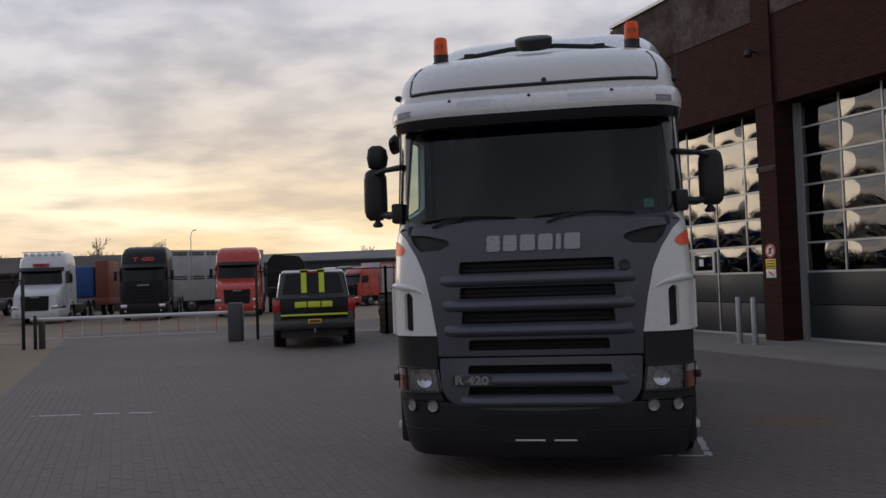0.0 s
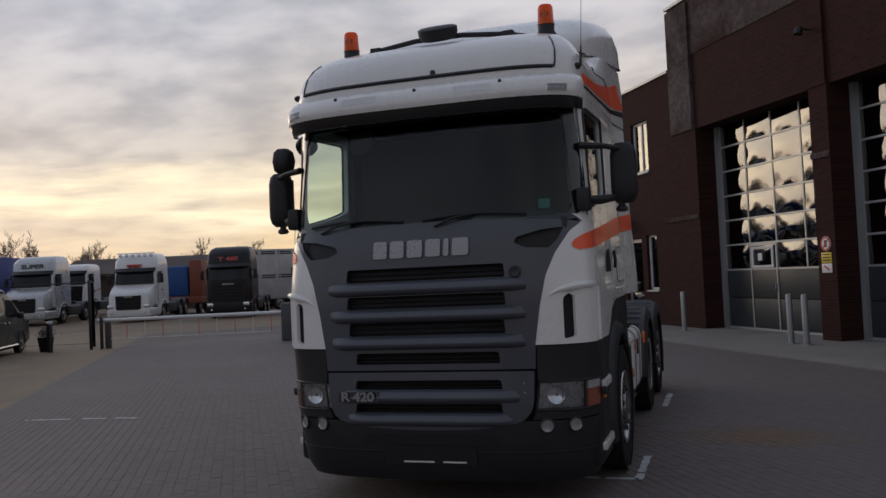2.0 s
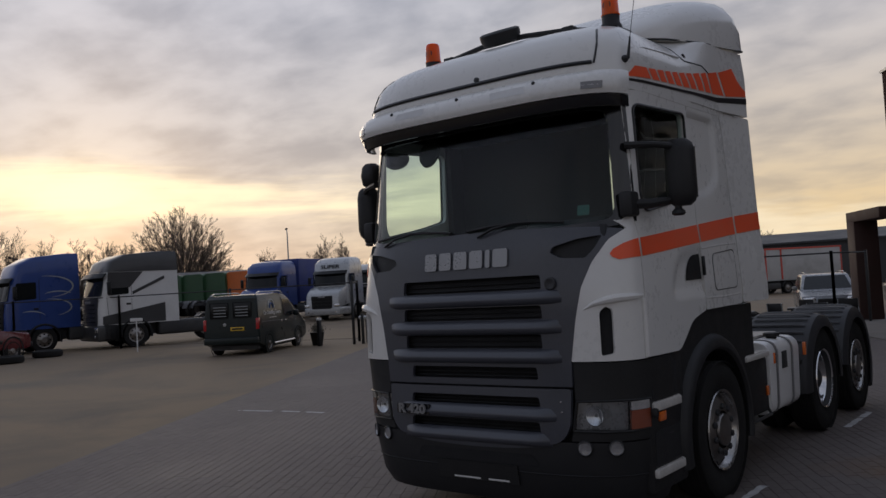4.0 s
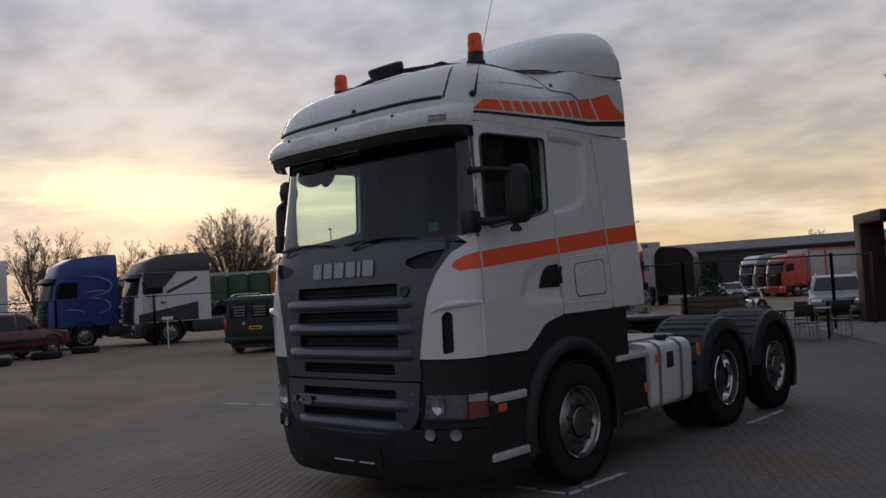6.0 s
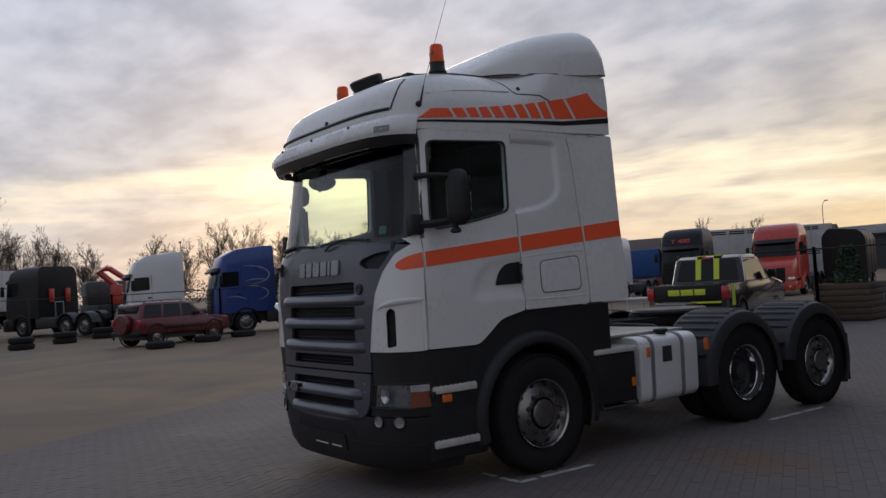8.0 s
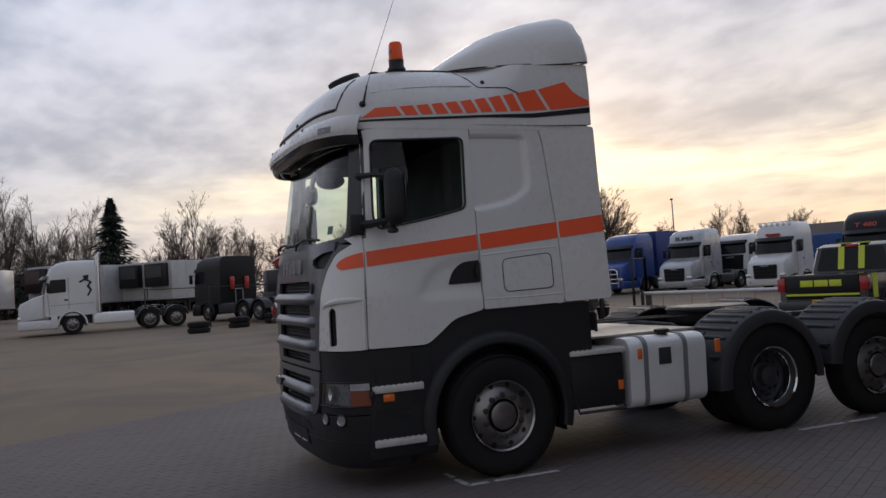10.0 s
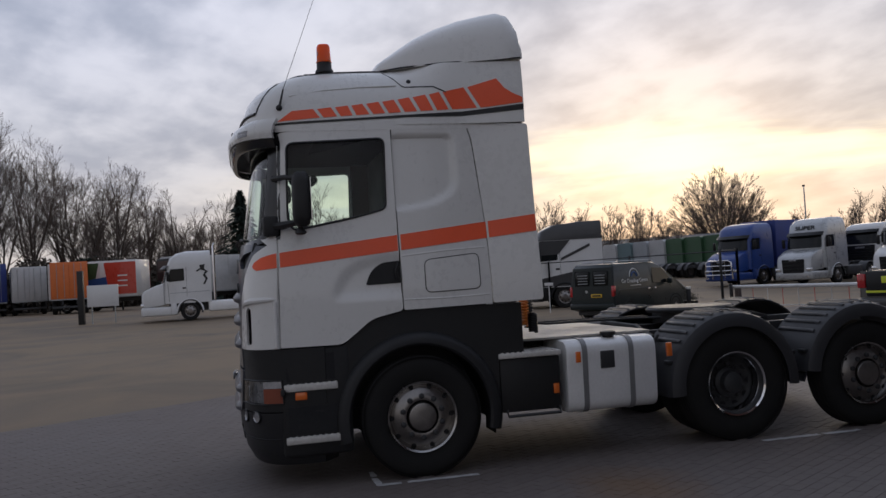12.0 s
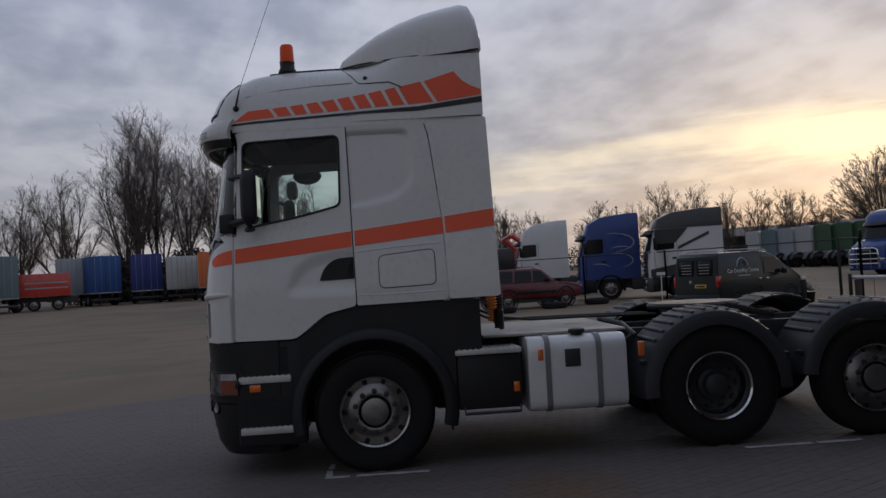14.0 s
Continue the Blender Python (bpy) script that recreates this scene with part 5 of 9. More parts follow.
# bumper, steps and lamps
bm = B()
loft(bm, [[cab_point(a, z, 0.0) for a in [i / 24 for i in range(-24, 25)]] + [Vector((1.0, -0.72, z)), Vector((-1.0, -0.72, z))] for z in (0.20, 0.235, 0.30, 0.42, 0.435, 0.55, 0.655)])
bump = part("bumper", bm, M_BUMPER, tractor, "dark grained plastic front bumper", 35)
# shade of the crease drawn as a thin dark line
part("bumper_crease", tube(B(), [cab_point(a, 0.428, 0.002) for a in [i / 24 for i in range(-24, 25)]], 0.006, 5), M_VOID, bump)
for s in (1, -1):
    f = corner(0.0)
    sgn = lambda pl, s=s: [(s * u, z) for u, z in pl]
    top = [(2 * by_x(0.835, 0.93), 0.94), (2 * by_x(0.835, 1.19), 1.19), (2.06, 1.19), (2.06, 0.665), (2 * by_x(0.80, 0.70), 0.665), (2 * by_x(0.82, 0.75), 0.735), (1.80, 0.735), (1.80, 0.93)]
    part("step_well_cover", sheet(B(), sgn(top), corner(-0.004), 0.09, (), 0.03, curvein), M_BLACKP, tractor)
    a0, a1, a2 = by_x(0.835, 0.85), by_x(1.165, 0.85), 0.86
    frame_ = [(2 * a0, 0.74), (2 * a0, 0.925), (2 * a1, 0.93), (2 * a1, 0.735)]
    hl = part("headlamp", sheet(B(), sgn(frame_), corner(-0.04), 0.05), M_DIMREF, tractor, "rectangular headlamp with clear cover")
    part("lamp_lens", sheet(B(), sgn(frame_), corner(0.004), 0.06), M_COVER, hl, smooth=180)
    part("bulb_reflector", lathe(B(), nose(-0.034)(s * 0.955, 0.835), (0, -1, 0), [(0.012, 0), (0.04, 0.005), (0.064, 0.022)], 24, False), M_LENS, hl)
    part("lens_rib", tube(B(), [nose(-0.012)(s * 0.995, 0.75), nose(-0.012)(s * 1.0, 0.915)], 0.004, 5), M_SMOKE, hl)
    part("lamp_rim", tube(B(), [cab_point(s * a, z, 0.004) for a, z in ((a0, 0.735), (a0, 0.93), ((a0 + a1) / 2, 0.935), (a1, 0.935), (a2, 0.93), (a2, 0.735), (a1, 0.73), ((a0 + a1) / 2, 0.73), (a0, 0.735))], 0.009, 6), M_BLACKP, hl)
    part("clear_lens", sheet(B(), sgn([(2 * a1 + 0.010, 0.868), (2 * a1 + 0.010, 0.925), (2 * a2, 0.925), (2 * a2, 0.868)]), corner(0.004), 0.05, (), 0.03, curvein), M_LENS, hl, "clear upper lamp lens")
    part("indicator_lens", sheet(B(), sgn([(2 * a1 + 0.010, 0.74), (2 * a1 + 0.010, 0.865), (2 * a2, 0.865), (2 * a2, 0.74)]), corner(0.004), 0.05, (), 0.03, curvein), make("indicator_amber", (0.24, 0.066, 0.035), 0.15, coat=0.8), hl, "dark amber indicator lens")
    for x, r in ((0.885, 0.050), (1.075, 0.050)):
        c, c2 = cab_point(s * by_x(x, 0.62), 0.62, -0.012), cab_point(s * by_x(x, 0.62), 0.62, 0.05)
        ax_ = tuple(c2 - c)
        fo = part("fog_lamp", lathe(B(), c, ax_, [(r, 0.0), (r, 0.018), (r * 0.86, 0.024), (r * 0.75, 0.016), (0.02, 0.014)], 24), M_FOG, bump, "round fog lamp")
        part("fog_ring", lathe(B(), c, ax_, [(r * 1.12, 0.0), (r * 1.12, 0.022), (r * 0.98, 0.027), (r * 0.98, 0)], 24, False), M_BLACKP, fo)
    part("side_marker", box(B(), s * 1.262 - 0.024, s * 1.262 + 0.024, -1.205, -1.165, 0.80, 0.86, 0.012), M_BLACKP, tractor)
    # entry steps cut into the flank
    well = part("entry_steps", box(B(), min(s * 1.10, s * 1.236), max(s * 1.10, s * 1.236), -1.20, -0.60, 0.27, 1.20, 0.04), M_BLACKP, tractor)
    for z in (0.385, 0.83):
        bmx = B()
        x0, x1 = sorted((s * 1.15, s * 1.262))
        box(bmx, x0, x1, -1.175, -0.72, z, z + 0.06, 0.010)
        for k in range(9):
            yk = -1.15 + k * 0.05
            box(bmx, x0 + 0.01, x1 - 0.01, yk, yk + 0.02, z + 0.06, z + 0.066)
        part("step_tread", bmx, M_TREAD, well, "bright aluminium step tread", 30)
        x0, x1 = sorted((s * 1.20, s * 1.2395))
        # solid dark block drawn for the shade inside the step opening
        part("step_shade_block", box(B(), x0, x1, -1.15, -0.74, z + 0.085, z + 0.31), M_VOID, well)
    part("side_repeater", box(B(), s * 1.245 - 0.012, s * 1.245 + 0.012, -1.085, -0.985, 0.755, 0.82, 0.008), M_AMBER, tractor, "amber side lamp")
plate = part("number_plate_holder", sheet(B(), [(-0.36, 0.33), (0.36, 0.33), (0.36, 0.47), (-0.36, 0.47)], nose(0.012), 0.12, (), 0.012, iny), M_BLACKP, bump)
for x0, x1 in ((-0.21, 0.03), (0.10, 0.28)):
    part("text_bar", sheet(B(), [(x0, 0.345), (x1, 0.345), (x1, 0.358), (x0, 0.358)], nose(0.0155), 0.12), M_SIGNW, plate)
# dark sheet on the bumper for the intake's shaded opening
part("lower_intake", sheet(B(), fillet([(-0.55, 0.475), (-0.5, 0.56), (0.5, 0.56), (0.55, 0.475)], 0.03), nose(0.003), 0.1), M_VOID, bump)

# front wings and the black skirt below the cab
for s in (1, -1):
    prof = [(-0.62, 1.215), (-0.50, 1.31), (-0.38, 1.405), (-0.10, 1.455), (0.98, 1.46), (0.98, 0.98), (0.74, 0.98), (0.73, 0.40)]
    arch = [(0.66 * math.cos(a), 0.52 + 0.655 * math.sin(a)) for a in [radians(d) for d in range(-8, 189, 14)]]
    outline = prof + arch + [(-0.66, 0.36), (-0.66, 1.19)]
    bm = B()
    x0, x1 = sorted((s * 0.60, s * 1.225))
    slab(bm, outline, x0, x1)
    wing = part("front_wing", bm, M_BLACKP, tractor, "black plastic wheel housing", 30)
    rows = []
    for dg in range(-14, 200, 8):
        a = radians(dg)
        c, sn = math.cos(a), math.sin(a)
        rows.append([Vector((s * x, r * c, 0.52 + r * sn)) for x, r in ((1.16, 0.625), (1.265, 0.625), (1.285, 0.645), (1.285, 0.685), (1.265, 0.72), (1.22, 0.75), (1.16, 0.755))])
    part("wing_lip", loft(B(), rows), M_BUMPER, wing, "dark rounded wheel arch lip")
    part("mud_flap", box(B(), min(s * 0.90, s * 1.18), max(s * 0.90, s * 1.18), 0.675, 0.69, 0.30, 0.62, 0.006), M_RUBBER, wing)
part("underbody", box(B(), -0.6, 0.6, -1.2, 1.0, 0.55, 1.22, 0.02), M_STEEL, tractor)
part("cab_floor", box(B(), -1.19, 1.19, -1.25, 0.95, 1.40, 1.47), M_VOID, tractor)
part("cab_back", box(B(), -1.20, 1.20, 0.66, 0.72, 1.45, 3.12), M_WHITE2, tractor)
# cab inside
for s in (1, -1):
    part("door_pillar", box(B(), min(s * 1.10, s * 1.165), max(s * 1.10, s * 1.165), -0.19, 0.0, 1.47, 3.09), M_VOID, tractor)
part("bunk_wall", box(B(), -1.16, 1.16, 0.0, 0.04, 1.47, 3.08), M_TRIM, tractor)
part("headliner", box(B(), -1.15, 1.15, -1.28, 0.0, 3.06, 3.09), M_TRIM, tractor)
part("dashboard", slab(B(), [(-1.38, 2.06), (-1.36, 2.12), (-1.05, 2.10), (-0.93, 2.02), (-0.90, 1.6), (-1.38, 1.6)], -1.08, 1.08, 0.02), M_SEAT, tractor)
part("instrument_hood", slab(B(), [(-1.2, 2.10), (-1.1, 2.19), (-0.95, 2.17), (-0.92, 2.05)], 0.30, 0.95, 0.02), M_SEAT, tractor)
wheel_c, tilt_ = Vector((0.62, -0.72, 2.10)), Vector((0, -0.55, 0.83))
u_, w_ = frame_of(tilt_)
circ = [wheel_c + (u_ * math.cos(a) + w_ * math.sin(a)) * 0.225 for a in [2 * math.pi * k / 28 for k in range(29)]]
sw = part("steering_wheel", tube(B(), circ, 0.016, 8), M_BLACKP, tractor)
for a in (0.2, 2.2, 4.2):
    part("spoke", tube(B(), [wheel_c, wheel_c + (u_ * math.cos(a) + w_ * math.sin(a)) * 0.22], 0.014, 6), M_BLACKP, sw)
part("wheel_hub", lathe(B(), wheel_c - tilt_ * 0.04, tilt_, [(0.07, 0), (0.08, 0.03), (0.05, 0.05)], 16), M_BLACKP, sw)
part("steering_column", tube(B(), [wheel_c, wheel_c + Vector((0, -0.28, -0.35))], 0.05, 8), M_BLACKP, sw)
for x in (-0.62, 0.62):
    st = part("seat_cushion", box(B(), x - 0.25, x + 0.25, -0.62, -0.14, 1.72, 1.90, 0.05), M_SEAT, tractor)
    b2 = box(B(), x - 0.24, x + 0.24, -0.10, 0.04, 1.85, 2.42, 0.05)
    bmesh.ops.rotate(b2, cent=(x, -0.1, 1.85), matrix=Matrix.Rotation(radians(-10), 3, "X"), verts=b2.verts)
    part("seat_back", b2, M_SEAT, st)
    part("seat_base", box(B(), x - 0.18, x + 0.18, -0.56, -0.2, 1.47, 1.72), M_BLACKP, st)
part("inside_mirror", lathe(B(), (-0.62, -1.12, 2.86), (0.15, 1, -0.25), [(0.03, 0), (0.11, 0.01), (0.12, 0.03), (0.10, 0.045)], 20), M_BLACKP, tractor)

# wheels
WH = {}


def wheel_mesh(kind):
    """Tyre and rim about the origin, axle along x, outer side towards +x."""
    R, RR = (0.544 if kind == "deep" else 0.525), 0.302
    tyre = lathe(B(), (0, 0, 0), (1, 0, 0), [(RR, -0.27), (0.40, -0.30), (0.49, -0.285), (R - 0.006, -0.255), (R, -0.20), (R, -0.06), (R - 0.006, -0.03), (0.505, -0.012), (0.46, 0.0), (0.40, 0.0), (0.345, -0.012), (RR + 0.012, -0.022), (RR, -0.03)], 56, False)
    lug = B()
    for k in range(5):
        x = -0.235 + k * 0.05
        lathe(lug, (x, 0, 0), (1, 0, 0), [(R - 0.002, 0.0), (R + 0.004, 0.004), (R + 0.004, 0.034), (R - 0.002, 0.038)], 56, False)
    if kind == "convex":
        rim = lathe(B(), (0, 0, 0), (1, 0, 0), [(RR, -0.26), (RR, -0.03), (0.312, -0.012), (0.308, -0.004), (0.296, -0.012), (0.287, -0.06), (0.270, -0.068), (0.195, -0.016), (0.16, -0.010), (0.145, -0.014)], 48, False)
    else:
        rim = lathe(B(), (0, 0, 0), (1, 0, 0), [(RR, -0.26), (RR, -0.03), (0.312, -0.012), (0.308, -0.004), (0.292, -0.014), (0.282, -0.05), (0.268, -0.06), (0.262, -0.10), (0.255, -0.155), (0.24, -0.17), (0.21, -0.185), (0.17, -0.19), (0.15, -0.19)], 48, False)
    return tyre, lug, rim


def add_wheel(x, y, s, kind):
    key = kind
    z = 0.542 if kind == "deep" else 0.522
    if key not in WH:
        ty, lg, rm = wheel_mesh(kind)
        holder = new("wheel")
        part("tyre", ty, M_RUBBER, holder), part("tread", lg, M_RUBBER, holder)
        rim = part("rim", rm, M_ALLOY if kind == "convex" else M_STEEL, holder, "polished alloy rim")
        part("rim_lip", lathe(B(), (0, 0, 0), (1, 0, 0), [(0.304, -0.03), (0.314, -0.012), (0.310, -0.002), (0.294, -0.012), (0.283, -0.05), (0.268, -0.061), (0.264, -0.075)] + ([(0.258, -0.10), (0.250, -0.118), (0.246, -0.135)] if kind == "deep" else []), 48, False), M_CHROME if kind == "deep" else M_RIMLIP, rim, "bright rim lip")
        for k in range(10):
            a = 2 * math.pi * k / 10
            c, sn = math.cos(a), math.sin(a)
            if kind == "convex":
                # rim holes are dark discs, their shade given by colour
                part("vent_shade_disc", lathe(B(), (-0.0635, 0.262 * c, 0.262 * sn), (1, 0.69 * c, 0.69 * sn), [(0.021, 0), (0.021, 0.0085), (0.016, 0.0075)], 12), M_VOID, rim)
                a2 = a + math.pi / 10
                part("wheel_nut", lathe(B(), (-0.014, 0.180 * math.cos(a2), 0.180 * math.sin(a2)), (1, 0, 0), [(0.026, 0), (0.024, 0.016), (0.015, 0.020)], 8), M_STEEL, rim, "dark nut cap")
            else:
                part("vent_shade_disc", lathe(B(), (-0.186, 0.225 * c, 0.225 * sn), (1, 0, 0), [(0.03, 0), (0.03, 0.012), (0.02, 0.010)], 12), M_VOID, rim)
                a2 = a + math.pi / 10
                part("wheel_nut", lathe(B(), (-0.19, 0.17 * math.cos(a2), 0.17 * math.sin(a2)), (1, 0, 0), [(0.018, 0), (0.016, 0.03), (0.008, 0.034)], 6), M_STEEL, rim)
        if kind == "convex":
            part("hub_cap", lathe(B(), (-0.02, 0, 0), (1, 0, 0), [(0.128, -0.005), (0.126, 0.014), (0.120, 0.024), (0.108, 0.028), (0.04, 0.030)], 28), M_ALLOY, holder)
        else:
            part("hub", lathe(B(), (-0.19, 0, 0), (1, 0, 0), [(0.15, 0), (0.145, 0.03), (0.11, 0.05), (0.10, 0.12), (0.06, 0.14)], 20), M_STEEL, holder)
        part("brake_drum", lathe(B(), (0, 0, 0), (1, 0, 0), [(0.29, -0.26), (0.27, -0.2), (0.1, -0.2)], 20), M_STEEL, holder)
        WH[key] = holder
        holder.parent = tractor
        holder.matrix_basis = pose(x, y, z, 0, 0, 0 if s > 0 else 180)
        return holder
    return copy_thing(WH[key], pose(x, y, z, 0, 0, 0 if s > 0 else 180))


for s in (1, -1):
    add_wheel(s * 1.285, 0.0, s, "convex")
    add_wheel(s * 1.245, 3.115, s, "deep")
    add_wheel(s * 1.245, 4.59, s, "convex")
    # the inner twin tyre of the driven axle
    part("twin_tyre", lathe(B(), (s * 0.60, 3.115, 0.522), (s, 0, 0), [(0.30, 0), (0.45, -0.01), (0.52, 0.03), (0.525, 0.2), (0.46, 0.28), (0.30, 0.28)], 40), M_RUBBER, tractor)
part("axle", tube(B(), [(-1.0, 0, 0.50), (1.0, 0, 0.50)], 0.06, 10), M_STEEL, tractor)
part("axle", tube(B(), [(-1.0, 3.115, 0.52), (1.0, 3.115, 0.52)], 0.09, 10), M_STEEL, tractor)
part("axle", tube(B(), [(-1.0, 4.59, 0.50), (1.0, 4.59, 0.50)], 0.06, 10), M_STEEL, tractor)
# unseen underside blocks, added to keep light off the ground below
part("gearbox_light_block", box(B(), -0.36, 0.36, 0.55, 2.25, 0.36, 0.98, 0.06), M_STEEL, tractor)
part("silencer_light_block", box(B(), -1.12, -0.52, 0.80, 2.28, 0.27, 0.42, 0.05), M_STEEL, tractor)
part("sump_light_block", box(B(), -0.32, 0.32, -0.70, 0.50, 0.30, 0.70, 0.06), M_STEEL, tractor)
part("differential", lathe(B(), (0, 2.9, 0.54), (0, 1, 0), [(0.08, -0.1), (0.2, 0), (0.24, 0.15), (0.22, 0.3), (0.1, 0.38)], 20), M_STEEL, tractor)

# frame, tanks, deck
for s in (1, -1):
    part("chassis_rail", box(B(), s * 0.42 - 0.04, s * 0.42 + 0.04, -0.9, 5.25, 0.78, 1.05, 0.01), M_STEEL, tractor)
for y in (1.2, 2.2, 3.6, 4.2, 5.2):
    part("cross_member", box(B(), -0.40, 0.40, y - 0.05, y + 0.05, 0.84, 1.0, 0.01), M_STEEL, tractor)
bm = B()
box(bm, -0.80, 1.0, 1.02, 2.35, 1.083, 1.105, 0.004)
for i in range(36):
    for j in range(8):
        x, y = -0.70 + j * 0.215, 1.06 + i * 0.036
        k = 0.035 if (i + j) % 2 else -0.035
        bm.faces.new([bm.verts.new(q) for q in ((x - k - 0.006, y - 0.012, 1.1075), (x - k + 0.006, y - 0.012, 1.1075), (x + k + 0.006, y + 0.012, 1.1075), (x + k - 0.006, y + 0.012, 1.1075))])
part("deck_plate", bm, make("worn_deck_plate", (0.40, 0.38, 0.35), 0.55, 0.2, var=0.3, scale=3, fine=40, dirt=0.6), tractor, "chequered aluminium deck plate", 0)
sb = part("battery_box", box(B(), 0.62, 1.215, 0.745, 1.325, 0.47, 0.955, 0.02), M_BLACKP, tractor)
bm = box(B(), 0.62, 1.245, 0.735, 1.33, 0.958, 1.005, 0.01)
for k in range(11):
    box(bm, 0.95, 1.235, 0.76 + k * 0.05, 0.785 + k * 0.05, 1.005, 1.013)
part("box_tread", bm, M_TREAD, sb, "ribbed aluminium box lid", 30)
part("box_step", tube(B(), [(1.2, 0.80, 0.50), (1.235, 0.80, 0.44), (1.235, 1.30, 0.44), (1.2, 1.30, 0.50)], 0.015, 6), M_STEEL, sb)
part("side_lamp", box(B(), 1.214, 1.235, 1.245, 1.30, 0.61, 0.70, 0.008), M_AMBER, sb)
M_STRAP = make("grey_tank_strap", (0.24, 0.24, 0.245), 0.45, 0.3)
sec = fillet([(0.60, 0.405), (1.215, 0.405), (1.235, 1.075), (0.60, 1.075)], [0.10, 0.11, 0.14, 0.10], 6)
rows = [[Vector((0.92 + (x - 0.92) * k, y, 0.74 + (z - 0.74) * k)) for x, z in sec] for y, k in ((1.385, 0.93), (1.39, 0.98), (1.41, 1.0), (2.265, 1.0), (2.285, 0.98), (2.29, 0.93))]
tank = part("fuel_tank", loft(B(), rows), M_TANK, tractor, "rounded aluminium fuel tank", 50)
for y in (1.565, 2.03):
    line = [Vector((0.92 + (x - 0.92) * 1.012, y, 0.74 + (z - 0.74) * 1.012)) for x, z in sec]
    rows = [[p + Vector((0, dy, 0)) + (p - Vector((0.92, y, 0.74))).normalized() * o for dy, o in ((-0.025, 0), (-0.025, 0.006), (0.025, 0.006), (0.025, 0))] for p in line + line[:1]]
    part("tank_strap", loft(B(), rows), M_STRAP, tank)
part("tank_cap", lathe(B(), (1.10, 1.865, 1.07), (0, 0, 1), [(0.05, 0), (0.05, 0.02), (0.075, 0.025), (0.075, 0.055), (0.05, 0.062)], 24), M_BLACKP, tank)
part("tank_lamp", box(B(), 1.222, 1.24, 1.475, 1.525, 0.87, 0.97, 0.006), M_AMBER, tank)
part("tank_label", box(B(), 1.215, 1.239, 1.72, 1.86, 0.80, 0.96, 0.006), M_STEEL, tank)
sec2 = [(-x, z) for x, z in sec]
rows = [[Vector((x, y, z)) for x, z in sec2] for y in (0.9, 2.2)]
part("air_tank", loft(B(), rows), M_STEEL, tractor)

# mudguards with ribbed crowns
for s in (1, -1):
    for yc, d0, d1, w0 in ((3.115, -4, 186, 0.60), (4.59, -30, 176, 0.60)):
        rows = []
        Rm = 0.705
        for dg in range(d0, d1 + 1, 5):
            a = radians(dg)
            c, sn = math.cos(a), math.sin(a)
            rows.append([Vector((s * x, yc + r * c, 0.535 + r * sn)) for x, r in ((w0, Rm - 0.02), (w0, Rm), (1.17, Rm), (1.238, Rm - 0.02), (1.268, Rm - 0.07), (1.270, Rm - 0.145), (1.258, Rm - 0.145), (1.205, Rm - 0.05), (w0 + 0.02, Rm - 0.02))])
        g = part("mudguard", loft(B(), rows), M_MUD, tractor, "dark ribbed plastic mudguard")
        for dg in range(42, 142, 9):
            a = radians(dg)
            c, sn = math.cos(a), math.sin(a)
            t = Vector((0, -sn, c)) * 0.019
            pts = [Vector((s * x, yc + r * c, 0.535 + r * sn)) for x, r in ((w0 + 0.03, Rm + 0.001), (w0 + 0.06, Rm + 0.013), (1.10, Rm + 0.013), (1.185, Rm + 0.002))]
            part("rib", loft(B(), [[p - t, p - t * 0.5 + Vector((0, c, sn)) * 0.008, p + t * 0.5 + Vector((0, c, sn)) * 0.008, p + t] for p in pts]), M_MUD, g)
        for dg in (20, 160):
            a = radians(dg)
            part("clip", box(B(), s * 1.15 - 0.05, s * 1.15 + 0.05, yc + Rm * math.cos(a) - 0.03, yc + Rm * math.cos(a) + 0.03, 0.535 + Rm * math.sin(a) - 0.01, 0.535 + Rm * math.sin(a) + 0.03, 0.008), M_BLACKP, g)
    part("mud_flap", box(B(), min(s * 0.62, s * 1.25), max(s * 0.62, s * 1.25), 5.22, 5.24, 0.22, 0.80, 0.006), M_RUBBER, tractor)
    part("rear_lamp", box(B(), min(s * 0.55, s * 1.0), max(s * 0.55, s * 1.0), 5.25, 5.32, 0.72, 0.86, 0.015), M_REDLENS, tractor)
part("guard_lamp", box(B(), 1.232, 1.262, 2.385, 2.44, 0.86, 0.99, 0.008), M_AMBER, tractor)
part("tank_pipe", tube(B(), [(1.15, 2.30, 1.0), (1.12, 2.37, 1.05), (1.0, 2.42, 1.02)], 0.015, 6), M_BLACKP, tractor)
# fifth wheel
fw = part("coupling_plate", lathe(B(), (0, 3.35, 1.20), (0, 0, 1), [(0.1, 0), (0.46, 0.0), (0.47, 0.03), (0.45, 0.055), (0.12, 0.06)], 40), M_STEEL, tractor, "greasy black coupling plate")
part("coupling_ramp", slab(B(), [(3.5, 1.20), (3.55, 1.25), (4.05, 1.12), (4.05, 1.07)], -0.42, -0.08, 0.006), M_STEEL, fw)
part("coupling_ramp", slab(B(), [(3.5, 1.20), (3.55, 1.25), (4.05, 1.12), (4.05, 1.07)], 0.08, 0.42, 0.006), M_STEEL, fw)
part("coupling_stand", box(B(), -0.5, 0.5, 3.15, 3.55, 1.05, 1.20, 0.02), M_STEEL, fw)
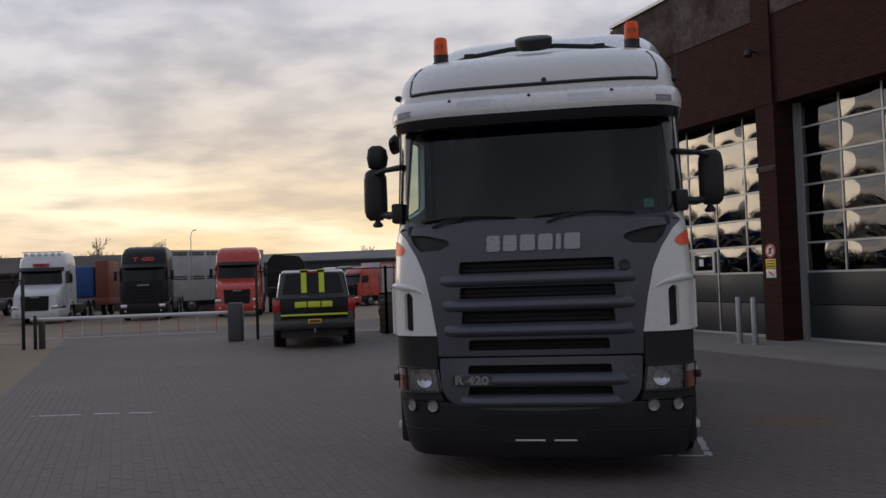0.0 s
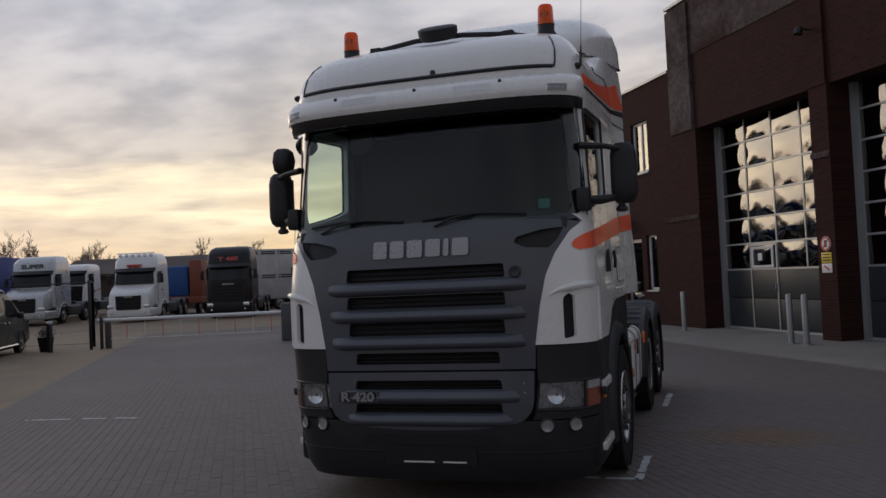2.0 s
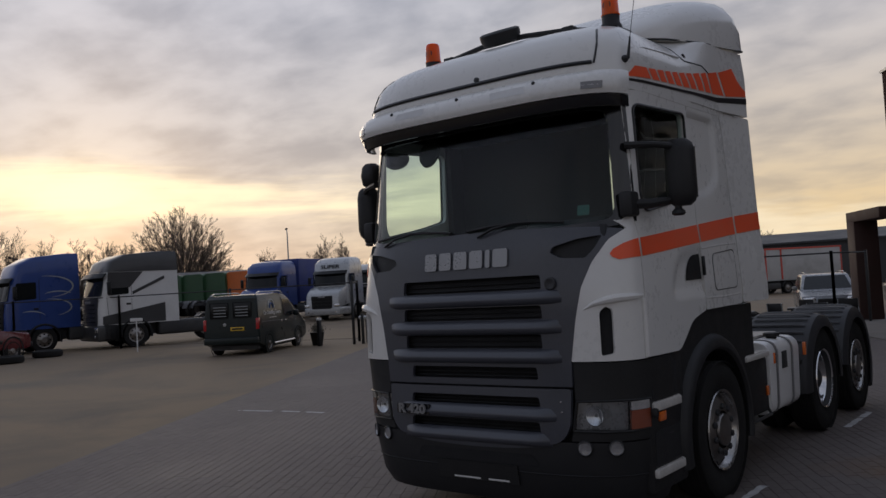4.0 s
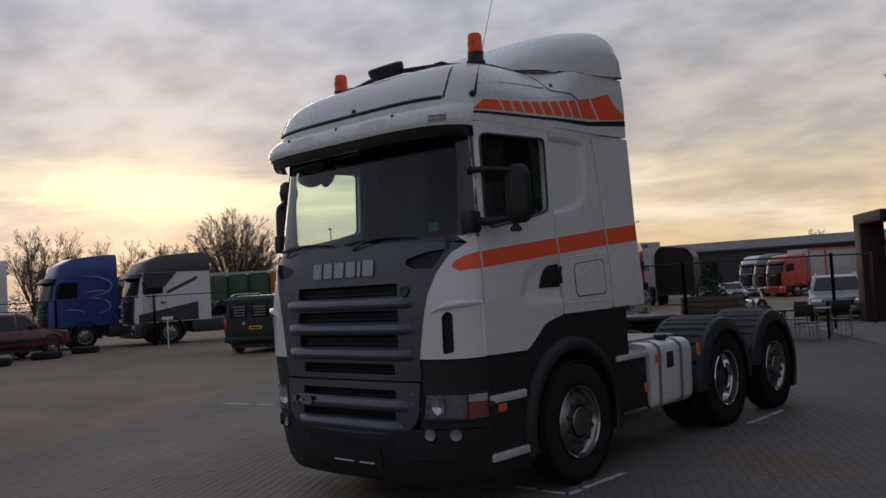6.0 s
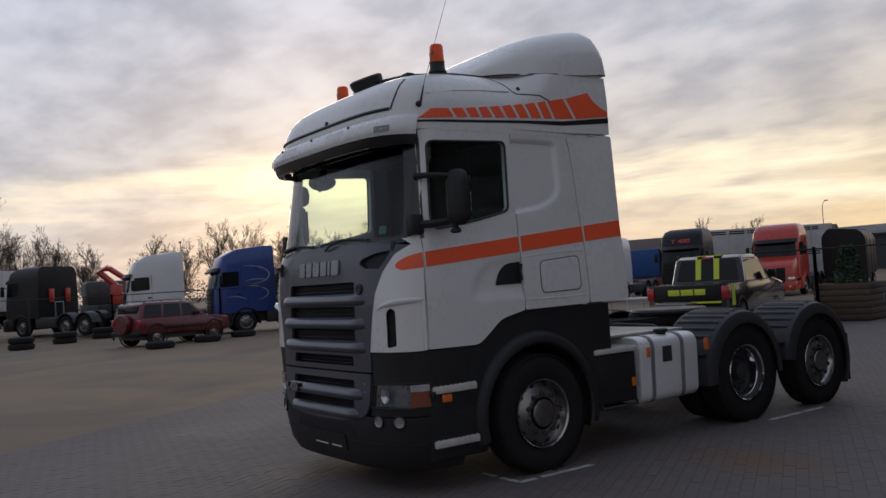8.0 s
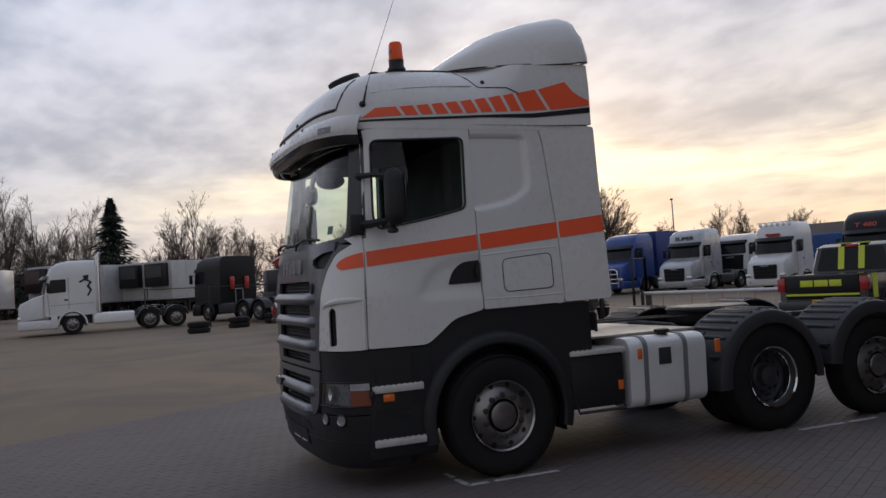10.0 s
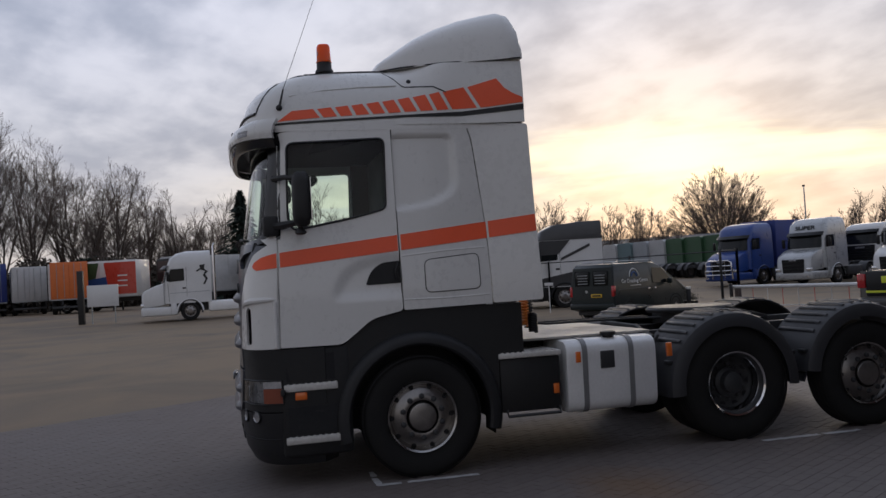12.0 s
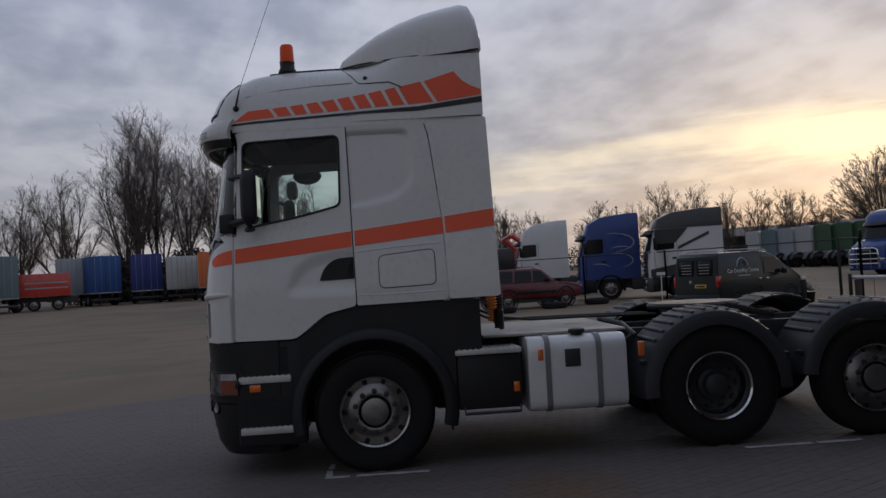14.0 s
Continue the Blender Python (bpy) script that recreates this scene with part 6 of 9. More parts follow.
# air and electric coils behind the cab
M_COIL = make("orange_coil", (0.75, 0.25, 0.04), 0.45)
for x, y, mat, z0, z1 in ((0.86, 1.13, M_COIL, 1.22, 1.52), (0.78, 1.20, M_BLACKP, 1.18, 1.50), (0.95, 1.18, M_BLACKP, 1.16, 1.34)):
    pts = [(x + 0.04 * math.cos(a), y + 0.04 * math.sin(a), z0 + (z1 - z0) * a / 70) for a in [k * 0.7 for k in range(100)]]
    part("hose_coil", tube(B(), pts, 0.009, 5), mat, tractor)
for x, z in ((0.2, 1.35), (-0.1, 1.3)):
    part("hose", tube(B(), [(x, 0.98, z), (x + 0.1, 1.25, z - 0.12), (x, 1.6, 1.18), (x - 0.1, 2.2, 1.17), (x, 2.9, 1.16)], 0.014, 6), M_BLACKP, tractor)
part("exhaust_pipe", tube(B(), [(-0.2, 2.4, 1.12), (0.5, 2.45, 1.10), (0.75, 2.5, 1.0)], 0.03, 8), M_STEEL, tractor)


# ---- other vehicles ----
M_FGLASS = make("dark_vehicle_glass", (0.010, 0.012, 0.013), 0.10, var=0.1, spec=0.3)
M_FWHITE = make("fleet_white", (0.66, 0.66, 0.66), 0.32, var=0.06, scale=0.7, fine=12, coat=0.5, dirt=0.12)
M_FBLACK = make("fleet_black", (0.009, 0.0095, 0.011), 0.4, var=0.15, coat=0.05, dirt=0.05, spec=0.3)
M_FDGREY = make("fleet_anthracite", (0.040, 0.040, 0.042), 0.42, var=0.12, coat=0.3, dirt=0.1)
M_FBLUE = make("fleet_blue", (0.018, 0.052, 0.23), 0.32, var=0.10, coat=0.25, dirt=0.10)
M_FRED = make("fleet_red", (0.50, 0.045, 0.028), 0.30, var=0.08, coat=0.5, dirt=0.10)
M_FMAROON = make("maroon_lacquer", (0.115, 0.013, 0.017), 0.30, var=0.08, coat=0.3, dirt=0.12)
M_FGREEN = make("fleet_green", (0.030, 0.085, 0.036), 0.45, var=0.12, coat=0.1, dirt=0.15)
M_FORANGE = make("container_orange", (0.62, 0.15, 0.03), 0.5, var=0.12, dirt=0.15)
M_FGREYB = make("box_grey", (0.33, 0.35, 0.37), 0.5, var=0.10, scale=0.6, dirt=0.25)
M_FTEAL = make("tarp_teal_grey", (0.13, 0.19, 0.20), 0.6, var=0.15, scale=0.8, dirt=0.2)
M_FTBLUE = make("tarp_blue", (0.016, 0.075, 0.26), 0.55, var=0.15, scale=0.8, dirt=0.15)
M_FNAVY = make("tarp_navy", (0.018, 0.035, 0.19), 0.55, var=0.15, scale=0.8, dirt=0.15)
# duller copy of fleet_white: the far rows' shade put into the colour, plus grime
M_FDULL = make("weathered_shaded_white", (0.46, 0.46, 0.46), 0.5, var=0.12, scale=0.6, dirt=0.3)
M_FBROWN = make("rust_container", (0.20, 0.055, 0.03), 0.6, var=0.2, dirt=0.2)
M_FSILVER = make("silver_lacquer", (0.42, 0.43, 0.44), 0.30, 0.4, var=0.06, coat=0.5, dirt=0.1)
M_YEL = make("fluorescent_yellow", (0.72, 0.80, 0.05), 0.4, var=0.04)
M_PLATE = make("amber_plate", (0.72, 0.46, 0.03), 0.4, var=0.05)
M_VAN = make("dark_green_grey_lacquer", (0.011, 0.018, 0.019), 0.32, var=0.10, spec=0.3, coat=0.1, dirt=0.10)
# silver lowered so that the shade on the cars' fronts sits in the colour
M_CARS = make("shaded_silver_lacquer", (0.22, 0.225, 0.235), 0.28, 0.5, var=0.05, coat=0.5)
M_CARD = make("dark_car_lacquer", (0.05, 0.055, 0.065), 0.28, var=0.05, coat=0.5)
M_PLANK = make("weathered_planks", (0.11, 0.080, 0.055), 0.8, var=0.3, scale=2, fine=25, bump=0.002, random_=0.25)
MESHES = {}


def wheel(parent, x, y, r, w, out, mat=None, z=None):
    """A road wheel of a vehicle, out: +1 or -1 for the side it faces."""
    key = (r, w, mat.name if mat else "")
    if key not in MESHES:
        rr = r * 0.6
        ty = lathe(B(), (0, 0, 0), (1, 0, 0), [(rr, -w + 0.02), (r * 0.86, -w), (r * 0.97, -w * 0.95), (r, -w * 0.75), (r, -w * 0.25), (r * 0.97, -0.02), (r * 0.86, 0), (rr * 1.04, -0.015), (rr, -0.03)], 28, False)
        rm = lathe(B(), (0, 0, 0), (1, 0, 0), [(rr, -w * 0.6), (rr * 1.0, -0.01), (rr * 0.93, -0.015), (rr * 0.88, -0.05), (rr * 0.6, -0.03), (rr * 0.42, -0.012), (rr * 0.36, 0.01), (rr * 0.1, 0.012)], 24)
        a = part("tyre", ty, M_RUBBER)
        b = part("rim", rm, mat or M_ALLOY)
        # dark disc on the rim, coloured as a shaded opening
        h = part("rim_opening", lathe(B(), (-0.045, rr * 0.72, 0), (1, 0, 0), [(rr * 0.13, 0), (rr * 0.13, 0.012), (rr * 0.05, 0.013)], 8), M_VOID)
        MESHES[key] = (a.data, b.data, h.data)
        for o in (a, b, h):
            bpy.data.objects.remove(o)
    hub = new("wheel")
    hub.parent = parent
    hub.matrix_basis = pose(x, y, r if z is None else z, 0, 0, 0 if out > 0 else 180)
    for nm, me in zip(("tyre", "rim"), MESHES[key]):
        o = new(nm, me)
        o.parent = hub
    n = 8 if r > 0.45 else 5
    for k in range(n):
        o = new("rim_opening", MESHES[key][2])
        o.parent = hub
        o.matrix_basis = pose(0, 0, 0, 360 * k / n)
    return hub


def at(x, y, heading):
    """The pose of a vehicle whose nose points along that compass of the plan (degrees from +x); its nose is its local -y."""
    return pose(x, y, rise(x, y), 0, 0, heading + 90)


def front_sheet(parent, name, pts, y, mat, r=0.02, depth=0.02, label=""):
    """A flat panel on a nose: (x, z) outline at y(x, z)."""
    f = y if callable(y) else (lambda x, z: y)
    return part(name, sheet(B(), fillet(pts, r), lambda x, z: Vector((x, f(x, z), z)), 0.25, (), depth, iny), mat, parent, label)


def side_sheet(parent, name, pts, x, mat, r=0.02, depth=0.015, label=""):
    s = 1 if x > 0 else -1
    return part(name, sheet(B(), fillet(pts, r), lambda y, z: Vector((x, y, z)), 0.3, (), depth, inx(s)), mat, parent, label)


def lorry(name, m, label, body, H=3.6, trim=None, bonnet=False, lampbar=False, stripes=(), axles=(3.4, 4.75), screen_low=2.05, visor=True, nose_mat=None, roofmat=None, pipes=False, bull=False, tarp=None, rearcab=1.05, text="", redbars=(), slope=False):
    """A parked tractor unit: local nose to -y, origin under the front axle."""
    v = thing(name, m, label, "lorry", "parked lorries")
    trim = trim or M_FBLACK
    hw = 1.23
    f0 = -1.42
    top = H
    # cab: rings from bottom to top, rounded in plan
    def plan(z, hwz, yf, yr, k):
        pts = []
        for i in range(-8, 9):
            th = i / 8 * math.pi / 2
            pts.append(Vector((math.copysign(hwz * abs(math.sin(th)) ** (2 / k), th), max(-0.7, yf + 0.3) - (max(-0.7, yf + 0.3) - yf) * math.cos(th) ** (2 / k), z)))
        return [Vector((-hwz, yr, z))] + pts + [Vector((hwz, yr, z))]
    rows = [plan(0.95, hw, f0, rearcab, 4.5), plan(1.6, hw, f0 - 0.02, rearcab, 4.5), plan(screen_low, hw, f0 + 0.02, rearcab, 4), plan(2.85, hw - 0.03, f0 + 0.20, rearcab, 3.6), plan(3.05, hw - 0.03, f0 + 0.26, rearcab, 3.6)]
    if top > 3.2:
        g = (0.42, 0.95, 2.1) if slope else (0.42, 0.75, 1.2)
        nar = (0.05, 0.09, 0.16) if slope else (0.06, 0.16, 0.32)
        rows += [plan(3.05 + (top - 3.05) * 0.5, hw - nar[0], f0 + g[0], rearcab, 3.4), plan(3.05 + (top - 3.05) * 0.85, hw - nar[1], f0 + g[1], rearcab, 3.2), plan(top, hw - nar[2], f0 + g[2], rearcab - 0.02, 3)]
    cabp = part("cab", loft(B(), rows), body, v, smooth=50)
    if roofmat:
        rr = [[p + Vector((p.x * 0.012, -0.012 if p.y < 0 else 0.004, 0.006)) for p in r] for r in rows[4:]]
        part("roof_shell", loft(B(), rr), roofmat, v, smooth=50)
    ny = lambda off: (lambda x, z: f0 + off + 0.20 * max(0, (z - screen_low) / 0.8) + 0.25 * (abs(x) / hw) ** 5)
    if not bonnet:
        front_sheet(v, "windscreen", [(-1.08, screen_low + 0.06), (-1.02, 2.86), (1.02, 2.86), (1.08, screen_low + 0.06)], ny(-0.03), M_FGLASS, 0.08)
        gm = nose_mat or M_FBLACK
        g = front_sheet(v, "grille", [(-0.86, 0.95), (-0.95, screen_low - 0.02), (0.95, screen_low - 0.02), (0.86, 0.95)], ny(-0.035), gm, 0.06)
        for k in range(5):
            z = 1.08 + k * 0.17
            part("grille_bar", box(B(), -0.74, 0.74, f0 - 0.085, f0 - 0.03, z, z + 0.055, 0.015), trim, g)
        bl = B()
        xx = -0.30
        for wd in (0.10, 0.10, 0.10, 0.10, 0.04, 0.10):
            box(bl, xx, xx + wd, f0 - 0.075, f0 - 0.04, screen_low - 0.22, screen_low - 0.12, 0.01)
            xx += wd + 0.015
        part("name_strip", bl, M_SILVER, g)
        part("bumper", box(B(), -hw, hw, f0 - 0.08, f0 + 0.5, 0.32, 0.95, 0.10, 3), body if body is not M_FWHITE else M_FDGREY, v)
        fy = f0 - 0.09
    else:
        # long bonnet before the cab
        F = f0 - 1.05
        outline = [(f0 + 0.1, 0.9), (f0 + 0.1, screen_low + 0.02), (f0 - 0.35, screen_low - 0.10), (F + 0.1, screen_low - 0.38), (F, screen_low - 0.55), (F - 0.03, 0.74)]
        bmh = B()
        slab(bmh, outline, -hw + 0.05, hw - 0.05, 0.10, lambda y, z: 1.0 - 0.10 * max(0, (f0 - y)) * (0.5 + 0.5 * (z > 1.2)))
        part("bonnet", bmh, body, v)
        front_sheet(v, "windscreen", [(-1.08, screen_low + 0.06), (-1.02, 2.86), (1.02, 2.86), (1.08, screen_low + 0.06)], ny(-0.03), M_FGLASS, 0.08)
        g = front_sheet(v, "grille", [(-0.66, 0.62), (-0.70, screen_low - 0.56), (0.70, screen_low - 0.56), (0.66, 0.62)], F - 0.05, nose_mat or M_FBLACK, 0.05)
        for k in range(4):
            z = 0.72 + k * 0.2
            part("grille_bar", box(B(), -0.62, 0.62, F - 0.095, F - 0.04, z, z + 0.05, 0.014), trim, g)
        part("name_strip", box(B(), -0.22, 0.22, F - 0.10, F - 0.06, screen_low - 0.66, screen_low - 0.58, 0.01), M_SILVER, g)
        part("bumper", box(B(), -hw + 0.05, hw - 0.05, F - 0.06, -0.64, 0.32, 0.80, 0.09, 3), body, v)
        fy = F - 0.06
        for s in (1, -1):
            rws = []
            for dg in range(0, 181, 12):
                a = radians(dg)
                rws.append([Vector((s * x, r * math.cos(a), 0.5 + r * math.sin(a))) for x, r in ((0.85, 0.60), (1.245, 0.60), (1.255, 0.66), (1.20, 0.72), (0.85, 0.72))])
            part("front_wing", loft(B(), rws), body, v)
        if bull:
            bb = part("bull_bar", tube(B(), [(-0.95, F - 0.18, 0.45), (-0.98, F - 0.22, 0.9), (-0.9, F - 0.22, 1.45), (-0.7, F - 0.22, 1.55), (0.7, F - 0.22, 1.55), (0.9, F - 0.22, 1.45), (0.98, F - 0.22, 0.9), (0.95, F - 0.18, 0.45)], 0.045, 8), M_CHROME, v, "chromed bull bar")
            for z in (0.7, 0.95, 1.25):
                part("bar", tube(B(), [(-0.95, F - 0.22, z), (0.95, F - 0.22, z)], 0.035, 8), M_CHROME, bb)
            for x in (-0.45, 0.45):
                part("bar", tube(B(), [(x, F - 0.22, 0.45), (x, F - 0.22, 1.55)], 0.03, 8), M_CHROME, bb)
    for s in (1, -1):
        part("headlamp", box(B(), s * 0.98 - 0.17, s * 0.98 + 0.17, fy - 0.015, fy + 0.15, 0.68 if not bonnet else 0.82, 0.88 if not bonnet else 1.0, 0.04), M_LENS, v)
        part("fog_lamp", lathe(B(), (s * 0.9, fy - 0.005, 0.52), (0, -1, 0), [(0.06, 0), (0.055, 0.02), (0.02, 0.02)], 12), M_LENS, v)
        # side windows, door seam, step, mirrors
        side_sheet(v, "side_window", [(-1.08, 2.12), (-0.98, 2.80), (-0.25, 2.82), (-0.25, 2.16)], s * (hw + 0.004), M_FGLASS, 0.06)
        part("door_seam", tube(B(), [(s * (hw + 0.002), -1.05, 1.05), (s * (hw + 0.002), -1.12, 2.05)], 0.008, 4), M_INK, v)
        part("door_seam", tube(B(), [(s * (hw + 0.002), -0.14, 1.3), (s * (hw - 0.01), -0.14, 2.9)], 0.008, 4), M_INK, v)
        part("door_handle", box(B(), s * hw - 0.015, s * hw + 0.015, -0.36, -0.18, 1.72, 1.80, 0.008), M_FBLACK, v)
        mr = part("mirror", box(B(), s * 1.46 - 0.09, s * 1.46 + 0.09, -1.16, -1.02, 2.15, 2.68, 0.05), M_FBLACK, v)
        part("mirror_arm", tube(B(), [(s * 1.18, -1.1, 2.62), (s * 1.46, -1.09, 2.62)], 0.02, 6), M_FBLACK, mr)
        part("step_panel", box(B(), s * 1.15 - 0.08, s * 1.15 + 0.08, -1.25 if not bonnet else -1.0, -0.62 if not bonnet else -0.7, 0.35, 0.98, 0.03), trim if not bonnet else body, v)
        # wheel arch behind and over the front wheel
        rws = []
        for dg in range(-10, 191, 12):
            a = radians(dg)
            rws.append([Vector((s * x, r * math.cos(a), 0.5 + r * math.sin(a))) for x, r in ((0.8, 0.58), (1.25, 0.58), (1.26, 0.63), (1.22, 0.68), (0.8, 0.68))])
        part("wheel_arch", loft(B(), rws), trim, v)
        wheel(v, s * 1.22, 0.0, 0.51, 0.30, s)
        for y in axles:
            wheel(v, s * 1.22, y, 0.51, 0.32, s)
            rws = []
            for dg in range(10, 171, 16):
                a = radians(dg)
                rws.append([Vector((s * x, y + r * math.cos(a), 0.52 + r * math.sin(a))) for x, r in ((0.7, 0.60), (1.24, 0.60), (1.25, 0.62), (1.22, 0.66), (0.7, 0.66))])
            part("mudguard", loft(B(), rws), M_MUD, v)
        part("fuel_tank", box(B(), s * 0.93 - 0.28, s * 0.93 + 0.28, 0.95, axles[0] - 0.75, 0.42, 1.0, 0.10, 3), M_TANK if pipes else M_STEEL, v)
        part("chassis_rail", box(B(), s * 0.42 - 0.04, s * 0.42 + 0.04, -0.6, axles[-1] + 0.7, 0.78, 1.02), M_STEEL, v)
    part("coupling_plate", lathe(B(), (0, (axles[0] + axles[-1]) / 2 - 0.3, 1.15), (0, 0, 1), [(0.1, 0), (0.48, 0), (0.46, 0.06), (0.1, 0.06)], 24), M_STEEL, v)
    part("underbody", box(B(), -0.8, 0.8, -1.1, 1.0, 0.5, 1.0), M_STEEL, v)
    if visor:
        rws = []
        for i in range(-8, 9):
            x = i / 8 * 1.14
            y = f0 + 0.06 + 0.28 * (abs(x) / 1.14) ** 4
            rws.append([Vector((x, y, 3.02)), Vector((x, y - 0.18, 2.84)), Vector((x, y - 0.15, 2.80)), Vector((x, y + 0.02, 2.98))])
        part("sun_visor", loft(B(), rws), trim, v)
    if lampbar:
        lb = part("lamp_bar", tube(B(), [(-1.05, f0 + 0.55, top + 0.02), (1.05, f0 + 0.55, top + 0.02)], 0.03, 8), M_CHROME, v)
        for k in range(6):
            x = -0.85 + k * 0.34
            lp = part("roof_lamp", lathe(B(), (x, f0 + 0.52, top - 0.10), (0, -1, 0), [(0.05, -0.08), (0.10, 0), (0.11, 0.03), (0.095, 0.035), (0.02, 0.03)], 16), M_LENS, lb)
    if pipes:
        for s in (1, -1):
            part("exhaust_stack", tube(B(), [(s * 1.12, rearcab + 0.18, 1.0), (s * 1.12, rearcab + 0.18, top + 0.28), (s * 1.12, rearcab + 0.26, top + 0.36)], 0.07, 10), M_CHROME, v)
    for nm, pts, mat in stripes:
        for s in (1, -1):
            side_sheet(v, nm, pts, s * (hw + 0.007), mat, 0.0, 0.004)
    if tarp:
        tb = part("tarpaulin_body", box(B(), -1.27, 1.27, rearcab + 0.3, rearcab + 6.5, 1.1, 3.9, 0.05), tarp, v)
    if redbars:
        for z, w, n in redbars:
            xx = -w / 2
            for k in range(n):
                part("text_bar", box(B(), xx, xx + w / n * 0.82, f0 + 0.20 * max(0, (z - screen_low) / 0.8) - 0.16, f0 + 0.20 * max(0, (z - screen_low) / 0.8) + 0.16, z, z + 0.13), M_FRED, v)
                xx += w / n
    if text:
        words("roof_word", text, 0.34, 0.006, M_INK if body is not M_FBLACK else M_FRED, v, pose(0, f0 + 0.315, 3.27, 66, 0, 0), 0.006, 1.35, "dark roof lettering")
    return v


def crescent(cy, cz, ry, rz, a0, a1, w):
    """Outline of a curved stroke that swells in its middle."""
    n = 14
    th = [radians(a0 + (a1 - a0) * i / n) for i in range(n + 1)]
    out = [(cy + (ry + w * math.sin(math.pi * i / n)) * math.cos(t), cz + (rz + w * math.sin(math.pi * i / n)) * math.sin(t)) for i, t in enumerate(th)]
    return out + [(cy + (ry - 0.012) * math.cos(t), cz + (rz - 0.012) * math.sin(t)) for t in reversed(th)]


HD = -64.3
lorry("lorry", at(-33.9, 38.75, HD), "white bonneted lorry with a row of roof lamps", M_FWHITE, 3.85, bonnet=True, lampbar=True, axles=(3.7, 5.05), redbars=((3.10, 0.8, 5), (2.88, 0.9, 7)))
lorry("lorry", at(-28.4, 39.95, HD), "black lorry with high roof and red lettering bars", M_FBLACK, 3.98, lampbar=False, text="T 480")
lorry("lorry", at(-24.3, 42.7, HD), "red bonneted lorry before a livestock trailer", M_FRED, 3.85, bonnet=True, screen_low=2.05)
lorry("lorry", at(-38.8, 36.1, HD), "silver bonneted lorry with a black radiator cover", M_FSILVER, 3.85, bonnet=True, text="SUPER")
lorry("lorry", at(-42.0, 33.3, HD), "blue bonneted lorry with chromed bull bar and tarpaulin body", M_FBLUE, 3.75, bonnet=True, bull=True, tarp=M_FNAVY)
lorry("lorry", at(-43.0, 42.6, HD), "white lorry parked behind bonneted lorries", M_FWHITE, 3.45, stripes=[("stripe", [(-1.0, 1.55), (1.0, 1.85), (1.0, 1.78), (-1.0, 1.48)], M_FRED)])
H2 = 263.0
lorry("lorry", at(-33.2, 15.4, H2), "blue lorry with silver swirls on its flank", M_FBLUE, 3.95, axles=(3.8,), rearcab=1.4, slope=True,
      stripes=[("swirl", crescent(0.05, 2.62, 1.08, 0.44, 95, -75, 0.055), M_FGREYB), ("swirl", crescent(0.1, 1.78, 0.95, 0.36, 88, -60, 0.05), M_FGREYB),
               ("swirl", crescent(0.55, 2.28, 0.55, 0.14, 150, 15, 0.035), M_FGREYB), ("swirl", crescent(-0.55, 1.35, 0.7, 0.32, 110, 30, 0.03), M_FGREYB)])
lorry("lorry", at(-30.9, 18.1, H2), "white and anthracite lorry with raked flank graphics", M_FWHITE, 3.85, roofmat=M_FDGREY, axles=(3.9,), rearcab=1.8, slope=True, nose_mat=M_FDGREY,
      stripes=[("dark_flank", [(-1.3, 0.98), (-1.3, 1.30), (1.23, 1.75), (1.23, 0.98)], M_FDGREY), ("dark_band", [(-0.1, 2.25), (1.23, 2.85), (1.23, 2.72), (-0.1, 2.12)], M_FDGREY), ("dark_front", [(-1.1, 2.4), (-1.05, 3.04), (0.35, 3.04), (-0.2, 2.42)], M_FDGREY)])
lorry("lorry", at(-40.1, 12.9, H2), "white high-roofed lorry behind a maroon car", M_FWHITE, 4.05, axles=(3.9,), rearcab=1.45, slope=True)
dark_ = lorry("lorry", at(-43.5, 7.9, 213), "black lorry with red boards behind its cab", M_FBLACK, 3.6, axles=(3.2, 4.5), rearcab=1.3)
for x in (-0.55, 0.45):
    part("red_board", box(B(), x - 0.14, x + 0.14, 1.31, 1.40, 1.75, 2.45, 0.02), M_FRED, dark_, "red board")
for x in (-0.2, 0.3):
    part("rack_post", tube(B(), [(x, 1.42, 1.0), (x, 1.42, 1.75)], 0.03, 6), M_ZINC, dark_)
part("rack_bar", tube(B(), [(-0.2, 1.42, 1.75), (0.3, 1.42, 1.75)], 0.03, 6), M_ZINC, dark_)
lorry("lorry", at(-41.5, 0.0, -83), "white bonneted lorry with black flank drawing and tall exhaust stacks", M_FWHITE, 3.75, bonnet=True, pipes=True, axles=(3.75, 5.1), rearcab=1.15, trim=M_FDGREY,
      stripes=[("drawing", [(0.55, 2.95), (0.85, 3.0), (0.8, 2.75), (1.0, 2.6), (0.85, 2.45), (0.98, 2.2), (0.8, 1.9), (0.72, 1.92), (0.86, 2.2), (0.72, 2.4), (0.85, 2.62), (0.62, 2.72), (0.42, 2.6), (0.36, 2.66), (0.6, 2.8)], M_INK),
               ("skirt_line", [(-1.0, 1.52), (1.05, 1.56), (1.05, 1.53), (-1.0, 1.49)], M_FGREYB)])
lorry("lorry", at(-28.95, 73.6, 245), "red lorry far off before a white trailer", M_FRED, 3.6, axles=(3.7,))
lorry("lorry", at(-31.4, 76.2, 245), "anthracite lorry far off beside a red lorry", M_FDGREY, 3.8, axles=(3.7,))
lorry("lorry", at(-34.2, 78.8, 245), "white lorry far off in a slanting row", M_FWHITE, 3.75, axles=(3.7,))
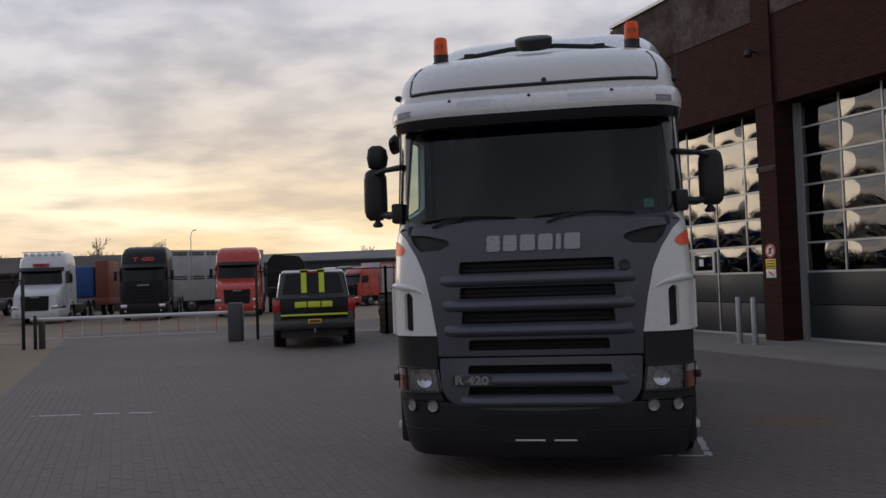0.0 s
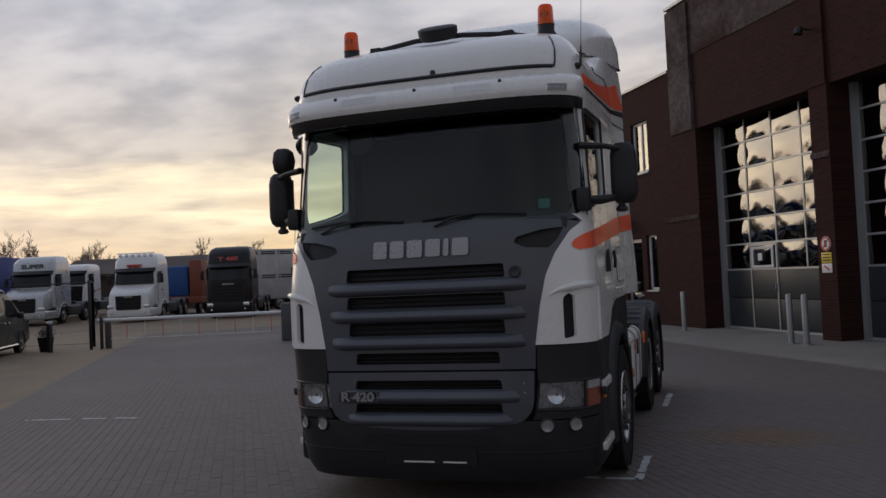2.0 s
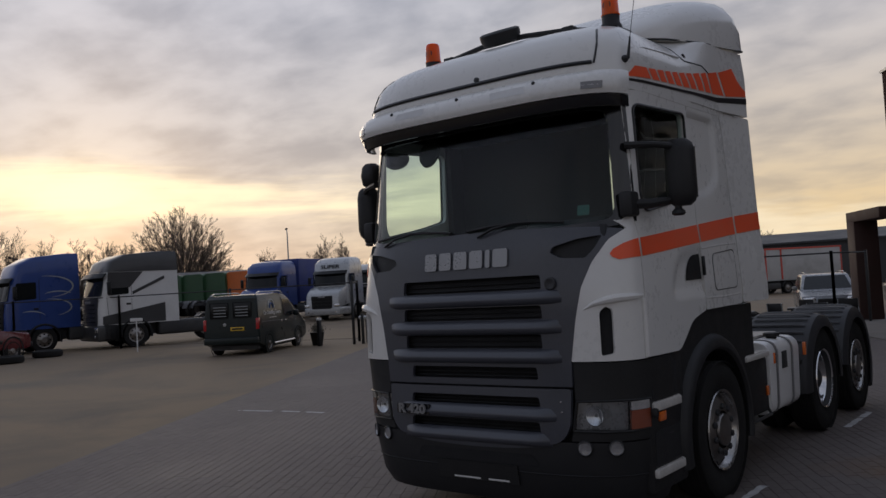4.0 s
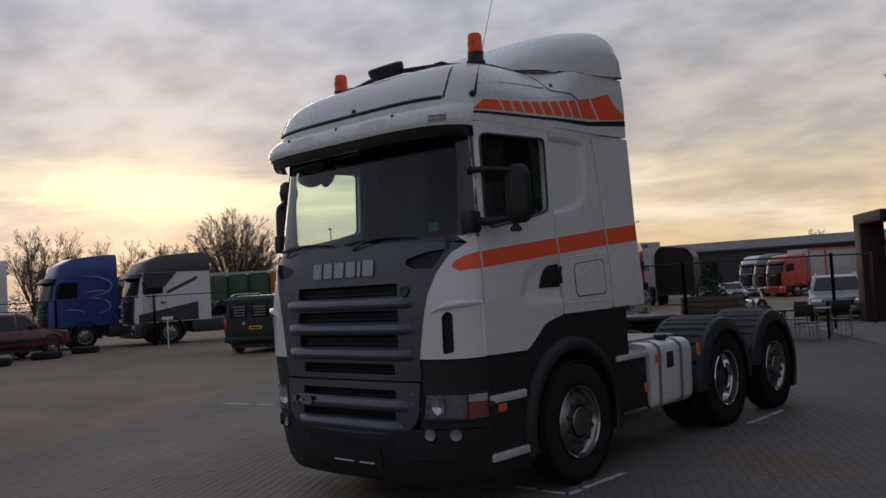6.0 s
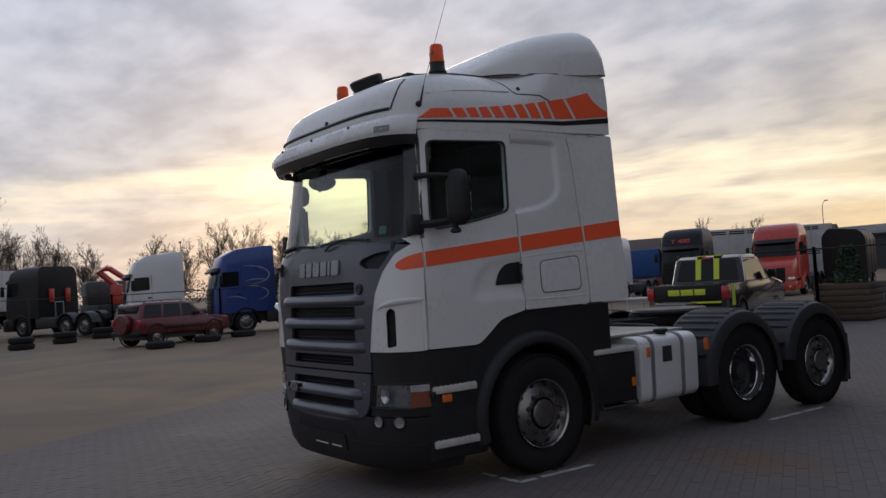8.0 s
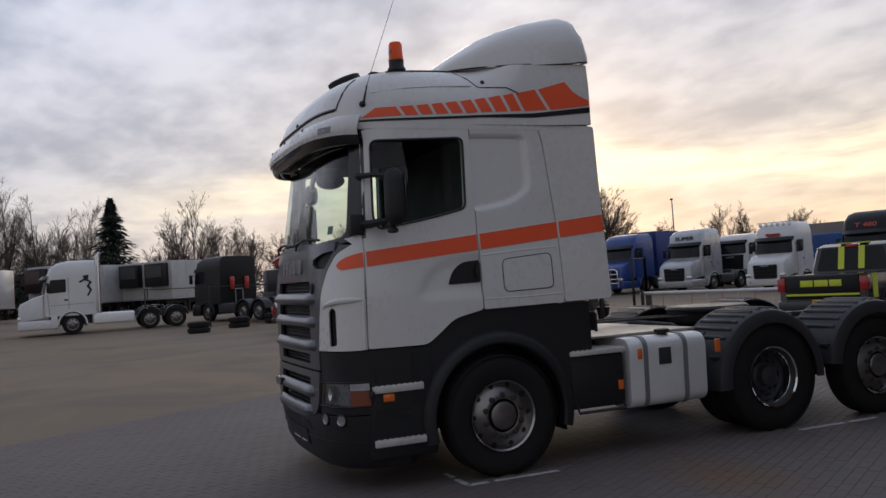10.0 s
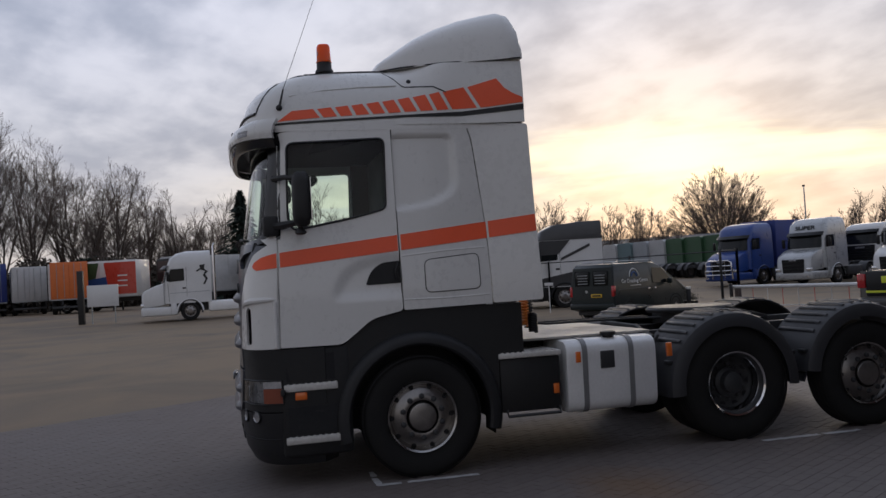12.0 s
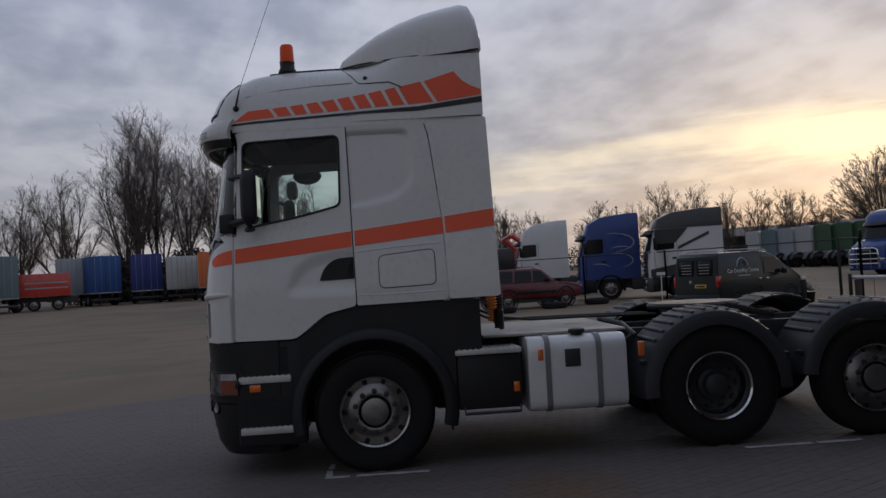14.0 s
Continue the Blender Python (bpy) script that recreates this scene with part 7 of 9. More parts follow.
# row of cabs at the back of the yard
ROWC = [("orange", M_FORANGE), ("green", M_FGREEN), ("green", M_FGREEN), ("green", M_FGREEN), ("white", M_FDULL), ("pale grey", M_FGREYB), ("teal-grey", M_FTEAL), ("white", M_FDULL)]
for k, (hue, mat) in enumerate(ROWC):
    x, y = -55.1 - k * 2.31, 40.4 - k * 0.62
    lorry("lorry", at(x, y, 100), "%s lorry parked in a row of cabs" % hue, mat, 3.3, axles=(3.2, 4.5), rearcab=1.2, visor=False,
          stripes=[("door_mark", [(0.35, 1.5), (0.35, 2.6), (0.75, 2.6), (0.75, 1.5)], M_YEL)] if mat is M_FGREEN else ())


def trailer(m, label, L, mat, H=4.0, z0=1.15, ribs=True, reefer=False, doors=True, low=False, name="box_trailer", bars=False, frame_mat=None):
    """A box body on a trailer: local x across, y along, its rear at y = 0."""
    v = thing(name, m, label, "trailer", "parked trailers")
    part("box_body", box(B(), -1.27, 1.27, 0, L, z0, H, 0.03), mat, v)
    if doors:
        for s in (1, -1):
            part("rear_door", box(B(), min(s * 0.02, s * 1.22), max(s * 0.02, s * 1.22), -0.04, 0.0, z0 + 0.06, H - 0.08, 0.01), mat, v)
            for x in (0.35, 0.85):
                part("lock_rod", tube(B(), [(s * x, -0.065, z0 + 0.08), (s * x, -0.065, H - 0.1)], 0.018, 6), M_ZINC, v)
    if ribs:
        n = max(3, int(L / 1.3))
        for s in (1, -1):
            for k in range(n + 1):
                y = 0.05 + (L - 0.1) * k / n
                part("side_rib", box(B(), s * 1.275 - 0.02, s * 1.275 + 0.02, y - 0.035, y + 0.035, z0, H - 0.02), frame_mat or mat, v)
    if frame_mat:
        for s in (1, -1):
            part("top_rail", box(B(), s * 1.28 - 0.03, s * 1.28 + 0.03, -0.02, L + 0.02, H - 0.12, H + 0.03), frame_mat, v)
    if bars:
        for s in (1, -1):
            for z in (2.15, 2.3, H - 0.35, H - 0.22):
                for k in range(int(L / 1.2)):
                    # slots are dark strips on the wall, shade put into their colour
                    part("air_slot", box(B(), s * 1.28 - 0.004, s * 1.28 + 0.004, 0.2 + k * 1.2, 1.2 + k * 1.2, z, z + 0.08), M_VOID, v)
    if reefer:
        u = part("cooling_unit", box(B(), -1.0, 1.0, L, L + 0.55, H - 1.9, H - 0.15, 0.08), M_FBLACK, v)
        part("unit_grille", box(B(), -0.8, 0.8, L + 0.55, L + 0.57, H - 1.2, H - 0.35), M_FDGREY, u)
    part("trim_rail", box(B(), -1.285, 1.285, -0.01, L + 0.01, z0 - 0.10, z0, 0.01), M_ZINC, v)
    for s in (1, -1):
        part("chassis_rail", box(B(), s * 0.5 - 0.05, s * 0.5 + 0.05, 0.1, L - 0.2, z0 - 0.42, z0 - 0.10), M_STEEL, v)
        for y in (1.4, 2.7):
            wheel(v, s * 1.25, y, 0.50, 0.32, s)
        part("landing_leg", box(B(), s * 0.8 - 0.06, s * 0.8 + 0.06, L - 2.2, L - 2.08, 0.0, z0 - 0.1), M_STEEL, v)
    part("rear_bumper", box(B(), -1.2, 1.2, -0.03, 0.09, 0.45, 0.62, 0.015), M_STEEL, v)
    return v


trailer(pose(-33.5, 46.84, -0.05, 0, 0, 58.6 - 90), "grey livestock trailer with ventilation slots behind parked lorries", 8.1, M_FDULL, 4.08, 0.85, bars=True, name="livestock_trailer")
far_box = trailer(pose(-24.7, 82.7, rise(-26, 79), 0, 0, 155), "white trailer with red frame behind a far lorry", 8.8, M_FDULL, 3.98, 1.25, ribs=False, frame_mat=M_FRED)
for s in (1, -1):
    for y in (0.06, 7.0, 8.74):
        part("red_post", box(B(), s * 1.285 - 0.02, s * 1.285 + 0.02, y - 0.09 if y > 1 else y - 0.05, y + 0.09 if y < 8 else y + 0.05, 1.25, 3.86), M_FRED, far_box)
# trailers along the western side
ROWT = [(-59.8, -11.3, 194, M_FORANGE, 0, "orange steel container on a trailer"), (-65.5, -15.9, 199.2, M_FDULL, 0, "white container with worn door rods"),
        (-65.45, -18.95, 201.5, M_FNAVY, 0, "navy blue tarpaulin trailer"), (-64.4, -22.1, 215.0, M_FTBLUE, 0, "bright blue tarpaulin trailer"), (-65.5, -25.5, 205.4, M_FGREYB, 0, "purple-grey box trailer with ribbed sides"), (-54.1, -25.6, 210.5, M_FTEAL, 0, "teal-grey tarpaulin trailer standing in the row"), (-53.3, -29.6, 212, M_FWHITE, 0, "white box trailer at the yard's end")]
for x, y, ang, mat, reef, lab in ROWT:
    trailer(pose(x, y, rise(x, y), 0, 0, ang - 90), lab, 5.0 if mat is M_FORANGE else 9.0, mat, 3.9 if mat in (M_FORANGE, M_FDULL) else 4.25)
# refrigerated trailers stand askew, their cooling units to the yard
for x, y in ((-60.7, 4.15), (-62.7, 2.25), (-64.6, 0.36), (-60.4, -4.05)):
    trailer(pose(x - 9.0 * math.cos(radians(-46)), y - 9.0 * math.sin(radians(-46)), rise(x, y), 0, 0, -136), "white refrigerated trailer with dark cooling unit", 9.0, M_FDULL, 3.95, reefer=True, doors=False)


def tarp_body():
    v = thing("tarpaulin_trailer", pose(-37.0, 45.6, -0.08, 0, 0, 29), "blue tarpaulin load on a red-brown flatbed", "trailer", "parked trailers")
    part("load", box(B(), -1.7, 0.6, 0.0, 4.0, 1.25, 3.25, 0.12, 3), M_FTBLUE, v, "blue tarpaulin")
    part("flatbed", box(B(), -1.8, 1.5, -0.3, 5.0, 0.75, 1.2, 0.03), M_FBROWN, v)
    part("head_board", box(B(), 0.7, 1.5, -0.2, 4.8, 1.2, 3.6, 0.03), M_FBROWN, v)
    for s in (1, -1):
        for y in (0.8, 3.8):
            wheel(v, s * 1.35 - 0.15, y, 0.48, 0.28, s)


tarp_body()


def graphic_trailer():
    v = trailer(pose(-65.1, -13.7, rise(-65, -10), 0, 0, -13), "white trailer with green, blue and red printed side", 7.2, M_FWHITE, 3.95)
    for s in (1, -1):
        side_sheet(v, "green_print", [(0.3, 1.3), (0.3, 3.8), (4.2, 3.8), (3.6, 1.3)], s * 1.30, M_FGREEN, 0.1, 0.004)
        side_sheet(v, "blue_print", [(2.2, 1.3), (2.5, 2.4), (4.8, 2.7), (5.6, 1.3)], s * 1.306, M_FTBLUE, 0.1, 0.004)
        side_sheet(v, "red_print", [(5.0, 1.3), (4.6, 3.8), (7.2, 3.8), (7.2, 1.3)], s * 1.31, M_FRED, 0.1, 0.004)
        for k in range(3):
            side_sheet(v, "text_bar", [(5.7, 1.9 + k * 0.4), (5.7, 2.0 + k * 0.4), (6.5, 2.0 + k * 0.4), (6.5, 1.9 + k * 0.4)], s * 1.316, M_SIGNW, 0.0, 0.003)


graphic_trailer()


def flat_trailer():
    v = thing("low_trailer", pose(-56.5, -27.0, rise(-57, -26), 0, 0, 27), "red dropside trailer with pale stripes", "trailer", "parked trailers")
    part("dropside", box(B(), -1.25, 1.25, 0, 5.0, 1.1, 2.85, 0.02), M_FRED, v)
    for z in (1.45, 1.85):
        part("pale_stripe", box(B(), -1.262, 1.262, 1.8, 4.8, z + 0.25, z + 0.35), M_FGREYB, v)
    for s in (1, -1):
        for y in (1.2, 2.4, 4.1):
            wheel(v, s * 1.22, y, 0.48, 0.3, s)
    part("chassis", box(B(), -0.6, 0.6, 0.2, 5.5, 0.7, 1.08), M_STEEL, v)


flat_trailer()


def covered_body():
    v = thing("covered_truck_body", pose(-24.3, 48.65, -0.15, 0, 0, 25), "black rounded tarpaulin body on wheels", "trailer")
    rows = [[Vector((x, y, z)) for x, z in fillet([(-1.15, 0.9), (-1.15, 3.15), (-0.8, 3.6), (0.8, 3.45), (1.15, 3.05), (1.15, 0.9)], 0.25)] for y in (-1.2, -1.1, 2.5, 2.6)]
    part("tarpaulin", loft(B(), rows), M_FBLACK, v)
    for k in range(3):
        part("strap", tube(B(), [(-1.16, -0.8 + k * 1.3, 0.95), (-1.17, -0.8 + k * 1.3, 3.1), (-0.82, -0.8 + k * 1.3, 3.61), (0.82, -0.8 + k * 1.3, 3.46), (1.17, -0.8 + k * 1.3, 3.0), (1.16, -0.8 + k * 1.3, 0.95)], 0.02, 5), M_FDGREY, v)
    part("chassis", box(B(), -1.0, 1.0, -1.1, 2.5, 0.6, 0.9), M_STEEL, v)
    for s in (1, -1):
        for y in (-0.5, 1.6):
            wheel(v, s * 1.12, y, 0.48, 0.28, s)


covered_body()


def crane():
    v = thing("loader_crane", pose(-48.6, 11.9, rise(-48, 13), 0, 0, 1), "red folded loader crane on a dark lorry bed", "crane")
    part("bed", box(B(), -1.2, 4.5, -1.2, 1.2, 0.9, 1.3, 0.02), M_STEEL, v)
    part("cab_block", box(B(), -1.1, 0.9, -1.15, 1.15, 1.3, 2.7, 0.1), M_FDGREY, v)
    part("column", box(B(), 3.2, 3.8, -0.3, 0.3, 1.3, 2.4, 0.05), M_FRED, v)
    part("boom", tube(B(), [(3.5, 0, 2.3), (3.4, -0.9, 3.2), (3.7, -0.4, 3.35)], 0.2, 8), M_FRED, v)
    part("jib", tube(B(), [(3.7, -0.4, 3.35), (4.0, 1.1, 2.2), (3.9, 1.3, 1.5)], 0.16, 8), M_FRED, v)
    for s in (1, -1):
        for x in (0.0, 2.2, 3.6):
            w = wheel(v, 0, 0, 0.5, 0.3, 1)
            w.matrix_basis = pose(x, s * 1.2, 0.5, 0, 0, 90 * s)


crane()


def pickup():
    v = thing("pickup_truck", at(-11.2, 23.7, 115.2) @ Matrix.Scale(1.05, 4), "black pickup truck with fluorescent yellow stripes and tail lettering shapes", "car")
    # local: nose to -y; rear axle at y = 3.57
    low = [(-0.95, 0.55), (-0.98, 0.95), (-0.85, 1.15), (0.55, 1.22), (0.60, 1.24), (4.62, 1.26), (4.66, 0.62), (4.1, 0.50), (-0.6, 0.45)]
    part("body", slab(B(), low, -0.98, 0.98, 0.07), M_BLACK, v)
    house = [(0.35, 1.20), (1.15, 1.86), (1.5, 1.93), (2.6, 1.93), (2.85, 1.86), (3.0, 1.24)]
    part("cabin", slab(B(), house, -0.93, 0.93, 0.05, lambda y, z: 1.0 - 0.20 * max(0.0, z - 1.2)), M_BLACK, v)
    rw = part("rear_window", sheet(B(), fillet([(-0.80, 1.30), (-0.69, 1.83), (0.69, 1.83), (0.80, 1.30)], 0.06), lambda x, z: Vector((x, 3.0 - (z - 1.24) * 0.24 + 0.012, z)), 0.3), M_FGLASS, v)
    for s in (1, -1):
        part("side_glass", sheet(B(), fillet([(0.75, 1.26), (1.25, 1.80), (2.75, 1.80), (2.88, 1.26)], 0.05), lambda y, z, s=s: Vector((s * 0.94 * (1.0 - 0.20 * max(0, z - 1.2)) + s * 0.004, y, z)), 0.3), M_FGLASS, v)
        part("window_chrome", tube(B(), [(s * 0.932, 0.70, 1.25), (s * 0.84, 1.22, 1.84), (s * 0.83, 2.78, 1.84), (s * 0.925, 2.95, 1.25)], 0.012, 5), M_CHROME, v)
        part("tail_lamp", box(B(), s * 0.90 - 0.09, s * 0.90 + 0.09, 4.56, 4.685, 0.90, 1.20, 0.02), M_REDLENS, v)
        part("mirror", box(B(), s * 1.10 - 0.10, s * 1.10 + 0.10, 0.80, 0.90, 1.28, 1.50, 0.03), M_FBLACK, v)
        for y in (0.0, 3.57):
            wheel(v, s * 0.985, y, 0.40, 0.27, s)
        part("flank_stripe", box(B(), s * 0.975 - 0.012, s * 0.975 + 0.012, 4.15, 4.42, 0.72, 1.24), M_YEL, v, "fluorescent yellow side stripe")
        part("arch", lathe(B(), (s * 0.97, 3.57, 0.42), (s, 0, 0), [(0.50, 0.0), (0.50, 0.03), (0.44, 0.03)], 28, False), M_FBLACK, v)
    part("tailgate", box(B(), -0.80, 0.80, 4.62, 4.675, 0.72, 1.24, 0.02), M_FBLACK, v)
    xx = -0.44
    for wd, hh in ((0.26, 0.14), (0.30, 0.14), (0.28, 0.14)):
        part("name_block", box(B(), xx, xx + wd, 4.675, 4.682, 1.0, 1.0 + hh, 0.003), M_YEL, v)
        xx += wd + 0.03
    part("tail_stripe", box(B(), -0.80, 0.80, 4.674, 4.68, 0.80, 0.845), M_YEL, v)
    for s in (1, -1):
        part("roof_stripe", sheet(B(), [(s * 0.16, 1.33), (s * 0.16, 1.86), (s * 0.30, 1.86), (s * 0.30, 1.33)], lambda x, z: Vector((x, 3.0 - (z - 1.24) * 0.24 + 0.022, z)), 0.3, (), 0.008, lambda u, w: (0, -1, 0)), M_YEL, v)
        part("roof_stripe", box(B(), min(s * 0.12, s * 0.32), max(s * 0.12, s * 0.32), 1.5, 2.84, 1.915, 1.945), M_YEL, v)
    part("high_brake_lamp", box(B(), -0.13, 0.13, 2.80, 2.90, 1.83, 1.90, 0.01), M_REDLENS, v)
    part("bumper", box(B(), -0.95, 0.95, 4.55, 4.80, 0.48, 0.70, 0.05), M_FDGREY, v)
    part("number_plate", box(B(), -0.16, 0.16, 4.80, 4.812, 0.62, 0.72, 0.004), M_PLATE, v)
    part("text_bar", box(B(), -0.12, 0.12, 4.812, 4.815, 0.65, 0.69), M_INK, v)
    part("tow_ball", tube(B(), [(0, 4.7, 0.42), (0, 4.95, 0.42), (0, 4.97, 0.52)], 0.03, 8), M_CHROME, v)
    part("underbody", box(B(), -0.8, 0.8, -0.6, 4.5, 0.28, 0.5), M_STEEL, v)


pickup()


def van():
    v = thing("van", at(-21.4, 18.7, 124), "dark green-grey delivery van with a detailing firm's lettering", "car")
    # nose to -y; wheelbase 2.68; origin at the front axle's middle
    low = [(-0.86, 0.35), (-0.90, 0.62), (-0.78, 0.86), (-0.15, 1.06), (0.62, 1.66), (1.0, 1.80), (1.6, 1.84), (3.35, 1.82), (3.46, 1.72), (3.52, 0.95), (3.52, 0.36), (3.1, 0.24), (-0.5, 0.24)]
    part("body", slab(B(), low, -0.89, 0.89, 0.08, lambda y, z: 1.0 - 0.13 * max(0.0, z - 1.0)), M_VAN, v, smooth=35)
    for s in (1, -1):
        f = lambda y, z, s=s: Vector((s * (0.89 * (1.0 - 0.13 * max(0.0, z - 1.0)) + 0.006), y, z))
        part("side_glass", sheet(B(), fillet([(0.12, 1.10), (0.68, 1.60), (1.28, 1.64), (1.30, 1.12)], 0.05), f, 0.3), M_FGLASS, v)
        part("door_seam", tube(B(), [f(1.36, 0.42), f(1.38, 1.70)], 0.006, 4), M_INK, v)
        part("slide_rail", tube(B(), [f(1.5, 0.98), f(3.3, 0.98)], 0.010, 4), M_INK, v)
        part("door_handle", box(B(), s * 0.90 - 0.012, s * 0.90 + 0.012, 1.12, 1.26, 0.93, 0.97, 0.006), M_CHROME, v)
        part("door_handle", box(B(), s * 0.90 - 0.012, s * 0.90 + 0.012, 1.50, 1.64, 0.93, 0.97, 0.006), M_CHROME, v)
        part("roof_rail", tube(B(), [(s * 0.72, 0.95, 1.82), (s * 0.72, 1.2, 1.90), (s * 0.72, 3.0, 1.90), (s * 0.72, 3.3, 1.83)], 0.018, 6), M_FSILVER, v)
        part("sill_bar", tube(B(), [f(0.45, 0.28), f(2.3, 0.28)], 0.03, 6), M_CHROME, v)
        part("tail_lamp", box(B(), s * 0.84 - 0.05, s * 0.84 + 0.05, 3.40, 3.53, 0.78, 1.12, 0.02), M_REDLENS, v)
        part("headlamp", box(B(), s * 0.70 - 0.16, s * 0.70 + 0.16, -0.88, -0.62, 0.66, 0.84, 0.04), M_LENS, v)
        part("mirror", box(B(), s * 1.0 - 0.10, s * 1.0 + 0.10, 0.42, 0.52, 1.06, 1.24, 0.04), M_VAN, v)
        for y in (0.0, 2.68):
            wheel(v, s * 0.895, y, 0.315, 0.20, s)
            part("arch", lathe(B(), (s * 0.885, y, 0.33), (s, 0, 0), [(0.38, 0.0), (0.38, 0.018), (0.34, 0.018)], 24, False), M_VAN, v)
        # lettering and arched emblem on the flank
        lab = Matrix.Translation(f(2.32, 1.24) + Vector((s * 0.004, 0, 0))) @ Euler((radians(90), 0, radians(90 * s))).to_matrix().to_4x4()
        words("flank_lettering", "Car Detailing Centre", 0.17, 0.002, M_SIGNW, v, lab, 0.001, 1.02, "white firm lettering")
        part("text_bar", box(B(), s * 0.885 - 0.003, s * 0.885 + 0.003, 2.0, 2.6, 1.08, 1.10), M_SIGNW, v)
        arc = [f(2.32 + 0.26 * math.cos(a), 1.38 + 0.26 * math.sin(a)) for a in [radians(d) for d in range(0, 181, 20)]]
        part("emblem_arc", tube(B(), arc, 0.014, 5), M_SIGNW, v)
        arc = [f(2.32 + 0.15 * math.cos(a), 1.38 + 0.15 * math.sin(a)) for a in [radians(d) for d in range(0, 181, 20)]]
        part("emblem_arc", tube(B(), arc, 0.020, 5), M_FTBLUE, v)
        part("rear_window", box(B(), min(s * 0.08, s * 0.66), max(s * 0.08, s * 0.66), 3.49, 3.51, 1.12, 1.62, 0.03), M_FGLASS, v)
        for k in range(4):
            part("text_bar", box(B(), min(s * 0.15, s * 0.55), max(s * 0.15, s * 0.55), 3.511, 3.514, 1.2 + k * 0.09, 1.225 + k * 0.09), M_FGREYB, v)
    part("windscreen", sheet(B(), fillet([(-0.72, -0.08), (-0.66, 0.60), (0.66, 0.60), (0.72, -0.08)], 0.06), lambda x, y: Vector((x, y, 1.06 + (y + 0.15) * 0.779 + 0.012)), 0.3), M_FGLASS, v)
    part("rear_bumper", box(B(), -0.87, 0.87, 3.40, 3.60, 0.36, 0.56, 0.04), M_VAN, v)
    part("number_plate", box(B(), -0.42, 0.02, 3.525, 3.535, 0.76, 0.87, 0.003), M_PLATE, v)
    part("text_bar", box(B(), -0.37, -0.03, 3.535, 3.538, 0.79, 0.84), M_INK, v)
    part("round_badge", lathe(B(), (0.2, 3.52, 0.95), (0, 1, 0), [(0.05, 0), (0.05, 0.012), (0.02, 0.014)], 16), M_FSILVER, v)
    part("underbody", box(B(), -0.75, 0.75, -0.5, 3.3, 0.17, 0.3), M_STEEL, v)


van()


def offroader():
    v = thing("off_road_car", at(-29.2, 12.4, 114.0), "maroon five-door off-road car with a tail spare wheel", "car")
    low = [(-0.80, 0.45), (-0.84, 0.72), (-0.74, 0.95), (0.30, 1.06), (0.40, 1.08), (3.42, 1.10), (3.46, 0.70), (3.40, 0.48), (-0.6, 0.38)]
    part("body", slab(B(), low, -0.88, 0.88, 0.07), M_FMAROON, v, smooth=35)
    house = [(0.36, 1.06), (1.02, 1.60), (1.25, 1.66), (3.12, 1.66), (3.26, 1.60), (3.42, 1.08)]
    part("glasshouse", slab(B(), house, -0.84, 0.84, 0.04, lambda y, z: 1.0 - 0.24 * max(0.0, z - 1.06)), M_FMAROON, v, smooth=35)
    g = lambda s: (lambda y, z: Vector((s * (0.84 * (1.0 - 0.24 * max(0, z - 1.06)) + 0.006), y, z)))
    for s in (1, -1):
        for pts in ([(0.62, 1.10), (1.08, 1.54), (1.45, 1.57), (1.48, 1.10)], [(1.56, 1.10), (1.54, 1.57), (2.28, 1.58), (2.36, 1.10)], [(2.44, 1.12), (2.38, 1.58), (3.10, 1.58), (3.28, 1.12)]):
            part("side_glass", sheet(B(), fillet(pts, 0.04), g(s), 0.3), M_FGLASS, v)
        part("roof_rail", tube(B(), [(s * 0.62, 1.3, 1.67), (s * 0.62, 1.45, 1.73), (s * 0.62, 2.95, 1.73), (s * 0.62, 3.1, 1.67)], 0.016, 6), M_FBLACK, v)
        part("side_moulding", box(B(), s * 0.885 - 0.012, s * 0.885 + 0.012, 0.45, 2.3, 0.62, 0.74, 0.01), M_FBLACK, v)
        part("tail_lamp", box(B(), s * 0.80 - 0.07, s * 0.80 + 0.07, 3.36, 3.475, 0.82, 1.05, 0.02), M_REDLENS, v)
        part("headlamp", box(B(), s * 0.62 - 0.16, s * 0.62 + 0.16, -0.85, -0.70, 0.72, 0.88, 0.03), M_LENS, v)
        part("mirror", box(B(), s * 0.98 - 0.09, s * 0.98 + 0.09, 0.78, 0.87, 1.08, 1.24, 0.03), M_FMAROON, v)
        for y in (0.0, 2.70):
            wheel(v, s * 0.885, y, 0.36, 0.24, s)
            part("arch", lathe(B(), (s * 0.865, y, 0.40), (s, 0, 0), [(0.46, 0.0), (0.46, 0.03), (0.40, 0.03)], 24, False), M_FBLACK, v)
    part("windscreen", sheet(B(), fillet([(-0.70, 0.40), (-0.62, 0.98), (0.62, 0.98), (0.70, 0.40)], 0.05), lambda x, y: Vector((x, y, 1.06 + (y - 0.36) * 0.818 + 0.012)), 0.3), M_FGLASS, v)
    part("rear_window", box(B(), -0.62, 0.62, 3.30, 3.36, 1.15, 1.56, 0.03), M_FGLASS, v)
    sp = wheel(v, 0, 0, 0.36, 0.22, 1)
    sp.matrix_basis = pose(0, 3.66, 0.88, 0, 0, 90)
    part("spare_cover", lathe(B(), (0, 3.46, 0.88), (0, 1, 0), [(0.37, 0.0), (0.375, 0.18), (0.35, 0.215), (0.1, 0.225)], 28), M_FMAROON, v)
    part("bumper", box(B(), -0.86, 0.86, 3.36, 3.52, 0.42, 0.60, 0.04), M_FBLACK, v)
    part("bumper", box(B(), -0.86, 0.86, -0.92, -0.76, 0.42, 0.62, 0.04), M_FBLACK, v)
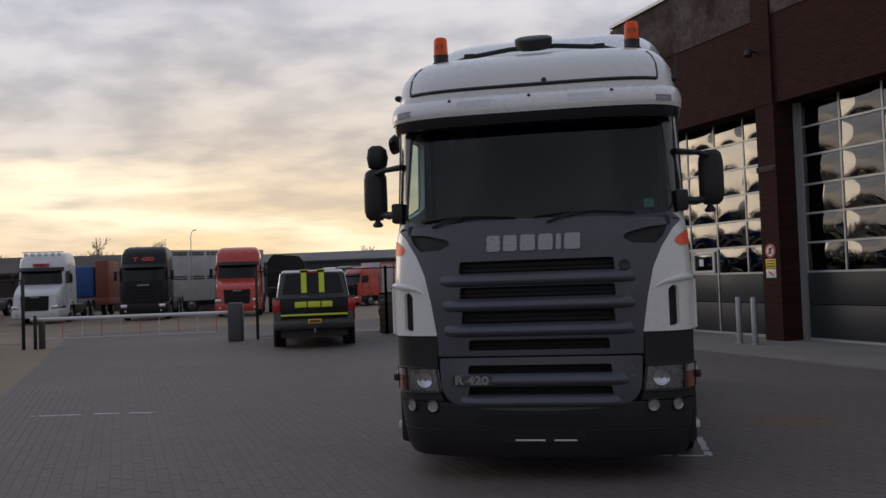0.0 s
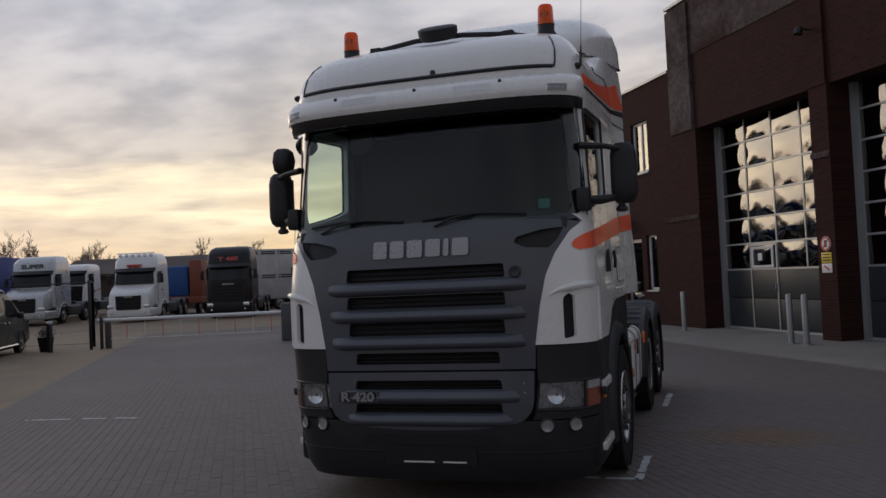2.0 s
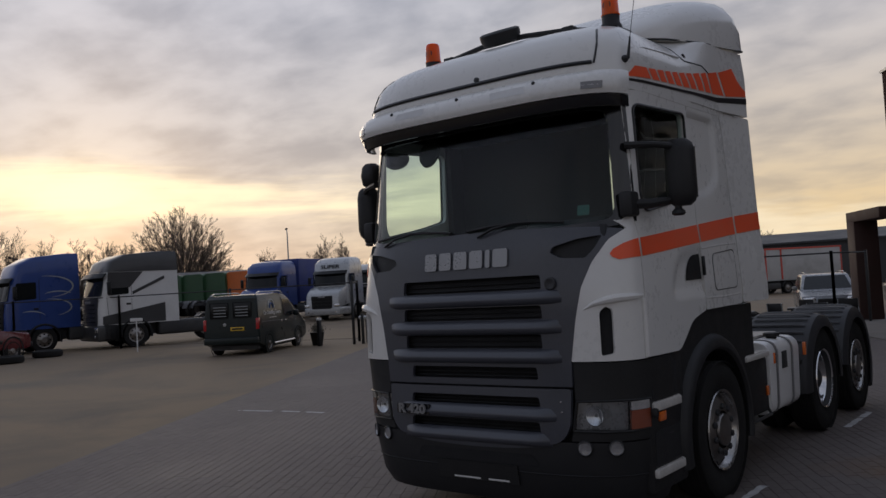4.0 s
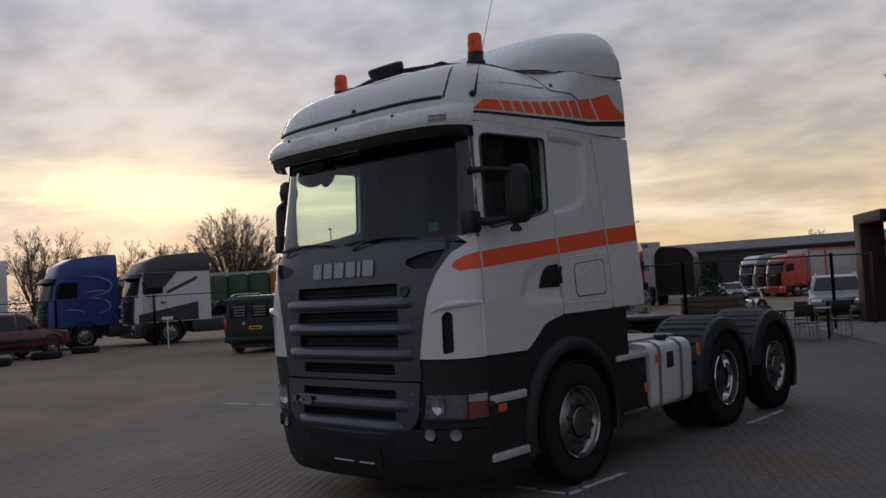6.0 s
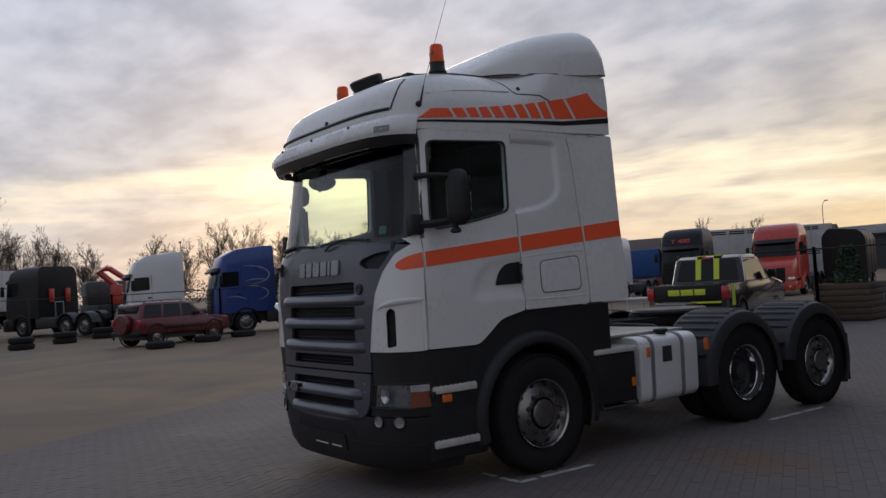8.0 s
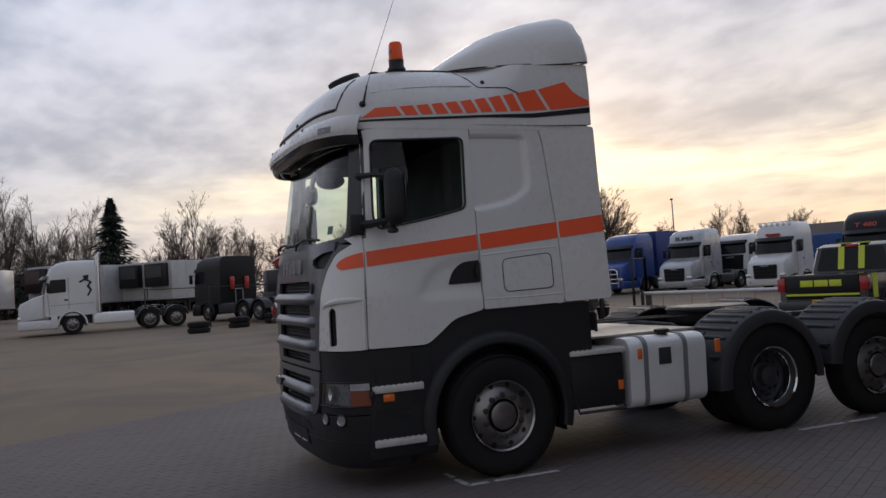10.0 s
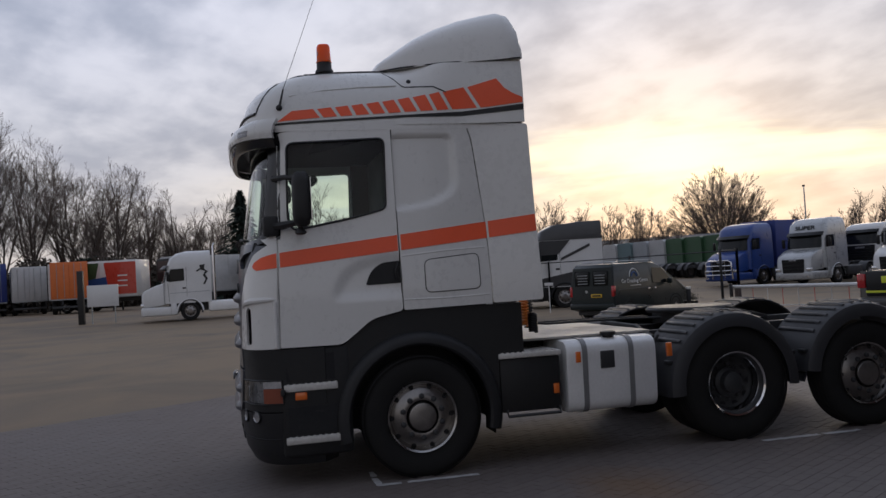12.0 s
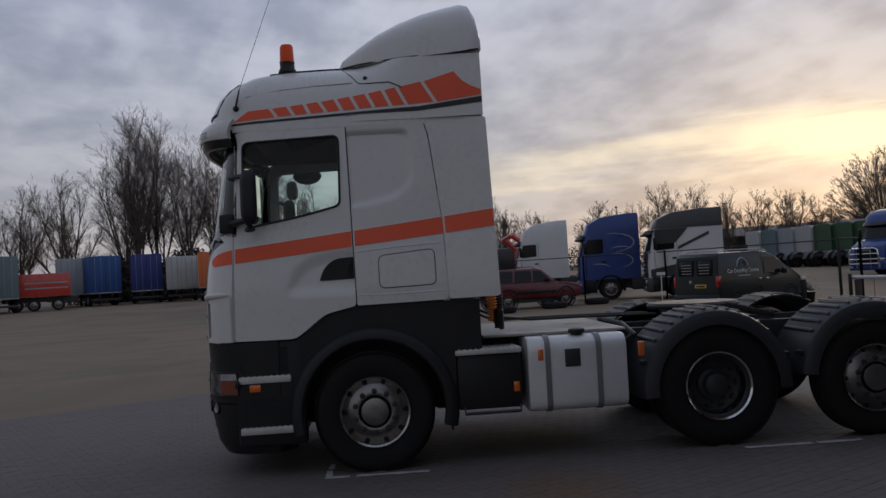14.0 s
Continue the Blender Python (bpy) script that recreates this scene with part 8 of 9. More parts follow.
    part("underbody", box(B(), -0.7, 0.7, -0.5, 3.2, 0.26, 0.42), M_STEEL, v)


offroader()


def estate(m, label, mat):
    v = thing("parked_car", m, label, "car", "cars by the gateway")
    low = [(-0.80, 0.38), (-0.84, 0.60), (-0.70, 0.78), (0.25, 0.92), (0.35, 0.94), (3.50, 0.96), (3.55, 0.60), (3.45, 0.36), (-0.6, 0.30)]
    part("body", slab(B(), low, -0.87, 0.87, 0.07), mat, v, smooth=35)
    house = [(0.30, 0.93), (1.02, 1.40), (1.3, 1.45), (3.05, 1.45), (3.25, 1.38), (3.48, 0.96)]
    part("glasshouse", slab(B(), house, -0.82, 0.82, 0.04, lambda y, z: 1.0 - 0.30 * max(0.0, z - 0.95)), mat, v, smooth=35)
    part("windscreen", sheet(B(), fillet([(-0.72, 0.36), (-0.60, 0.98), (0.60, 0.98), (0.72, 0.36)], 0.05), lambda x, y: Vector((x, y, 0.93 + (y - 0.30) * 0.653 + 0.012)), 0.3), M_FGLASS, v)
    for s in (1, -1):
        part("side_glass", sheet(B(), fillet([(0.55, 0.98), (1.08, 1.36), (3.05, 1.38), (3.28, 0.98)], 0.05), lambda y, z, s=s: Vector((s * (0.82 * (1.0 - 0.30 * max(0, z - 0.95)) + 0.006), y, z)), 0.3), M_FGLASS, v)
        part("roof_rail", tube(B(), [(s * 0.60, 1.2, 1.46), (s * 0.60, 1.35, 1.51), (s * 0.60, 3.0, 1.51), (s * 0.60, 3.1, 1.46)], 0.014, 6), M_FSILVER, v)
        part("headlamp", box(B(), s * 0.62 - 0.18, s * 0.62 + 0.18, -0.85, -0.66, 0.58, 0.74, 0.04), M_LENS, v)
        part("mirror", box(B(), s * 0.96 - 0.08, s * 0.96 + 0.08, 0.62, 0.70, 0.94, 1.08, 0.03), mat, v)
        for y in (0.0, 2.70):
            wheel(v, s * 0.87, y, 0.32, 0.21, s)
    part("grille", box(B(), -0.40, 0.40, -0.865, -0.80, 0.55, 0.70, 0.02), M_FBLACK, v)
    part("number_plate", box(B(), -0.25, 0.25, -0.875, -0.86, 0.42, 0.52), M_PLATE, v)
    part("bumper", box(B(), -0.85, 0.85, -0.89, -0.7, 0.34, 0.54, 0.05), mat, v)
    part("underbody", box(B(), -0.7, 0.7, -0.5, 3.2, 0.2, 0.34), M_STEEL, v)


estate(at(-6.75, 29.6, -66), "silver estate car with roof rails behind the fence", M_CARS)
estate(at(-4.2, 31.2, -66), "silver estate car beside the steel portal", M_CARS)
estate(at(-29.5, 65.5, -50), "silver car parked far behind the fence", M_CARS)

# ---- fence, barrier, small yard things ----
M_FENCE = make("black_fence_steel", (0.014, 0.014, 0.015), 0.5, var=0.15)


def fence(points, label, height=2.05):
    v = thing("yard_fence", pose(points[0][0], points[0][1], 0), label, "fence", "yard fences")
    o = Vector((points[0][0], points[0][1], 0))
    for a, b in zip(points, points[1:]):
        a, b = Vector((*a, 0)), Vector((*b, 0))
        n = max(1, round((b - a).length / 5.2))
        for i in range(n + 1):
            p = a + (b - a) * (i / n)
            z = rise(p.x, p.y)
            q = p - o
            part("post", box(B(), q.x - 0.035, q.x + 0.035, q.y - 0.035, q.y + 0.035, z, z + height + 0.06, 0.006), M_FENCE, v)
            if i < n:
                p2 = a + (b - a) * ((i + 1) / n)
                q2, z2 = p2 - o, rise(p2.x, p2.y)
                part("top_rail", tube(B(), [(q.x, q.y, z + height), (q2.x, q2.y, z2 + height)], 0.024, 6), M_FENCE, v)
                part("bottom_wire", tube(B(), [(q.x, q.y, z + 0.10), (q2.x, q2.y, z2 + 0.10)], 0.006, 4), M_FENCE, v)


fence([(-18.6, 19.9), (-19.6, 21.0), (-29.65, 17.25), (-31.7, 14.0), (-35.0, 10.0), (-40.9, 3.65)], "black steel yard fence with slim posts and top rail")
fence([(-12.5, 22.6), (-8.9, 24.1), (-5.25, 25.66), (-5.05, 27.9)], "black steel fence beside the gateway")


def barrier():
    v = thing("lifting_barrier", pose(-12.95, 22.1, -0.012, 0, 0, math.degrees(math.atan2(-2.25, -5.8))), "white lifting barrier with hanging skirt and grey cabinet", "barrier")
    part("cabinet", box(B(), -0.22, 0.22, -0.18, 0.18, 0, 1.15, 0.05, 3), make("grey_cabinet", (0.07, 0.075, 0.08), 0.5), v)
    part("boom", tube(B(), [(0.0, -0.22, 0.86), (5.95, -0.22, 0.86)], 0.055, 10), M_FWHITE, v)
    sk = part("skirt", tube(B(), [(0.6, -0.22, 0.30), (5.6, -0.22, 0.28)], 0.012, 6), M_FWHITE, v)
    for k in range(10):
        x = 0.6 + k * 0.555
        part("skirt_bar", tube(B(), [(x, -0.22, 0.84), (x, -0.22, 0.29)], 0.010, 5), M_FWHITE if k % 2 else M_FRED, sk)
    part("rest_post", box(B(), 5.55, 5.70, -0.30, -0.14, 0, 0.80, 0.02), make("brown_post", (0.06, 0.045, 0.04), 0.7), v)
    part("gate_post", box(B(), 5.72, 5.80, -0.1, -0.02, 0, 0.98, 0.01), M_FENCE, v)


barrier()


def planter():
    v = thing("planter", pose(-8.7, 25.3, -0.012, 0, 0, 14), "large weathered plank planter with an evergreen bush", "planter")
    for s in (1, -1):
        for k in range(6):
            part("plank", box(B(), -0.75, 0.75, s * 0.70 - 0.03, s * 0.70 + 0.03, 0.04 + k * 0.17, 0.195 + k * 0.17, 0.008), M_PLANK, v)
            part("plank", box(B(), s * 0.72 - 0.03, s * 0.72 + 0.03, -0.67, 0.67, 0.04 + k * 0.17, 0.195 + k * 0.17, 0.008), M_PLANK, v)
    part("soil", box(B(), -0.69, 0.69, -0.67, 0.67, 0.0, 0.98), M_VOID, v)
    rnd = random.Random(5)
    bm = B()
    for k in range(1500):
        a, h = rnd.random() * 6.283, rnd.random()
        r = (0.50 - 0.32 * h) * rnd.random() ** 0.5
        p = Vector((r * math.cos(a), r * math.sin(a), 1.0 + h * 1.10))
        d = Vector((rnd.uniform(-1, 1), rnd.uniform(-1, 1), rnd.uniform(-0.2, 1))).normalized() * 0.07
        w = d.cross(Vector((rnd.uniform(-1, 1), rnd.uniform(-1, 1), rnd.uniform(-1, 1)))).normalized() * 0.02
        bm.faces.new([bm.verts.new(q) for q in (p - d, p + w, p + d, p - w)])
    part("bush", bm, make("bush_leaf", (0.035, 0.065, 0.030), 0.7, var=0.4, scale=9), v, "dark evergreen bush", 0)


planter()


def terrace():
    t = thing("terrace_table", pose(-4.7, 22.6, -0.012, 0, 0, 20), "dark slatted terrace table", "table")
    part("tabletop", box(B(), -0.6, 0.6, -0.4, 0.4, 0.70, 0.74, 0.01), M_FBLACK, t)
    for x in (-0.5, 0.5):
        for y in (-0.3, 0.3):
            part("leg", box(B(), x - 0.02, x + 0.02, y - 0.02, y + 0.02, 0, 0.70), M_FBLACK, t)
    first = None
    for x, y, r in ((-4.3, 21.75, 195), (-5.2, 21.9, 160), (-4.1, 23.2, 20), (-5.3, 23.3, -20)):
        m = pose(x, y, -0.012, 0, 0, r)
        if first:
            copy_thing(first, m)
            continue
        c = first = thing("terrace_chair", m, "slim metal terrace chair with dark back", "chair", "chairs round the terrace table")
        for sx in (-0.22, 0.22):
            part("front_leg", tube(B(), [(sx, -0.22, 0), (sx, -0.2, 0.64)], 0.012, 6), M_ZINC, c)
            part("back_leg", tube(B(), [(sx, 0.24, 0), (sx, 0.2, 0.45), (sx, 0.26, 0.88)], 0.012, 6), M_ZINC, c)
            part("arm", tube(B(), [(sx, -0.2, 0.64), (sx, 0.22, 0.66)], 0.012, 6), M_ZINC, c)
        part("seat", box(B(), -0.22, 0.22, -0.22, 0.22, 0.43, 0.455, 0.008), M_FBLACK, c)
        part("backrest", box(B(), -0.22, 0.22, 0.22, 0.245, 0.60, 0.88, 0.008), M_FBLACK, c)
        for k in range(5):
            part("slat", tube(B(), [(-0.18 + k * 0.09, -0.21, 0.05), (-0.18 + k * 0.09, -0.21, 0.43)], 0.008, 5), M_ZINC, c)


terrace()


def motorbike():
    v = thing("motorcycle", pose(-12.4, 34.9, rise(-12.4, 34.9), 0, 0, 60), "motorcycle with bright engine parts by the fence", "motorcycle")
    for y in (-0.72, 0.72):
        w = wheel(v, 0, 0, 0.31, 0.11, 1)
        w.matrix_basis = pose(0.055, y, 0.31)
    part("engine", box(B(), -0.17, 0.17, -0.25, 0.25, 0.28, 0.62, 0.06), M_CHROME, v)
    part("fuel_tank", box(B(), -0.15, 0.15, -0.42, 0.10, 0.70, 0.92, 0.08), M_FBLACK, v)
    part("saddle", box(B(), -0.14, 0.14, 0.10, 0.80, 0.66, 0.78, 0.05), M_FBLACK, v)
    part("fork", tube(B(), [(0.08, -0.72, 0.31), (0.08, -0.45, 1.0)], 0.03, 6), M_CHROME, v)
    part("handlebar", tube(B(), [(-0.38, -0.28, 1.05), (0, -0.44, 1.02), (0.38, -0.28, 1.05)], 0.015, 6), M_CHROME, v)
    part("headlamp", lathe(B(), (0, -0.5, 0.92), (0, -1, 0), [(0.05, 0), (0.09, 0.06), (0.08, 0.08)], 14), M_CHROME, v)
    part("exhaust", tube(B(), [(0.18, -0.2, 0.3), (0.2, 0.2, 0.26), (0.2, 0.9, 0.32)], 0.045, 8), M_CHROME, v)


motorbike()


def tyre_stack(x, y, n, seed):
    for k in range(n):
        rnd = random.Random(seed + k)
        lone("old_tyre", lathe(B(), (0, 0, 0), (0, 0, 1), [(0.30, 0.02), (0.42, 0.0), (0.50, 0.04), (0.52, 0.12), (0.50, 0.22), (0.42, 0.26), (0.30, 0.24), (0.28, 0.13), (0.30, 0.02)], 28, False), M_RUBBER, "worn lorry tyre lying on the yard", "tyre", "tyres marking the bays", m=pose(x + rnd.uniform(-0.05, 0.05), y + rnd.uniform(-0.05, 0.05), rise(x, y) + k * 0.262, 0, 0, rnd.random() * 360))


for k, (x, y, n) in enumerate([(-33.7, 6.1, 2), (-36.1, 8.1, 2), (-37.9, 10.0, 2), (-25.5, 10.0, 1), (-27.2, 12.1, 1), (-28.8, 14.1, 1)]):
    tyre_stack(x, y, n, k * 10)


def small_signs():
    v = thing("signpost", pose(-26.4, 16.3, rise(-26.4, 16.3), 0, 0, 20), "thin white post with a small plate", "sign")
    part("post", tube(B(), [(0, 0, 0), (0, 0, 1.15)], 0.022, 6), M_FWHITE, v)
    part("plate", box(B(), -0.28, 0.28, -0.02, 0.02, 1.10, 1.22, 0.01), M_FWHITE, v)
    v = thing("notice_board", pose(-42.8, -6.1, rise(-43, -6), 0, 0, 81), "blank white board beside a dark post", "sign")
    part("post", box(B(), -0.16, 0.16, -0.12, 0.12, 0, 3.0, 0.02), M_FENCE, v)
    part("board", box(B(), 0.35, 2.1, -0.04, 0.04, 0.95, 2.15, 0.01), M_FWHITE, v)
    for x in (0.6, 1.9):
        part("leg", box(B(), x - 0.03, x + 0.03, -0.03, 0.03, 0, 0.95), M_ZINC, v)
    v = thing("flower_pot", pose(-19.9, 19.4, -0.012), "dark plant pot with grey shrub by a post", "plant pot")
    part("pot", lathe(B(), (0, 0, 0), (0, 0, 1), [(0.17, 0), (0.24, 0.42), (0.26, 0.44), (0.22, 0.44)], 20), M_FBLACK, v)
    bm = B()
    rnd = random.Random(9)
    for k in range(200):
        p = Vector((rnd.gauss(0, 0.11), rnd.gauss(0, 0.11), 0.46 + abs(rnd.gauss(0, 0.12))))
        d = Vector((rnd.uniform(-1, 1), rnd.uniform(-1, 1), 1)).normalized() * 0.06
        bm.faces.new([bm.verts.new(q) for q in (p - d, p + Vector((0.02, 0, 0)), p + d, p - Vector((0.02, 0, 0)))])
    part("shrub", bm, make("grey_shrub", (0.16, 0.15, 0.12), 0.8), v, smooth=0)
    v = thing("bay_post", pose(-19.4, 19.1, -0.012), "short dark bay post with a pale cap", "post")
    part("post", box(B(), -0.06, 0.06, -0.06, 0.06, 0, 0.85, 0.01), M_FENCE, v)
    part("cap", box(B(), -0.065, 0.065, -0.065, 0.065, 0.85, 0.93, 0.01), M_FWHITE, v)


small_signs()


def street_lamp(x, y, h, turn):
    v = thing("street_lamp", pose(x, y, rise(x, y), 0, 0, turn), "slim grey street lamp behind the yard", "street lamp", "yard lamps")
    part("pole", tube(B(), [(0, 0, 0), (0, 0, h * 0.9), (0.15, 0, h * 0.97), (0.5, 0, h)], [0.09, 0.06, 0.05, 0.045], 8), M_ZINC, v)
    part("lamp_head", box(B(), 0.35, 0.95, -0.13, 0.13, h - 0.06, h + 0.10, 0.05), M_FDGREY, v)


street_lamp(-80.2, 126.6, 10.6, 20)
street_lamp(-65.4, 52.0, 7.7, 150)
street_lamp(-81.1, 24.5, 6.9, 170)

# ---- buildings and trees behind ----
M_SHED = make("grey_sheet_cladding", (0.040, 0.041, 0.045), 0.6, var=0.12, scale=0.2)
M_ROOFB = make("brown_roof", (0.050, 0.033, 0.028), 0.8, var=0.2, scale=0.3)


def warehouse(m, label, L, W, H, ridge, wallmat, roofmat):
    v = thing("warehouse", m, label, "building", "sheds behind the yard")
    part("wall", box(B(), 0, L, 0, W, -1.4, H), wallmat, v, smooth=0)
    bm = B()
    slab(bm, [(-0.4, H - 0.05), (W / 2, ridge), (W + 0.4, H - 0.05), (W + 0.4, H - 0.25), (-0.4, H - 0.25)], -0.4, L + 0.4)
    part("roof", bm, roofmat, v, smooth=0)
    n = int(L / 2.4)
    for k in range(n):
        part("cladding_rib", box(B(), k * 2.4, k * 2.4 + 0.12, -0.06, 0, -1.2, H - 0.25), wallmat, v, smooth=0)
    for k in range(int(L / 14)):
        part("roller_door", box(B(), 5 + k * 14, 9 + k * 14, -0.09, -0.04, -1.2, 2.6), M_FDGREY, v, smooth=0)


warehouse(pose(-63.2, 95.1, 0, 0, 0, 10), "long low grey industrial shed across the yard", 95, 30, 4.4, 5.9, M_SHED, M_SHED)
warehouse(pose(-54.7, 51.9, 0, 0, 0, 29), "low shed with a brown roof behind the lorries", 22, 12, 3.2, 4.6, M_ROOFB, M_ROOFB)
warehouse(pose(-96.7, 37.8, 0, 0, 0, 63), "grey shed behind the row of cabs", 30, 14, 4.0, 5.2, M_SHED, M_SHED)


M_BARK = make("winter_bark", (0.075, 0.060, 0.050), 0.9, var=0.3, scale=1.5)
M_TWIG = make("winter_twigs", (0.15, 0.118, 0.10), 0.9, var=0.3, scale=1.0)
M_NEEDLE = make("dark_needles", (0.018, 0.032, 0.022), 0.8, var=0.4, scale=1.5)


def limbs(rnd, h, style, kids):
    """Tapered limbs of a bare tree as (points, radii, level): style is round, broom or slim."""
    out = []

    def branch(p, d, ln, r, lv):
        n = (4, 4, 3, 2, 1)[lv]
        pts, q, dd = [p], p, d
        for i in range(n):
            lift = 0.14 if style != "round" else 0.03
            curl = 0.05 if style == "round" else 0.11
            dd = (dd + Vector((rnd.gauss(0, curl), rnd.gauss(0, curl), rnd.gauss(0, 0.7 * curl) + lift * (1 if lv else 0)))).normalized()
            q = q + dd * ln / n
            pts.append(q)
        rs = [r * (1 - 0.75 * i / n) for i in range(n + 1)]
        out.append((pts, rs, lv))
        return pts, rs

    def spread_from(d, ang):
        u, w = frame_of(d)
        a = rnd.random() * 6.283
        return (d * math.cos(ang) + (u * math.cos(a) + w * math.sin(a)) * math.sin(ang)).normalized()

    def twigs(pts, rs, ln, lv):
        if lv >= 4:
            return
        for k in range(kids[lv]):
            f = rnd.uniform(0.40 if style == "round" else 0.18, 1.0)
            x = f * (len(pts) - 1)
            i = min(int(x), len(pts) - 2)
            p, d = pts[i].lerp(pts[i + 1], x - i), (pts[i + 1] - pts[i]).normalized()
            nl = ln * (rnd.uniform(0.30, 0.55) if style == "round" else rnd.uniform(0.31, 0.60)) * (1.15 - 0.45 * f)
            nd = spread_from(d, radians(rnd.uniform(10, 34) if style == "round" else rnd.uniform(18, 46)))
            a, b = branch(p, nd, nl, max(rs[i] * 0.5, 0.006), lv + 1)
            twigs(a, b, nl, lv + 1)
    R0 = h * (0.017 if style != "slim" else 0.012)
    ga = rnd.random() * 6.283
    # several stems fan out from a short bole
    pts, rs = branch(Vector((0, 0, -0.3)), Vector((0, 0, 1)), h * 0.16, R0, 0)
    n, a0, a1 = {"slim": (6, 2, 17), "broom": (8, 4, 42), "round": (150, 2, 86)}[style]
    for k in range(n):
        ga += 2.4 + rnd.gauss(0, 0.3)
        tilt = radians(a0 + (a1 - a0) * ((k + rnd.random()) / n) ** (0.7 if style == "round" else 1.0))
        d = Vector((math.cos(ga) * math.sin(tilt), math.sin(ga) * math.sin(tilt), math.cos(tilt)))
        ln = h * (0.84 - 0.30 * k / n) * rnd.uniform(0.85, 1.05)
        if style == "round":
            ln = 0.84 * h / math.sqrt((math.sin(tilt) / 0.70) ** 2 + math.cos(tilt) ** 2) * rnd.uniform(0.80, 0.86)
        a, b = branch(pts[-1 - k % 3], d, ln, R0 * (0.30 if style == "round" else 0.55), 1)
        twigs(a, b, ln * (0.42 if style == "round" else 0.75), 1)
    return out


def bare_tree(x, y, h, seed, style="broom", kids=(16, 7, 5, 4), fine=0.012, label="leafless deciduous tree with fine twigs"):
    rnd = random.Random(seed)
    segs = limbs(rnd, h, style, kids)
    k = h / max(p.z for pts, _, _ in segs for p in pts)
    v = thing("tree", pose(x, y, rise(x, y), 0, 0, seed * 77 % 360), label, "tree", "bare trees round the yard")
    for nm, sel, mat, n in (("trunk", (0, 1), M_BARK, 5), ("crown", (2, 3, 4), M_TWIG, 3)):
        verts, faces = [], []
        for pts, rs, lv in segs:
            if lv not in sel:
                continue
            o = len(verts)
            u, w = frame_of(pts[-1] - pts[0])
            for p, r in zip(pts, rs):
                r = max(r, fine)
                for i in range(n):
                    t = 6.2832 * i / n
                    verts.append(tuple(p * k + (u * math.cos(t) + w * math.sin(t)) * r))
            for j in range(len(pts) - 1):
                faces += [(o + j * n + i, o + j * n + (i + 1) % n, o + (j + 1) * n + (i + 1) % n, o + (j + 1) * n + i) for i in range(n)]
        me = bpy.data.meshes.new(nm)
        me.from_pydata(verts, [], faces)
        me.materials.append(mat)
        ob = new(nm, me)
        ob.parent = v
    return v


def polar(az, d, ex=7.3, ey=7.0):
    return ex + d * math.cos(radians(az + 0.9)), ey + d * math.sin(radians(az + 0.9))


TREES = [  # compass, distance, height, spread, upright
    (152.3, 140, 16.3, 0.95, 0.75), (150.9, 142, 12.0, 0.9, 0.8),
    (199.4, 98, 19.8, 0.42, 1.25), (198, 100, 19.2, 0.42, 1.25), (200.6, 99, 16.9, 0.45, 1.2), (196.2, 98, 17.5, 0.42, 1.25), (194.6, 100, 15.8, 0.45, 1.2), (193.2, 98, 13.6, 0.6, 1.0), (191.6, 96, 14.2, 0.7, 0.95), (190, 100, 12.4, 0.6, 1.0),
    (203.6, 98, 13, 0.6, 1.0), (206, 100, 11.8, 0.7, 0.95), (208, 96, 10.8, 0.7, 0.9), (210.5, 100, 11.8, 0.7, 0.9), (188.2, 102, 11.8, 0.55, 1.1), (186.8, 106, 11.2, 0.5, 1.1), (185.4, 104, 11.8, 0.5, 1.1),
    (179, 92, 12.2, 0.55, 1.0), (180.6, 94, 9, 0.6, 0.9), (177.4, 96, 9.5, 0.6, 0.9), (175.5, 88, 9, 0.7, 0.9), (173.4, 94, 7.5, 0.7, 0.9),
    (169.6, 100, 7.2, 0.7, 0.9), (167.6, 104, 7, 0.7, 0.9), (165.2, 100, 8.4, 0.7, 0.9), (163.6, 104, 8.6, 0.75, 0.9), (161.4, 104, 7.6, 0.7, 0.9), (159.4, 106, 7.4, 0.7, 0.9), (157.4, 104, 7.4, 0.75, 0.85), (155.6, 108, 6.8, 0.7, 0.9),
    (147.4, 112, 7.4, 0.7, 0.9), (144.6, 100, 8.0, 0.7, 0.9), (142.6, 104, 8.5, 0.7, 0.9), (139.6, 100, 7, 0.7, 0.9), (134, 92, 6.6, 0.7, 0.9), (130.6, 88, 6.4, 0.65, 0.95), (114, 118, 7.2, 0.7, 0.9)]
for i, (a_, d_, h_, sp_, up_) in enumerate(TREES):
    x_, y_ = polar(a_, d_)
    h_ *= 1.12 if 184 < a_ < 212 else 1.2 if 155 < a_ < 172 else 1.0
    style_ = "round" if i < 2 else ("slim" if sp_ < 0.5 else "broom")
    bare_tree(x_, y_, h_, 11 + i, style_, (0, 15, 7, 4) if i == 0 else (0, 4, 4, 3) if i == 1 else ((0, 20, 7, 4) if style_ == "slim" else (0, 16, 7, 4)), 0.009 if i < 2 else 0.010,
              label="broad round-crowned leafless tree against the sunset" if i == 0 else ("tall slender leafless tree behind trailers" if h_ > 13.5 else "leafless deciduous tree with fine twigs"))


